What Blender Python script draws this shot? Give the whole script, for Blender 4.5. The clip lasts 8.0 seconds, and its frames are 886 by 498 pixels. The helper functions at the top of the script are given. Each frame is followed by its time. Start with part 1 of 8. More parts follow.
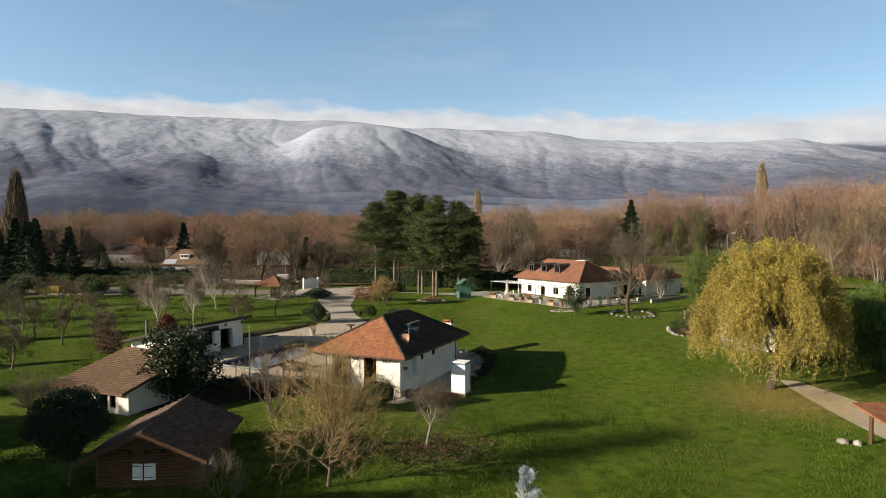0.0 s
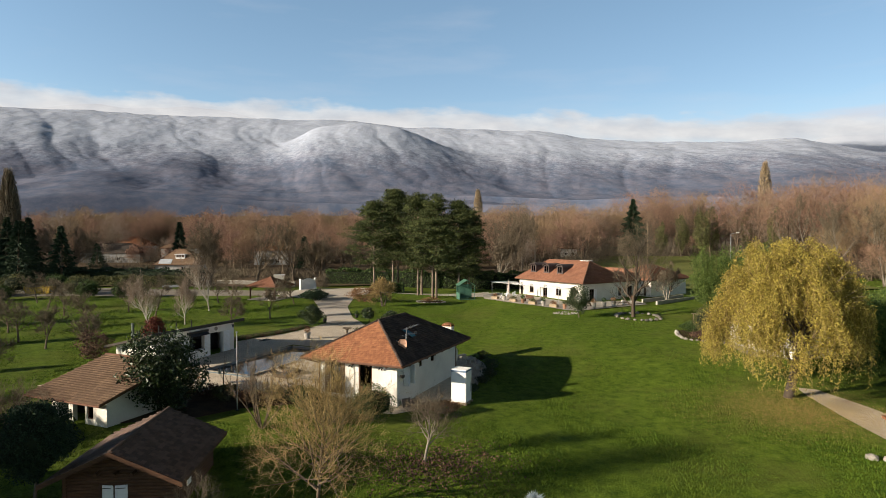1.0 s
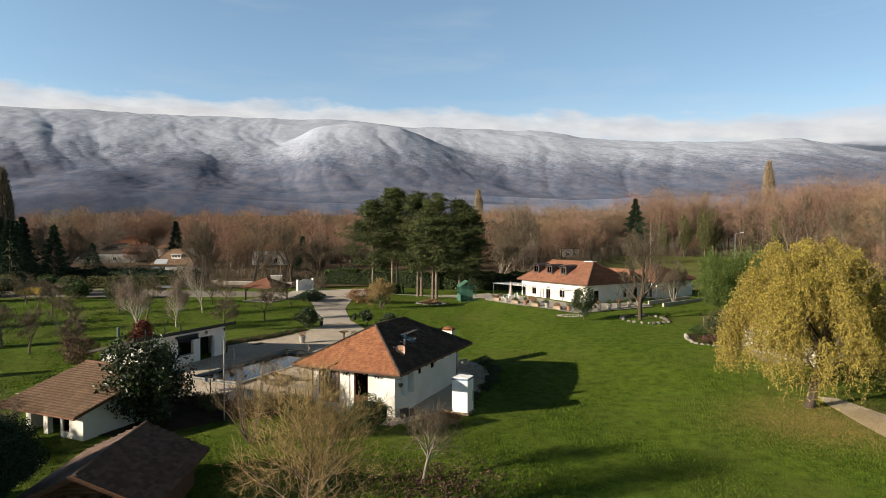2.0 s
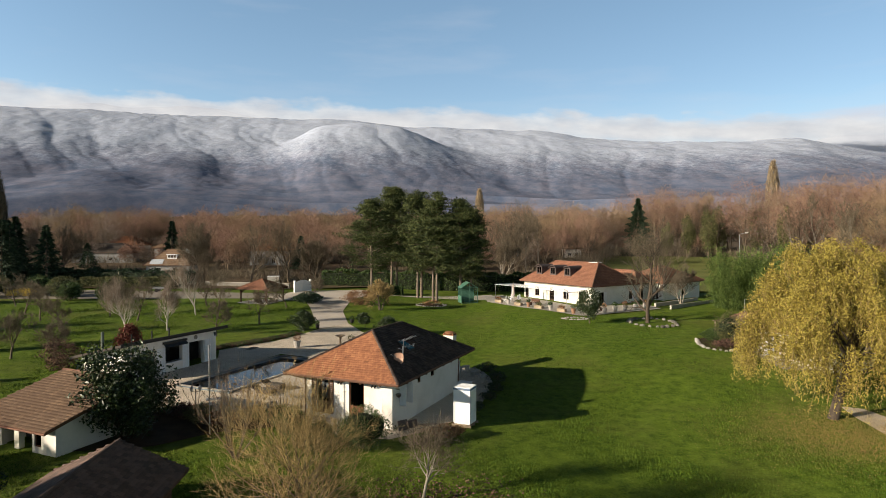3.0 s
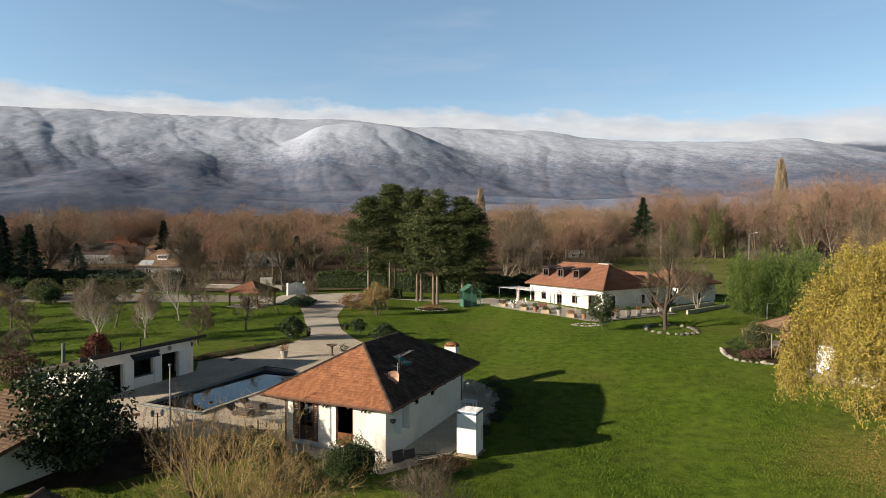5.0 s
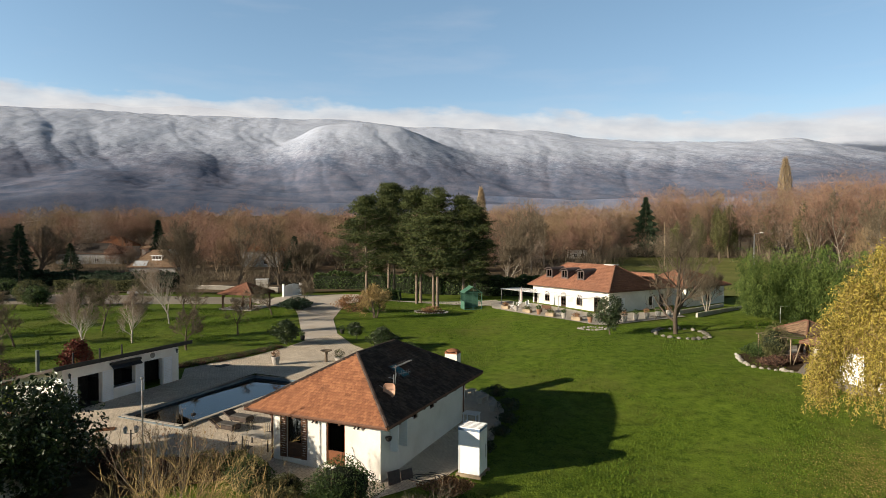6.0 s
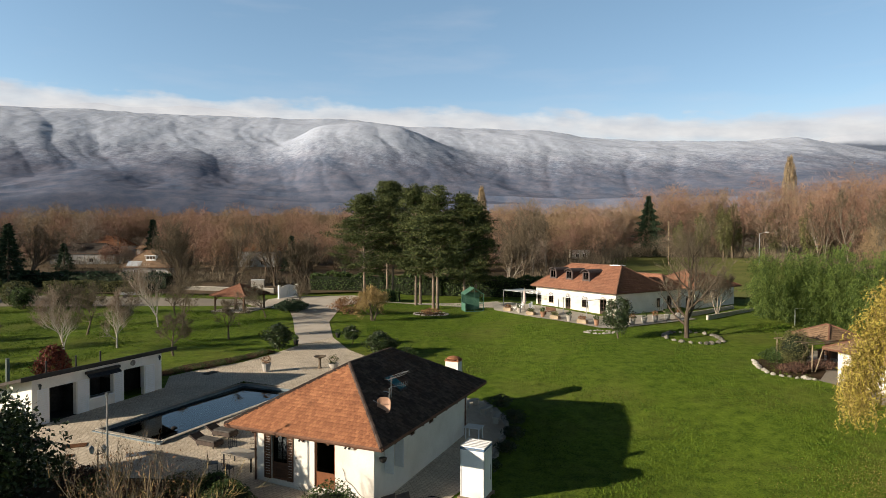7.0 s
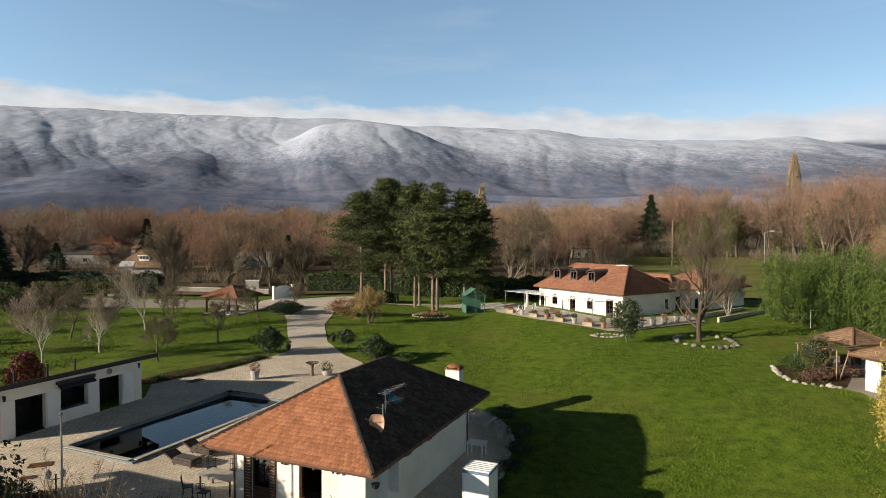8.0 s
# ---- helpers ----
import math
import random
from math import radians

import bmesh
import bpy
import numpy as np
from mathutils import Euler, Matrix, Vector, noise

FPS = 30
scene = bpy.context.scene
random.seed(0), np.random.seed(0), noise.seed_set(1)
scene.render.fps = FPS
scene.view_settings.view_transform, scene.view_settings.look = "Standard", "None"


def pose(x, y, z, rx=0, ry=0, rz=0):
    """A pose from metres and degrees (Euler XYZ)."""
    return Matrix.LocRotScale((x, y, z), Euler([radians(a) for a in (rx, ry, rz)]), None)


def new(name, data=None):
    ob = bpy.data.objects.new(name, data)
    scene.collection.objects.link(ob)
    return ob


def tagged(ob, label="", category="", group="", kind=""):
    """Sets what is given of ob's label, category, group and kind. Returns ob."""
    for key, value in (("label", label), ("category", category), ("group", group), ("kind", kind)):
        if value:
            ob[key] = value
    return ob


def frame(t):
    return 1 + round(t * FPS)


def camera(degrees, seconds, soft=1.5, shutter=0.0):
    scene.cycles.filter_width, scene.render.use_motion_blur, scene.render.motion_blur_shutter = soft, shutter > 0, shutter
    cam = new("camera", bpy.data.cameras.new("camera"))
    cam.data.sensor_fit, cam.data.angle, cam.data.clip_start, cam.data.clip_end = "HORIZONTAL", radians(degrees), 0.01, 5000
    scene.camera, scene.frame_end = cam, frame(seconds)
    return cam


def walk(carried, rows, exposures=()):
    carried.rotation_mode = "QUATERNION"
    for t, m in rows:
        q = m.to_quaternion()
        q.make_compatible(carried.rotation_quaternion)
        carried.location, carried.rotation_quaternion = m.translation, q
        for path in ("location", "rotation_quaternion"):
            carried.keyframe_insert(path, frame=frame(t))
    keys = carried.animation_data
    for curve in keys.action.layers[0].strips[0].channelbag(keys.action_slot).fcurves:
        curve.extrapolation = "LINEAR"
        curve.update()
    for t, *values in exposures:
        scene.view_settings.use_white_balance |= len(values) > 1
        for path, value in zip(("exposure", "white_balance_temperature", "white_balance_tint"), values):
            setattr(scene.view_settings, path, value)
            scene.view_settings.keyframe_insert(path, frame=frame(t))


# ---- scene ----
cam = camera(71.19, 8.0, soft=0.5)
# seconds, x, y, z, pitch, roll, yaw
ROWS = [
    (0.0, 0.000, 0.000, 11.350, -1.295, 0.047, -0.000),
    (0.5, 0.017, 1.267, 11.367, -1.320, 0.030, 0.006),
    (1.0, 0.036, 2.531, 11.385, -1.338, 0.012, 0.004),
    (1.5, 0.035, 3.786, 11.392, -1.356, -0.006, 0.016),
    (3.0, -0.013, 7.612, 11.408, -1.364, -0.052, 0.068),
    (3.5, -0.026, 8.910, 11.412, -1.362, -0.058, 0.074),
    (4.0, -0.046, 10.227, 11.404, -1.362, -0.061, 0.084),
    (4.5, -0.072, 11.581, 11.391, -1.361, -0.063, 0.097),
    (6.0, -0.107, 15.834, 11.355, -1.349, -0.058, 0.120),
    (6.5, -0.110, 17.283, 11.340, -1.357, -0.050, 0.130),
    (7.0, -0.113, 18.752, 11.318, -1.373, -0.033, 0.139),
    (7.5, -0.116, 20.234, 11.292, -1.395, -0.011, 0.138),
    (8.0, -0.114, 21.722, 11.261, -1.427, 0.018, 0.129),
]
EXPOSURE = 0.68
walk(cam, [(t, pose(x, y, z, 90 + pitch, roll, yaw)) for t, x, y, z, pitch, roll, yaw in ROWS],
     exposures=((0.0, EXPOSURE), (8.0, EXPOSURE)))

# ---- light: a low winter sun from behind the left shoulder, a blue sky with cloud over the ridge ----
SUN_ELEV, SUN_AZ = 17.0, 204.5      # height; direction towards the sun, counter-clockwise from +x
to_sun = Vector((math.cos(radians(SUN_AZ)) * math.cos(radians(SUN_ELEV)),
                 math.sin(radians(SUN_AZ)) * math.cos(radians(SUN_ELEV)), math.sin(radians(SUN_ELEV))))
sun_data = bpy.data.lights.new("sun", "SUN")
sun_data.energy, sun_data.angle, sun_data.color = 5.0, radians(0.6), (1.0, 0.86, 0.68)
sun_lamp = new("sun", sun_data)
sun_lamp.matrix_world = to_sun.to_track_quat("Z", "Y").to_matrix().to_4x4()

world = bpy.data.worlds.new("sky")
scene.world = world
world.use_nodes = True


def build_sky():
    nt = world.node_tree
    nt.nodes.clear()
    N = lambda kind, **kw: node(nt, kind, **kw)
    out, bg = N("ShaderNodeOutputWorld"), N("ShaderNodeBackground")
    sky = N("ShaderNodeTexSky")
    sky.sky_type, sky.sun_disc = "NISHITA", False
    sky.sun_elevation, sky.sun_rotation = radians(SUN_ELEV), radians(90 - SUN_AZ)
    sky.altitude, sky.air_density, sky.dust_density, sky.ozone_density = 500, 1.0, 0.3, 2.0
    co, sep = N("ShaderNodeTexCoord"), N("ShaderNodeSeparateXYZ")
    nt.links.new(co.outputs["Generated"], sep.inputs[0])
    mapping = N("ShaderNodeMapping")
    mapping.inputs["Scale"].default_value = (1.6, 1.6, 9.0)
    nt.links.new(co.outputs["Generated"], mapping.inputs[0])
    n1 = N("ShaderNodeTexNoise")
    n1.inputs["Scale"].default_value, n1.inputs["Detail"].default_value, n1.inputs["Roughness"].default_value = 2.4, 6, 0.52
    nt.links.new(mapping.outputs[0], n1.inputs["Vector"])
    # cloud cover: thick just over the ridge, thin veils above
    cover = ramp(nt, sep.outputs["Z"], ((0.0, 0.30), (0.15, 0.30), (0.19, 0.12), (0.215, -0.02), (0.24, -0.16), (0.27, -0.30), (1.0, -0.45)))
    ahead = ramp(nt, sep.outputs["Y"], ((0.0, 0.0), (0.3, 0.15), (0.75, 1.0), (1.0, 1.0)))    # the bank hangs on the range alone
    local = N("ShaderNodeMath", operation="MULTIPLY")
    nt.links.new(cover, local.inputs[0]); nt.links.new(ahead, local.inputs[1])
    add = N("ShaderNodeMath", operation="ADD")
    nt.links.new(n1.outputs["Fac"], add.inputs[0]); nt.links.new(local.outputs[0], add.inputs[1])
    cloud = ramp(nt, add.outputs[0], ((0.0, 0.0), (0.54, 0.0), (0.70, 0.12), (0.9, 0.85), (1.0, 0.95)))
    mix = N("ShaderNodeMix", data_type="RGBA")
    nt.links.new(cloud, mix.inputs["Factor"])
    gain = N("ShaderNodeMix", data_type="RGBA", blend_type="MULTIPLY")
    gain.inputs["Factor"].default_value = 1.0
    deep = ramp(nt, sep.outputs["Z"], ((0.0, SKY_LOW), (0.22, SKY_LOW), (0.37, SKY_MID), (0.48, SKY_TOP), (1.0, SKY_TOP)))   # the zenith is deep and dark
    side = N("ShaderNodeMath", operation="MULTIPLY_ADD")          # a thin veil brightens the side of the sun
    nt.links.new(sep.outputs["X"], side.inputs[0]); side.inputs[1].default_value, side.inputs[2].default_value = -0.26, 1.0
    veil = N("ShaderNodeMix", data_type="RGBA", blend_type="MULTIPLY")
    veil.inputs["Factor"].default_value = 1.0
    nt.links.new(deep, veil.inputs["A"]); nt.links.new(side.outputs[0], veil.inputs["B"])
    nt.links.new(veil.outputs["Result"], gain.inputs["B"])
    nt.links.new(sky.outputs[0], gain.inputs["A"])
    nt.links.new(gain.outputs["Result"], mix.inputs["A"])
    mix.inputs["B"].default_value = CLOUD_COLOUR
    nt.links.new(mix.outputs["Result"], bg.inputs["Color"])
    bg.inputs["Strength"].default_value = SKY_STRENGTH
    nt.links.new(bg.outputs[0], out.inputs[0])


SKY_STRENGTH, CLOUD_COLOUR = 0.11, (3.9, 4.0, 4.4, 1.0)
SKY_LOW, SKY_MID, SKY_TOP = (1.04, 1.01, 0.96), (1.12, 1.10, 1.0), (0.03, 0.04, 0.05)


# ---- node helpers ----
def node(nt, kind, **kw):
    n = nt.nodes.new(kind)
    if "operation" in kw:
        n.operation = kw["operation"]
    if "data_type" in kw:
        n.data_type = kw["data_type"]
    if "blend_type" in kw:
        n.blend_type = kw["blend_type"]
    return n


def ramp(nt, socket, stops):
    """A ramp of greys or colours over the socket; returns its colour."""
    r = nt.nodes.new("ShaderNodeValToRGB")
    el = r.color_ramp.elements
    while len(el) < len(stops):
        el.new(0.5)
    for e, (at, c) in zip(el, stops):
        e.position = at
        e.color = (c, c, c, 1) if not isinstance(c, tuple) else (*c, 1)
    nt.links.new(socket, r.inputs[0])
    return r.outputs[0]


build_sky()


def surface(name, dark, light, scale=4.0, fine=40.0, rough=0.85, bump=0.3, bump_size=0.02, vary=0.0, island=0.0, metallic=0.0,
            stain=None, stain_scale=0.7, stain_amount=0.45, spec=0.3, coords="Object", stretch=(1, 1, 1), through_light=0.0, bricks=None):
    """A procedural surface: two scales of noise between two colours, stains of a third, relief; vary: by object, island: by loose piece."""
    m = bpy.data.materials.new(name)
    m.use_nodes = True
    nt = m.node_tree
    bsdf = nt.nodes["Principled BSDF"]
    co = nt.nodes.new("ShaderNodeTexCoord")
    mp = nt.nodes.new("ShaderNodeMapping")
    mp.inputs["Scale"].default_value = stretch
    nt.links.new(co.outputs[coords], mp.inputs[0])
    vec = mp.outputs[0]

    def noise_tex(s, detail=5, r=0.6):
        n = nt.nodes.new("ShaderNodeTexNoise")
        n.inputs["Scale"].default_value, n.inputs["Detail"].default_value, n.inputs["Roughness"].default_value = s, detail, r
        nt.links.new(vec, n.inputs["Vector"])
        return n.outputs["Fac"]
    big, small = noise_tex(scale), noise_tex(fine, 3)
    both = node(nt, "ShaderNodeMath", operation="MULTIPLY_ADD")
    nt.links.new(small, both.inputs[0]); both.inputs[1].default_value = 0.5
    half = node(nt, "ShaderNodeMath", operation="MULTIPLY")
    nt.links.new(big, half.inputs[0]); half.inputs[1].default_value = 0.6
    nt.links.new(half.outputs[0], both.inputs[2])
    value = both.outputs[0]
    for on, amount, kind, output in ((vary, vary, "ShaderNodeObjectInfo", "Random"), (island, island, "ShaderNodeNewGeometry", "Random Per Island")):
        if on:
            src = nt.nodes.new(kind)
            ma = node(nt, "ShaderNodeMath", operation="MULTIPLY_ADD")
            nt.links.new(src.outputs[output], ma.inputs[0]); ma.inputs[1].default_value = amount
            sub = node(nt, "ShaderNodeMath", operation="SUBTRACT")
            nt.links.new(value, sub.inputs[0]); sub.inputs[1].default_value = amount / 2
            nt.links.new(sub.outputs[0], ma.inputs[2])
            value = ma.outputs[0]
    colour = ramp(nt, value, ((0.40, dark), (0.70, light)))
    if stain:
        st = ramp(nt, noise_tex(stain_scale, 6, 0.65), ((0.48, 0.0), (0.70, stain_amount)))
        mx = node(nt, "ShaderNodeMix", data_type="RGBA")
        nt.links.new(st, mx.inputs["Factor"]); nt.links.new(colour, mx.inputs["A"])
        mx.inputs["B"].default_value = (*stain, 1)
        colour = mx.outputs["Result"]
    if bricks:       # small set stones with darker joints
        turn = nt.nodes.new("ShaderNodeMapping")
        turn.inputs["Rotation"].default_value = (0, 0, radians(24))
        nt.links.new(vec, turn.inputs[0])
        bt = nt.nodes.new("ShaderNodeTexBrick")
        bt.inputs["Scale"].default_value = 1.0
        bt.inputs["Brick Width"].default_value, bt.inputs["Row Height"].default_value, bt.inputs["Mortar Size"].default_value = bricks[0], bricks[1], 0.012
        bt.inputs["Color1"].default_value, bt.inputs["Color2"].default_value, bt.inputs["Mortar"].default_value = (0.82, 0.80, 0.78, 1), (1.0, 1.0, 1.0, 1), (0.5, 0.47, 0.43, 1)
        nt.links.new(turn.outputs[0], bt.inputs["Vector"])
        mm = node(nt, "ShaderNodeMix", data_type="RGBA", blend_type="MULTIPLY")
        mm.inputs["Factor"].default_value = 1.0
        nt.links.new(colour, mm.inputs["A"]); nt.links.new(bt.outputs["Color"], mm.inputs["B"])
        colour = mm.outputs["Result"]
    nt.links.new(colour, bsdf.inputs["Base Color"])
    bsdf.inputs["Roughness"].default_value, bsdf.inputs["Metallic"].default_value = rough, metallic
    bsdf.inputs["Specular IOR Level"].default_value = spec
    if bump:
        b = nt.nodes.new("ShaderNodeBump")
        b.inputs["Strength"].default_value, b.inputs["Distance"].default_value = bump, bump_size
        nt.links.new(value, b.inputs["Height"])
        nt.links.new(b.outputs[0], bsdf.inputs["Normal"])
    if through_light:
        tr = nt.nodes.new("ShaderNodeBsdfTranslucent")
        nt.links.new(colour, tr.inputs[0])
        ms = nt.nodes.new("ShaderNodeMixShader")
        ms.inputs[0].default_value = through_light
        nt.links.new(bsdf.outputs[0], ms.inputs[1]); nt.links.new(tr.outputs[0], ms.inputs[2])
        nt.links.new(ms.outputs[0], nt.nodes["Material Output"].inputs[0])
    return m


def glass_like(name, tint, rough=0.03):
    """A pane or water: tinted see-through with a gloss that Fresnel drives."""
    m = bpy.data.materials.new(name)
    m.use_nodes = True
    nt = m.node_tree
    nt.nodes.clear()
    out, tr, gl, fr, mx = (nt.nodes.new(k) for k in ("ShaderNodeOutputMaterial", "ShaderNodeBsdfTransparent", "ShaderNodeBsdfGlossy", "ShaderNodeFresnel", "ShaderNodeMixShader"))
    tr.inputs[0].default_value = (*tint, 1)
    gl.inputs["Roughness"].default_value = rough
    fr.inputs[0].default_value = 1.4
    nt.links.new(fr.outputs[0], mx.inputs[0]); nt.links.new(tr.outputs[0], mx.inputs[1]); nt.links.new(gl.outputs[0], mx.inputs[2])
    nt.links.new(mx.outputs[0], out.inputs[0])
    return m


# ---- materials ----
M_LAWN = surface("lawn", (0.042, 0.080, 0.006), (0.160, 0.225, 0.024), 1.3, 9.0, 0.95, 1.0, 0.14, stain=(0.14, 0.135, 0.035), stain_scale=0.09, stain_amount=0.6, spec=0.1)
M_FIELD = surface("woodland_floor", (0.08, 0.056, 0.036), (0.17, 0.125, 0.08), 0.2, 3.0, 0.95, 0.6, 0.05, stain=(0.05, 0.07, 0.02), stain_scale=0.04, spec=0.1)
M_MEADOW = surface("meadow_grass", (0.10, 0.12, 0.03), (0.19, 0.20, 0.06), 0.08, 2.0, 0.95, 0.5, 0.05, spec=0.1)
M_SOIL = surface("bed_soil", (0.03, 0.02, 0.012), (0.09, 0.06, 0.035), 1.2, 20, 0.95, 0.8, 0.04, spec=0.1)
M_PAVING = surface("paving", (0.60, 0.52, 0.41), (0.80, 0.71, 0.58), 0.6, 14, 0.85, 0.15, 0.01, stain=(0.42, 0.36, 0.28), stain_scale=0.25, bricks=(0.26, 0.14))
M_DRIVE = surface("gravel_drive", (0.42, 0.37, 0.31), (0.62, 0.56, 0.48), 0.25, 18, 0.9, 0.3, 0.02, stain=(0.36, 0.31, 0.25), stain_scale=0.12)
M_ROAD = surface("road_gravel", (0.2, 0.175, 0.14), (0.34, 0.30, 0.25), 0.2, 10, 0.9, 0.3, 0.02, stain=(0.15, 0.13, 0.1), stain_scale=0.1)
# neighbours' pale walls, greyed in colour for the shade they stand in
M_WALL_SHADED = surface("shaded_render", (0.2, 0.2, 0.2), (0.34, 0.34, 0.33), 0.5, 20, 0.9, 0.2, 0.01)
M_WHITE = surface("white_render", (0.63, 0.60, 0.54), (0.80, 0.77, 0.71), 0.5, 30, 0.9, 0.25, 0.01, stain=(0.45, 0.42, 0.36), stain_scale=0.6, stain_amount=0.3)
M_PAINT = surface("white_paint", (0.68, 0.69, 0.69), (0.8, 0.8, 0.8), 1.5, 20, 0.55, 0.1, 0.004)
M_TILE = surface("clay_tile", (0.17, 0.07, 0.038), (0.36, 0.165, 0.085), 1.2, 14, 0.9, 0.3, 0.01, vary=0.16, island=0.16, stain=(0.13, 0.07, 0.045), stain_scale=0.5, stain_amount=0.35, spec=0.15)
M_TILE_RED = surface("brown_red_tile", (0.15, 0.07, 0.045), (0.27, 0.13, 0.082), 0.6, 9, 0.9, 0.3, 0.01, vary=0.15, island=0.15, stain=(0.12, 0.065, 0.045), stain_scale=0.3, stain_amount=0.5, spec=0.15)
M_TILE_B = surface("brown_tile", (0.10, 0.062, 0.039), (0.20, 0.13, 0.08), 0.8, 12, 0.88, 0.3, 0.01, vary=0.3, island=0.3, stain=(0.10, 0.065, 0.045), stain_scale=0.4)
M_TILE_DARK = surface("dark_clay_tile", (0.05, 0.038, 0.034), (0.13, 0.095, 0.08), 1.0, 14, 0.92, 0.3, 0.01, vary=0.2, island=0.25, stain=(0.13, 0.065, 0.045), stain_scale=0.35, stain_amount=0.3, spec=0.1)
M_BARK_DARK = surface("dark_bark", (0.035, 0.027, 0.02), (0.12, 0.09, 0.065), 3, 25, 0.95, 0.8, 0.02, stretch=(1, 1, 0.3))
M_RIDGE = surface("ridge_tile", (0.10, 0.05, 0.035), (0.20, 0.10, 0.06), 2, 20, 0.85, 0.2, 0.01)
M_SHINGLE = surface("bitumen_shingle", (0.075, 0.052, 0.042), (0.15, 0.098, 0.078), 1.2, 25, 0.9, 0.3, 0.01, island=0.3)
M_WOOD = surface("brown_wood", (0.055, 0.026, 0.014), (0.13, 0.062, 0.032), 2, 30, 0.7, 0.3, 0.01, stretch=(1, 1, 6), island=0.2)
M_DOORWOOD = surface("varnished_wood", (0.11, 0.04, 0.018), (0.22, 0.085, 0.035), 3, 30, 0.5, 0.2, 0.005, stretch=(6, 6, 1))
M_DARK = surface("dark_metal", (0.012, 0.012, 0.012), (0.035, 0.032, 0.03), 4, 30, 0.5, 0.1, 0.004)
M_GREY = surface("grey_metal", (0.22, 0.23, 0.24), (0.4, 0.41, 0.42), 4, 30, 0.4, 0.1, 0.004, metallic=0.6)
# near-black: the shade of unlit rooms is put into this colour
M_ROOM_SHADE = surface("room_shade", (0.02, 0.018, 0.016), (0.05, 0.045, 0.04), 1, 8, 0.9, 0.0)
M_GLASS = glass_like("window_glass", (0.35, 0.38, 0.4))
M_WATER = glass_like("pool_water", (0.30, 0.48, 0.60), 0.02)
M_LINER = surface("pool_liner", (0.10, 0.14, 0.17), (0.18, 0.23, 0.26), 0.5, 6, 0.6, 0.0)
M_COPING = surface("stone_coping", (0.34, 0.31, 0.26), (0.5, 0.46, 0.4), 1.5, 20, 0.8, 0.2, 0.01)
M_STONE = surface("pale_stone", (0.18, 0.165, 0.14), (0.40, 0.37, 0.33), 3, 20, 0.9, 0.5, 0.03, vary=0.4, island=0.4)
M_FIELDSTONE = surface("field_stone", (0.10, 0.092, 0.075), (0.27, 0.25, 0.215), 3, 20, 0.9, 0.5, 0.03, vary=0.4)
M_GREENPAINT = surface("green_paint", (0.035, 0.10, 0.07), (0.08, 0.18, 0.125), 2, 20, 0.6, 0.1, 0.004)
M_CLOTH = surface("dark_awning_cloth", (0.012, 0.015, 0.02), (0.03, 0.035, 0.045), 3, 40, 0.85, 0.1, 0.004)
M_BARK = surface("bark", (0.06, 0.045, 0.03), (0.20, 0.155, 0.11), 3, 25, 0.95, 0.8, 0.02, stretch=(1, 1, 0.3))
M_BARK_PALE = surface("pale_bark", (0.25, 0.22, 0.18), (0.55, 0.5, 0.44), 3, 18, 0.9, 0.5, 0.01)
M_BARK_GREY = surface("grey_bark", (0.13, 0.11, 0.085), (0.32, 0.28, 0.23), 3, 18, 0.9, 0.5, 0.01)
M_BARK_PINE = surface("pine_bark", (0.10, 0.078, 0.06), (0.25, 0.195, 0.15), 2, 16, 0.95, 0.8, 0.03, stretch=(1, 1, 0.3))
M_TWIG = surface("bare_twigs", (0.075, 0.059, 0.04), (0.185, 0.148, 0.10), 1.0, 10, 0.9, 0.0, island=0.5)
M_TWIG_GOLD = surface("golden_twigs", (0.18, 0.125, 0.052), (0.44, 0.315, 0.135), 0.8, 10, 0.85, 0.0, island=0.6)
M_FOREST = surface("woodland_twigs", (0.16, 0.095, 0.068), (0.33, 0.205, 0.145), 0.035, 0.25, 0.95, 0.0, island=0.35, stain=(0.22, 0.175, 0.10), stain_scale=0.05, stain_amount=0.7)
M_FOREST_TAN = surface("tan_woodland_twigs", (0.15, 0.105, 0.062), (0.30, 0.215, 0.125), 0.05, 0.3, 0.95, 0.0, island=0.35)
M_FOREST_RED = surface("russet_woodland_twigs", (0.15, 0.088, 0.066), (0.30, 0.18, 0.132), 0.05, 0.3, 0.95, 0.0, island=0.35)
M_FOREST_GREY = surface("grey_woodland_twigs", (0.15, 0.117, 0.093), (0.32, 0.26, 0.21), 0.05, 0.3, 0.95, 0.0, island=0.35)
M_PINE = surface("pine_needles", (0.02, 0.032, 0.009), (0.088, 0.104, 0.03), 0.35, 4, 0.8, 0.0, island=0.5)
M_FIR = surface("fir_needles", (0.012, 0.028, 0.014), (0.035, 0.06, 0.028), 0.4, 4, 0.8, 0.0, island=0.5)
M_WILLOW = surface("willow_leaves", (0.185, 0.148, 0.027), (0.50, 0.41, 0.088), 0.5, 5, 0.7, 0.0, island=0.6, through_light=0.35)
M_LAUREL = surface("glossy_leaves", (0.012, 0.026, 0.008), (0.045, 0.065, 0.02), 1.0, 8, 0.42, 0.0, island=0.5, spec=0.35)
M_LEAF = surface("shrub_leaves", (0.025, 0.05, 0.012), (0.08, 0.12, 0.03), 0.8, 6, 0.65, 0.0, island=0.5, through_light=0.15)
M_OLIVE = surface("olive_leaves", (0.05, 0.055, 0.02), (0.15, 0.15, 0.055), 0.8, 6, 0.7, 0.0, island=0.5, through_light=0.15)
M_BAMBOO = surface("bamboo_leaves", (0.04, 0.074, 0.014), (0.155, 0.21, 0.045), 0.4, 4, 0.65, 0.0, island=0.5, through_light=0.25)
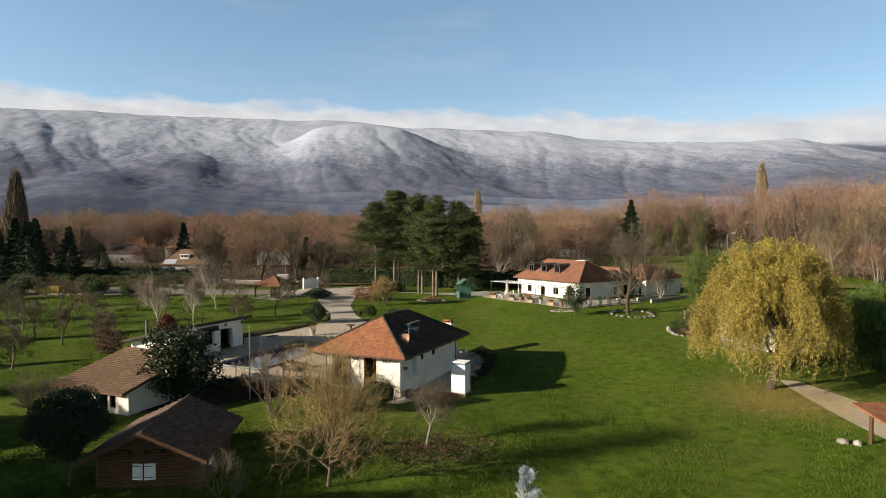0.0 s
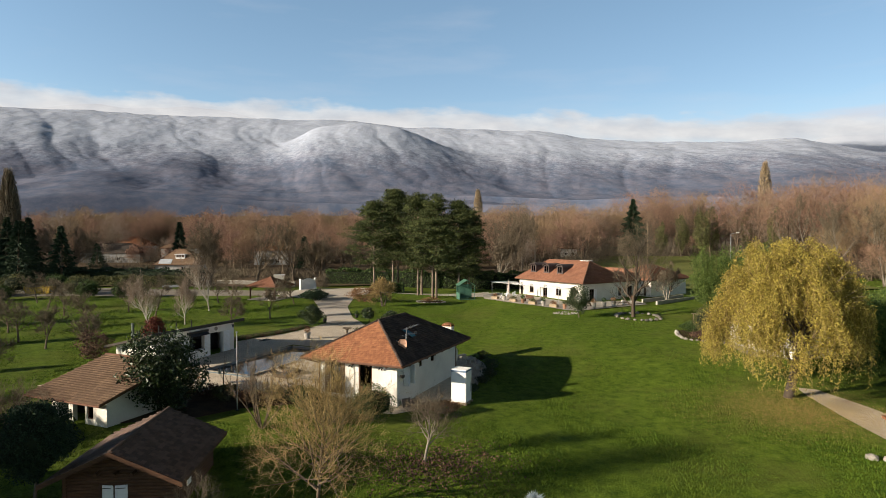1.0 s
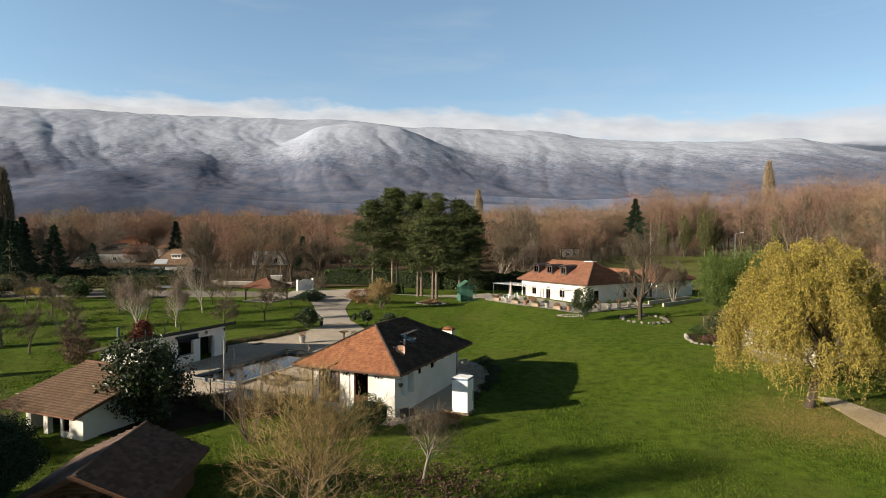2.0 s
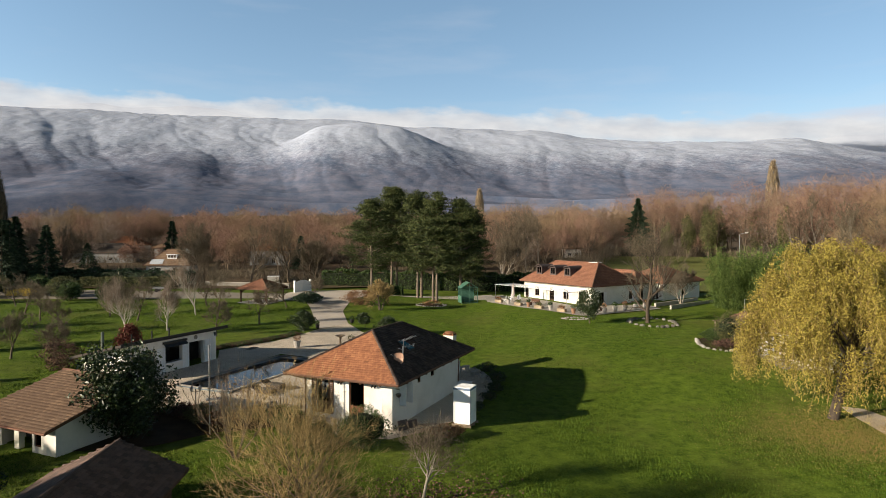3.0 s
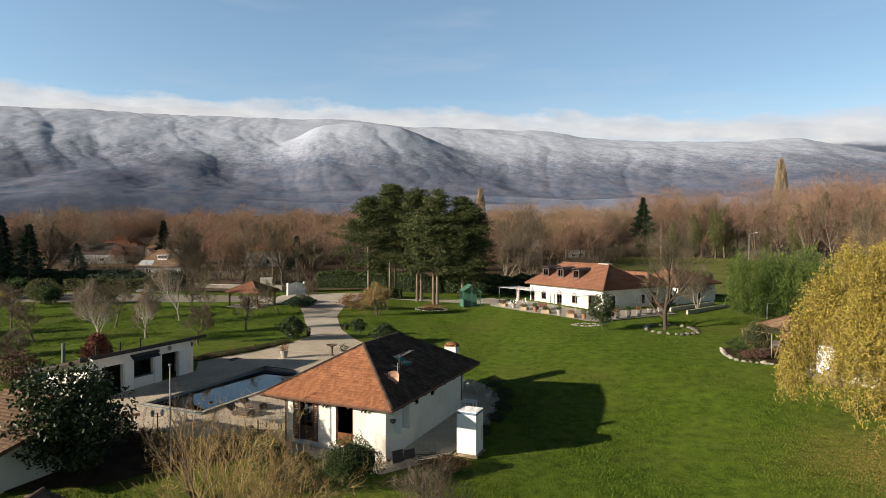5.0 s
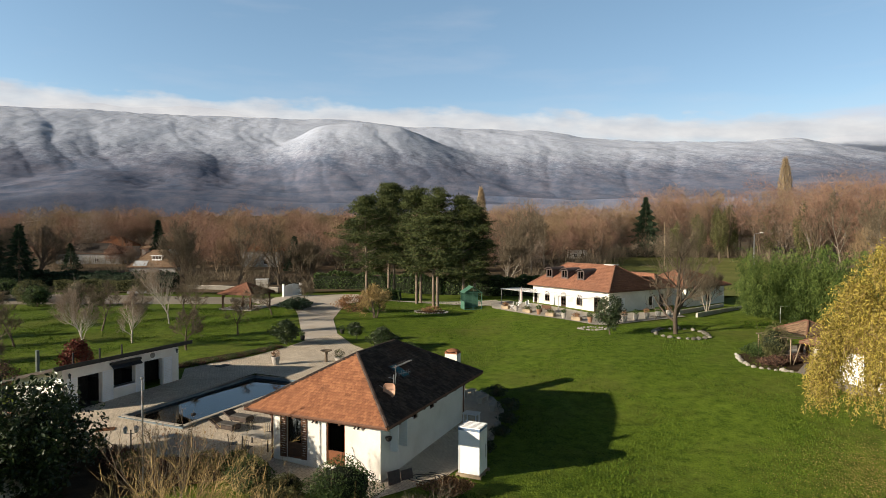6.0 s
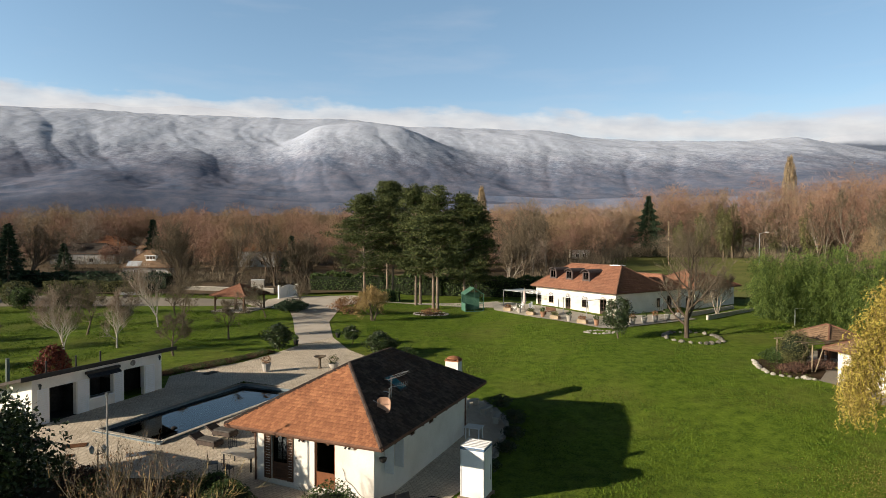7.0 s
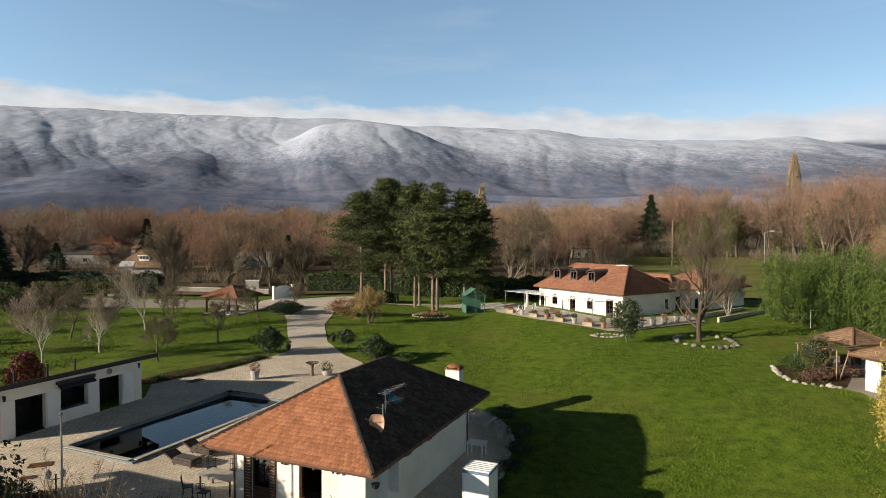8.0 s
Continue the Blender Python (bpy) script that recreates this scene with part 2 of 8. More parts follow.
M_DRYLEAF = surface("dry_leaves", (0.12, 0.06, 0.03), (0.32, 0.18, 0.09), 1.0, 6, 0.85, 0.0, island=0.6)
M_REDLEAF = surface("red_leaves", (0.08, 0.018, 0.012), (0.2, 0.05, 0.03), 1.0, 6, 0.7, 0.0, island=0.5)
M_FALLEN = surface("fallen_leaves", (0.05, 0.028, 0.023), (0.155, 0.088, 0.06), 1.0, 6, 0.9, 0.0, island=0.7)
M_FALLEN_Y = surface("fallen_willow_leaves", (0.17, 0.12, 0.035), (0.36, 0.26, 0.09), 1.0, 6, 0.9, 0.0, island=0.7)


# ---- mesh helpers ----
def thing(name, x, y, z, turn, label, category, group="", kind=""):
    ob = new(name)
    ob.empty_display_size = 0.3
    ob.matrix_world = pose(x, y, z, 0, 0, turn)
    return tagged(ob, label, category, group, kind)


def part(name, bm, material, parent, label=""):
    """Links a bmesh (or a ready mesh) as one mesh object under a thing or a part."""
    if isinstance(bm, bmesh.types.BMesh):
        me = bpy.data.meshes.new(name)
        bmesh.ops.recalc_face_normals(bm, faces=bm.faces)
        bm.to_mesh(me)
        bm.free()
    else:
        me = bm
    if material:
        me.materials.clear()
        me.materials.append(material)
    ob = new(name, me)
    ob.parent = parent
    if label:
        ob["label"] = label
    return ob


def lone(name, bm, material, label, category, group="", kind=""):
    """A thing that is one mesh."""
    return tagged(part(name, bm, material, None), label, category, group, kind)


def box(bm, x0, x1, y0, y1, z0, z1, bevel=0.0):
    vs = [bm.verts.new(p) for p in ((x0, y0, z0), (x1, y0, z0), (x1, y1, z0), (x0, y1, z0), (x0, y0, z1), (x1, y0, z1), (x1, y1, z1), (x0, y1, z1))]
    for f in ((0, 3, 2, 1), (4, 5, 6, 7), (0, 1, 5, 4), (1, 2, 6, 5), (2, 3, 7, 6), (3, 0, 4, 7)):
        bm.faces.new([vs[i] for i in f])
    if bevel:
        es = list({e for v in vs for e in v.link_edges})
        bmesh.ops.bevel(bm, geom=es, offset=bevel, segments=2, affect="EDGES")
    return bm


def boxes(*rows):
    bm = bmesh.new()
    for r in rows:
        box(bm, *r)
    return bm


def rod(bm, a, b, r0, r1=None, sides=8):
    """A capped, tapered rod from a to b."""
    a, b = Vector(a), Vector(b)
    r1 = r0 if r1 is None else r1
    q = (b - a).to_track_quat("Z", "Y").to_matrix()
    rings = []
    for p, r in ((a, r0), (b, r1)):
        rings.append([bm.verts.new(p + q @ Vector((r * math.cos(k * 2 * math.pi / sides), r * math.sin(k * 2 * math.pi / sides), 0))) for k in range(sides)])
    for k in range(sides):
        bm.faces.new((rings[0][k], rings[0][(k + 1) % sides], rings[1][(k + 1) % sides], rings[1][k]))
    bm.faces.new(rings[0][::-1]), bm.faces.new(rings[1])
    return bm


def lathe(bm, profile, sides=14, at=(0, 0, 0)):
    """A turned shape from (radius, height) pairs."""
    rings = [[bm.verts.new((at[0] + max(r, 1e-3) * math.cos(k * 2 * math.pi / sides), at[1] + max(r, 1e-3) * math.sin(k * 2 * math.pi / sides), at[2] + h)) for k in range(sides)] for r, h in profile]
    for a, b in zip(rings, rings[1:]):
        for k in range(sides):
            bm.faces.new((a[k], a[(k + 1) % sides], b[(k + 1) % sides], b[k]))
    bm.faces.new(rings[0][::-1]), bm.faces.new(rings[-1])
    return bm


def tri_mesh(name, verts, tris):
    """A mesh from arrays of corners and triangles."""
    verts, tris = np.asarray(verts, np.float32).reshape(-1, 3), np.asarray(tris, np.int32).reshape(-1, 3)
    me = bpy.data.meshes.new(name)
    me.vertices.add(len(verts)); me.vertices.foreach_set("co", verts.ravel())
    me.loops.add(tris.size); me.loops.foreach_set("vertex_index", tris.ravel())
    me.polygons.add(len(tris)); me.polygons.foreach_set("loop_start", np.arange(0, tris.size, 3, dtype=np.int32))
    me.update(calc_edges=True)
    return me


def joined(*parts_):
    vs, ts, n = [], [], 0
    for v, t in parts_:
        if len(v):
            vs.append(v); ts.append(t + n); n += len(v)
    return np.concatenate(vs), np.concatenate(ts)


def tubes(segs, sides=4):
    """Open tapered tubes; rows of x0 y0 z0 x1 y1 z1 r0 r1."""
    s = np.asarray(segs, float).reshape(-1, 8)
    a, b = s[:, :3], s[:, 3:6]
    d = b - a
    d /= np.linalg.norm(d, axis=1, keepdims=True) + 1e-9
    up = np.where(np.abs(d[:, 2:3]) < 0.9, [[0, 0, 1.0]], [[1.0, 0, 0]])
    u = np.cross(d, up); u /= np.linalg.norm(u, axis=1, keepdims=True)
    w = np.cross(d, u)
    v = []
    for p, r in ((a, s[:, 6:7]), (b, s[:, 7:8])):
        for k in range(sides):
            an = 2 * math.pi * k / sides
            v.append(p + r * (u * math.cos(an) + w * math.sin(an)))
    v = np.stack(v, 1)
    t = []
    for k in range(sides):
        k2 = (k + 1) % sides
        t += [(k, k2, sides + k2), (k, sides + k2, sides + k)]
    t = np.array(t)[None] + (np.arange(len(s)) * 2 * sides)[:, None, None]
    return v.reshape(-1, 3), t.reshape(-1, 3)


def slivers(rng, a, b, w):
    """Thin tapered blades from a to b, turned at random."""
    a, b = np.asarray(a, float), np.asarray(b, float)
    d = b - a
    side = np.cross(d, rng.normal(size=d.shape))
    side *= (np.broadcast_to(np.asarray(w, float).reshape(-1, 1), (len(a), 1)) / 2) / (np.linalg.norm(side, axis=1, keepdims=True) + 1e-9)
    v = np.stack((a - side, a + side, b), 1).reshape(-1, 3)
    return v, np.arange(len(v)).reshape(-1, 3)


def leaf_cards(rng, c, size, ratio=0.45, droop=0.0):
    """Folded pointed leaves, one at each centre: four corners, two triangles."""
    c = np.asarray(c, float)
    n = len(c)
    d = rng.normal(size=(n, 3)); d[:, 2] -= droop
    d /= np.linalg.norm(d, axis=1, keepdims=True)
    s = np.cross(d, rng.normal(size=(n, 3))); s /= np.linalg.norm(s, axis=1, keepdims=True)
    L = size * rng.uniform(0.7, 1.3, (n, 1))
    v = np.stack((c - d * L / 2, c + s * L * ratio / 2, c + d * L / 2, c - s * L * ratio / 2 + np.cross(d, s) * L * 0.12), 1).reshape(-1, 3)
    t = np.array([(0, 1, 2), (0, 2, 3)])[None] + (np.arange(n) * 4)[:, None, None]
    return v, t.reshape(-1, 3)


def grow(rng, base, height, r0, levels=3, limbs=7, spread=50, lift=0.25, start=0.3, shrink=0.55, wander=0.16, stems=1, stem_tilt=10, child=6):
    """Branches of a bare tree as tube rows, with the ends of the last ones; spread: degrees between a branch and its parent."""
    segs, tips = [], []

    def branch(p, d, length, r, level):
        steps = 4 if level == 0 else 3
        pts = [np.array(p, float)]
        for k in range(steps):
            d = d + rng.normal(size=3) * wander + np.array([0, 0, lift * (0.4 if level else 0.15)])
            d /= np.linalg.norm(d)
            q = pts[-1] + d * length / steps
            ra, rb = r * (1 - 0.75 * k / steps), r * (1 - 0.75 * (k + 1) / steps)
            segs.append((*pts[-1], *q, ra, rb))
            pts.append(q)
        if level >= levels:
            tips.append((pts[0], pts[-1], d))
            return
        count = limbs if level == 0 else child
        for k in range(count):
            f = (start if level == 0 else 0.25) + (1 - (start if level == 0 else 0.25)) * (k + rng.uniform(0.2, 0.9)) / count
            f = min(f, 0.98)
            i = min(int(f * steps), steps - 1)
            at = pts[i] + (pts[i + 1] - pts[i]) * (f * steps - i)
            ax = pts[i + 1] - pts[i]; ax /= np.linalg.norm(ax)
            perp = np.cross(ax, rng.normal(size=3)); perp /= np.linalg.norm(perp)
            an = radians(spread) * rng.uniform(0.7, 1.2) * (1.0 if level else (1.15 - 0.45 * f))
            branch(at, ax * math.cos(an) + perp * math.sin(an), length * shrink * rng.uniform(0.75, 1.15) * (1.15 - 0.35 * f), r * (1 - 0.7 * f) * 0.62, level + 1)
        tips.append((pts[-2], pts[-1], d))
    for s in range(stems):
        an = rng.uniform(0, 2 * math.pi)
        tl = radians(stem_tilt) * (rng.uniform(0.5, 1.2) if stems > 1 else rng.uniform(0, 0.5))
        branch(np.array(base, float) + (np.array([math.cos(an), math.sin(an), 0]) * r0 * (1.5 if stems > 1 else 0)),
               np.array([math.cos(an) * math.sin(tl), math.sin(an) * math.sin(tl), math.cos(tl)]), height * (rng.uniform(0.75, 1.0) if stems > 1 else 1.0), r0, 0)
    return np.array(segs), tips


def twig_cloud(rng, tips, per, length, w, open_=0.7, up=0.2):
    """Fine twigs along the last branches, as blades."""
    a, b = [], []
    for p, q, d in tips:
        f = rng.uniform(0, 1, (per, 1))
        at = p + (q - p) * f
        dd = d[None] + rng.normal(size=(per, 3)) * open_ + np.array([[0, 0, up]])
        dd /= np.linalg.norm(dd, axis=1, keepdims=True)
        a.append(at); b.append(at + dd * length * rng.uniform(0.4, 1.2, (per, 1)))
    return slivers(rng, np.concatenate(a), np.concatenate(b), w)


# ---- ground ----
AXIS = 66.4        # the way in which pool, pool house and guest house run
POOL = (-20.05, 54.1)   # its corner at the near end, its width 4.9 and length 11.9
POOL_W, POOL_L = 4.9, 12.0


def in_axis(x, y, ox, oy, turn):
    c, s = math.cos(radians(turn)), math.sin(radians(turn))
    return (x - ox) * c + (y - oy) * s, -(x - ox) * s + (y - oy) * c


def lie(x, y):
    """The height of the land: a lawn that rises gently to the house, then to the foot of the hills."""
    y2 = np.clip(y, 25, 110)
    s = np.clip((-2 - x) / 12, 0, 1)
    s = s * s * (3 - 2 * s)
    dip = -0.55 * np.exp(-((x - 11) / 8.5) ** 2 - ((y - 49) / 14) ** 2)
    far = np.clip(y - 130, 0, 400) * 0.018 + np.clip(y - 900, 0, 3000) * 0.05
    swell = lambda v: np.clip(v, 0, 1) ** 2 * (3 - 2 * np.clip(v, 0, 1))
    rise = 0.85 * swell((x - 2) / 13) * swell((y - 50) / 17) * (1 - swell((y - 106) / 18)) * (1 - swell((x - 60) / 30))     # the bank on which the long house stands
    return -0.55 + 0.022 * (y2 - 47) + 0.35 * s + far + dip + rise


def build_ground():
    xs = np.unique(np.concatenate((np.linspace(-4700, -140, 20), np.linspace(-140, -40, 26), np.linspace(-40, 40, 161), np.linspace(40, 140, 26), np.linspace(140, 4700, 20))))
    ys = np.unique(np.concatenate((np.linspace(-1500, -10, 12), np.linspace(-10, 110, 241), np.linspace(110, 300, 40), np.linspace(300, 4800, 30))))
    X, Y = np.meshgrid(xs, ys)
    Z = lie(X, Y)
    u, v = in_axis(X, Y, *POOL, AXIS - 90)
    Z = np.where((u > -0.35) & (u < POOL_W + 0.35) & (v > -0.35) & (v < POOL_L + 0.35), Z - 2.4, Z)
    V = np.stack((X, Y, Z), -1).reshape(-1, 3)
    n = len(xs)
    i = (np.arange(len(ys) - 1)[:, None] * n + np.arange(n - 1)[None]).ravel()
    T = np.concatenate((np.stack((i, i + 1, i + n + 1), 1), np.stack((i, i + n + 1, i + n), 1)))
    ob = new("ground", tri_mesh("ground", V, T))
    ob.data.materials.append(M_LAWN)
    for p in ob.data.polygons:
        p.use_smooth = True
    tagged(ob, "wide green winter lawn rising gently towards the hills", "lawn", kind="structure")


def draped(name, outline, material, lift, label, category, hole=None, cell=2.0, kind="structure"):
    """A sheet with that outline (and hole), laid over the land."""
    bm = bmesh.new()
    edges = []
    for loop in ([outline] + ([hole] if hole else [])):
        pts = []
        for (x0, y0), (x1, y1) in zip(loop, loop[1:] + loop[:1]):
            k = max(1, int(math.hypot(x1 - x0, y1 - y0) / cell))
            pts += [(x0 + (x1 - x0) * j / k, y0 + (y1 - y0) * j / k) for j in range(k)]
        vs = [bm.verts.new((x, y, 0)) for x, y in pts]
        edges += [bm.edges.new((vs[j], vs[(j + 1) % len(vs)])) for j in range(len(vs))]
    bmesh.ops.triangle_fill(bm, use_beauty=True, edges=edges)
    for f in list(bm.faces):
        f.normal_update()
    bmesh.ops.subdivide_edges(bm, edges=[e for e in bm.edges if e.calc_length() > cell * 2], cuts=2, use_grid_fill=True)
    bmesh.ops.triangulate(bm, faces=bm.faces)
    for v in bm.verts:
        v.co.z = float(lie(v.co.x, v.co.y)) + lift
    top = list(bm.faces)
    ob = lone(name, bm, material, label, category, kind=kind)
    return ob


def rough_loop(cx, cy, rx, ry, turn=0, n=28, wobble=0.08, seed=1):
    r = random.Random(seed)
    out = []
    for k in range(n):
        a, w = 2 * math.pi * k / n, 1 + r.uniform(-wobble, wobble)
        x, y = rx * w * math.cos(a), ry * w * math.sin(a)
        c, s = math.cos(radians(turn)), math.sin(radians(turn))
        out.append((cx + x * c - y * s, cy + x * s + y * c))
    return out


def from_axis(u, v, ox, oy, turn):
    c, s = math.cos(radians(turn)), math.sin(radians(turn))
    return ox + u * c - v * s, oy + u * s + v * c


build_ground()
PT = AXIS - 90
pool_rim = [from_axis(u, v, *POOL, PT) for u, v in ((0, 0), (POOL_W, 0), (POOL_W, POOL_L), (0, POOL_L))]
draped("paved_terrace", [(-31.0, 49.5), (-24.6, 53.6), (-24.2, 54.6), (-20.4, 63.3), (-21.5, 66.6), (-19.6, 69.3), (-17.4, 71.4), (-15.6, 75.0), (-14.3, 78.6),
                         (-11.7, 82.8), (-9.2, 77.2), (-7.2, 74.6), (-5.0, 66.0), (-0.5, 63.5), (2.6, 61.5), (3.6, 58.5), (3.6, 56.2), (2.4, 51.5), (1.0, 47.9), (-0.2, 45.9), (-3.2, 43.6), (-6.5, 43.9), (-11.0, 46.0), (-15.4, 42.0), (-19.0, 41.0), (-21, 47), (-27, 47.5)],
       M_PAVING, 0.03, "beige stone-paved terrace round the pool and the guest house", "terrace", hole=pool_rim)
draped("driveway", [(-14.3, 78.6), (-16.6, 86.5), (-18.7, 94.5), (-21.0, 102.0), (-27.0, 105.8), (-29.0, 108.5), (-26.3, 117.5), (-23.5, 119.0), (-15.0, 120.5), (-8.0, 112.0), (8.0, 112.5), (8.5, 104.5), (1.0, 108.5), (-5.5, 110.8), (-9.5, 111.8),
                    (-13.2, 108.5), (-14.6, 105.5), (-13.9, 92.5), (-11.7, 82.8)], M_DRIVE, 0.035, "pale gravel driveway widening into a forecourt", "driveway")
draped("lane", [(-120, 103), (-62, 105.5), (-29.0, 106.3), (-27.5, 113.5), (-62, 120.0), (-120, 119)], M_ROAD, 0.04, "grey gravel lane behind the orchard", "lane")
draped("house_terrace", [(6.66, 102.45), (10.99, 93.43), (16.68, 85.18), (17.90, 84.72), (22.37, 87.23), (29.37, 91.15), (28.90, 95.25), (18.64, 93.39), (9.55, 108.69), (6.84, 109.88)], M_COPING, 0.12, "pale stone terrace along the long house", "terrace")
draped("garden_path", [(27.4, 50.2), (28.6, 49.6), (29.5, 45.2), (29.9, 41.5), (29.6, 36.0), (29.2, 30.0), (26.2, 30.0), (26.2, 39.0), (26.4, 43.2), (26.9, 47.9)], M_PAVING, 0.03, "worn stone path beside the willow", "path")
draped("patio", [(27.87, 63.08), (25.95, 65.76), (29.09, 70.54), (30.77, 74.74), (34.96, 73.34), (33.59, 65.92), (31.78, 61.54), (29.95, 58.51), (28.34, 58.90)], M_ROAD, 0.03, "grey slate patio by the garden pavilion", "patio")
draped("meadow", [(20, 122), (60, 112), (84, 120), (92, 160), (108, 236), (70, 244), (34, 225), (24, 150)], M_MEADOW, 0.25, "sunlit olive winter meadow behind the house", "meadow", cell=8)
draped("woodland_floor", [(-400, 121), (-66, 122), (-40, 120.5), (-28, 121), (-24, 121.5), (-16, 124), (10, 130), (24, 140), (33, 152), (56, 234), (70, 245), (109, 237), (93, 160), (110, 118), (400, 100), (500, 890), (-500, 890)], M_FIELD, 0.30, "brown leaf-covered floor of the winter woods", "woodland floor", cell=18)
draped("far_plain", [(-500, 880), (500, 880), (2300, 1400), (2300, 2700), (-2300, 2700), (-2300, 1400)], M_FIELD, 3.0, "brown wooded plain at the foot of the hills", "plain", cell=80)


def build_pool():
    z0 = float(lie(-15.0, 58.0)) + 0.03
    pool = thing("swimming_pool", *POOL, 0, PT, "rectangular swimming pool with dark blue water and stone edge", "swimming pool")
    rim = pool.matrix_world
    w, l = POOL_W, POOL_L
    basin = bmesh.new()
    for r in ((-0.25, 0, -0.25, l + 0.25, -1.9, -0.05), (w, w + 0.25, -0.25, l + 0.25, -1.9, -0.05), (0, w, -0.25, 0, -1.9, -0.05), (0, w, l, l + 0.25, -1.9, -0.05), (0, w, 0, l, -1.9, -1.7)):
        box(basin, r[0], r[1], r[2], r[3], z0 + r[4], z0 + r[5])
    part("basin", basin, M_LINER, pool)
    part("water", boxes((0.003, w - 0.003, 0.003, l - 0.003, z0 - 0.34, z0 - 0.20)), M_WATER, pool, "still dark blue water")
    # coping slabs, one by one
    stones = bmesh.new()
    box(stones, -0.13, 0.13, -0.296, 0.296, 0, 0.035, 0.006)
    me = bpy.data.meshes.new("coping_slab")
    stones.to_mesh(me); stones.free()
    me.materials.append(M_COPING)
    for side, n in ((0, 20), (w, 20)):
        for k in range(n):
            ob = part("coping_slab", me, None, pool)
            ob.matrix_basis = pose(side + (-0.12 if side == 0 else 0.12), 0.3 + k * 0.6, z0 - 0.01 + 0.003 * (k % 3), 0, 0, 0)
    for side, n in ((0, 8), (l, 8)):
        for k in range(n):
            ob = part("coping_slab", me, None, pool)
            ob.matrix_basis = pose(0.33 + k * 0.605, side + (-0.12 if side == 0 else 0.12), z0 - 0.008 + 0.003 * (k % 2), 0, 0, 90)
    part("skimmer_float", lathe(bmesh.new(), ((0.16, 0), (0.17, 0.05), (0.05, 0.1)), at=(3.3, 2.4, z0 - 0.20)), M_DARK, pool)


# ---- roofs and walls ----
TILE_W, TILE_H = 0.21, 0.26


def slope_tiles(e0, e1, r1, r0, tw=TILE_W, th=TILE_H):
    """Overlapping tiles on one roof slope: arrays for the joined mesh, and the poses of the whole tiles."""
    e0, e1, r1, r0 = (np.array(p, float) for p in (e0, e1, r1, r0))
    ux = (e1 - e0) / np.linalg.norm(e1 - e0)
    vv = (r0 - e0) - ux * np.dot(r0 - e0, ux)
    V = np.linalg.norm(vv)
    vy = vv / V
    n = np.cross(ux, vy)
    L = np.linalg.norm(e1 - e0)
    l_top, r_top = np.dot(r0 - e0, ux), np.dot(r1 - e0, ux)
    whole, vs, ts = [], [], []
    rows = int(V / th)
    rng = np.random.default_rng(int(abs(e0[0] * 100)) + 3)
    for j in range(rows + 1):
        v0, v1 = j * th, min((j + 1) * th + 0.03, V)
        off = 0.5 * tw * (j % 2)
        for i in range(-1, int(L / tw) + 2):
            u0 = i * tw + off
            ua, ub = u0, u0 + tw * 0.97
            lo = max(l_top * v0 / V, l_top * v1 / V if l_top > 0 else -9e9)
            hi = L + (r_top - L) * v1 / V
            if ub < l_top * v0 / V or ua > L + (r_top - L) * v0 / V:
                continue
            if ua >= l_top * v1 / V and ub <= hi and v1 - v0 > th * 0.95:
                whole.append((e0 + ux * (u0 + tw / 2) + vy * v0, ux, vy, n))
            else:
                j0 = rng.uniform(0, 0.006)
                pts = []
                for u, v, h in ((ua, v0, 0.03), ((ua + ub) / 2, v0, 0.075), (ub, v0, 0.03), (ua, v1, 0.006), ((ua + ub) / 2, v1, 0.02), (ub, v1, 0.006), (ua, v0, 0), ((ua + ub) / 2, v0, 0), (ub, v0, 0)):
                    u = min(max(u, l_top * v / V), L + (r_top - L) * v / V)
                    pts.append(e0 + ux * u + vy * v + n * (h + j0))
                b = len(vs)
                vs += pts
                ts += [(b + a_, b + b_, b + c_) for a_, b_, c_ in TILE_TRIS]
    return whole, vs, ts


TILE_TRIS = ((0, 1, 4), (0, 4, 3), (1, 2, 5), (1, 5, 4), (6, 7, 1), (6, 1, 0), (7, 8, 2), (7, 2, 1))


def tile_mesh(tw=TILE_W, th=TILE_H):
    w = tw * 0.97 / 2
    v = [(x, y, h) for x, y, h in ((-w, 0, 0.03), (0, 0, 0.075), (w, 0, 0.03), (-w, th + 0.03, 0.006), (0, th + 0.03, 0.02), (w, th + 0.03, 0.006), (-w, 0, 0), (0, 0, 0), (w, 0, 0))]
    return tri_mesh("tile", v, TILE_TRIS)


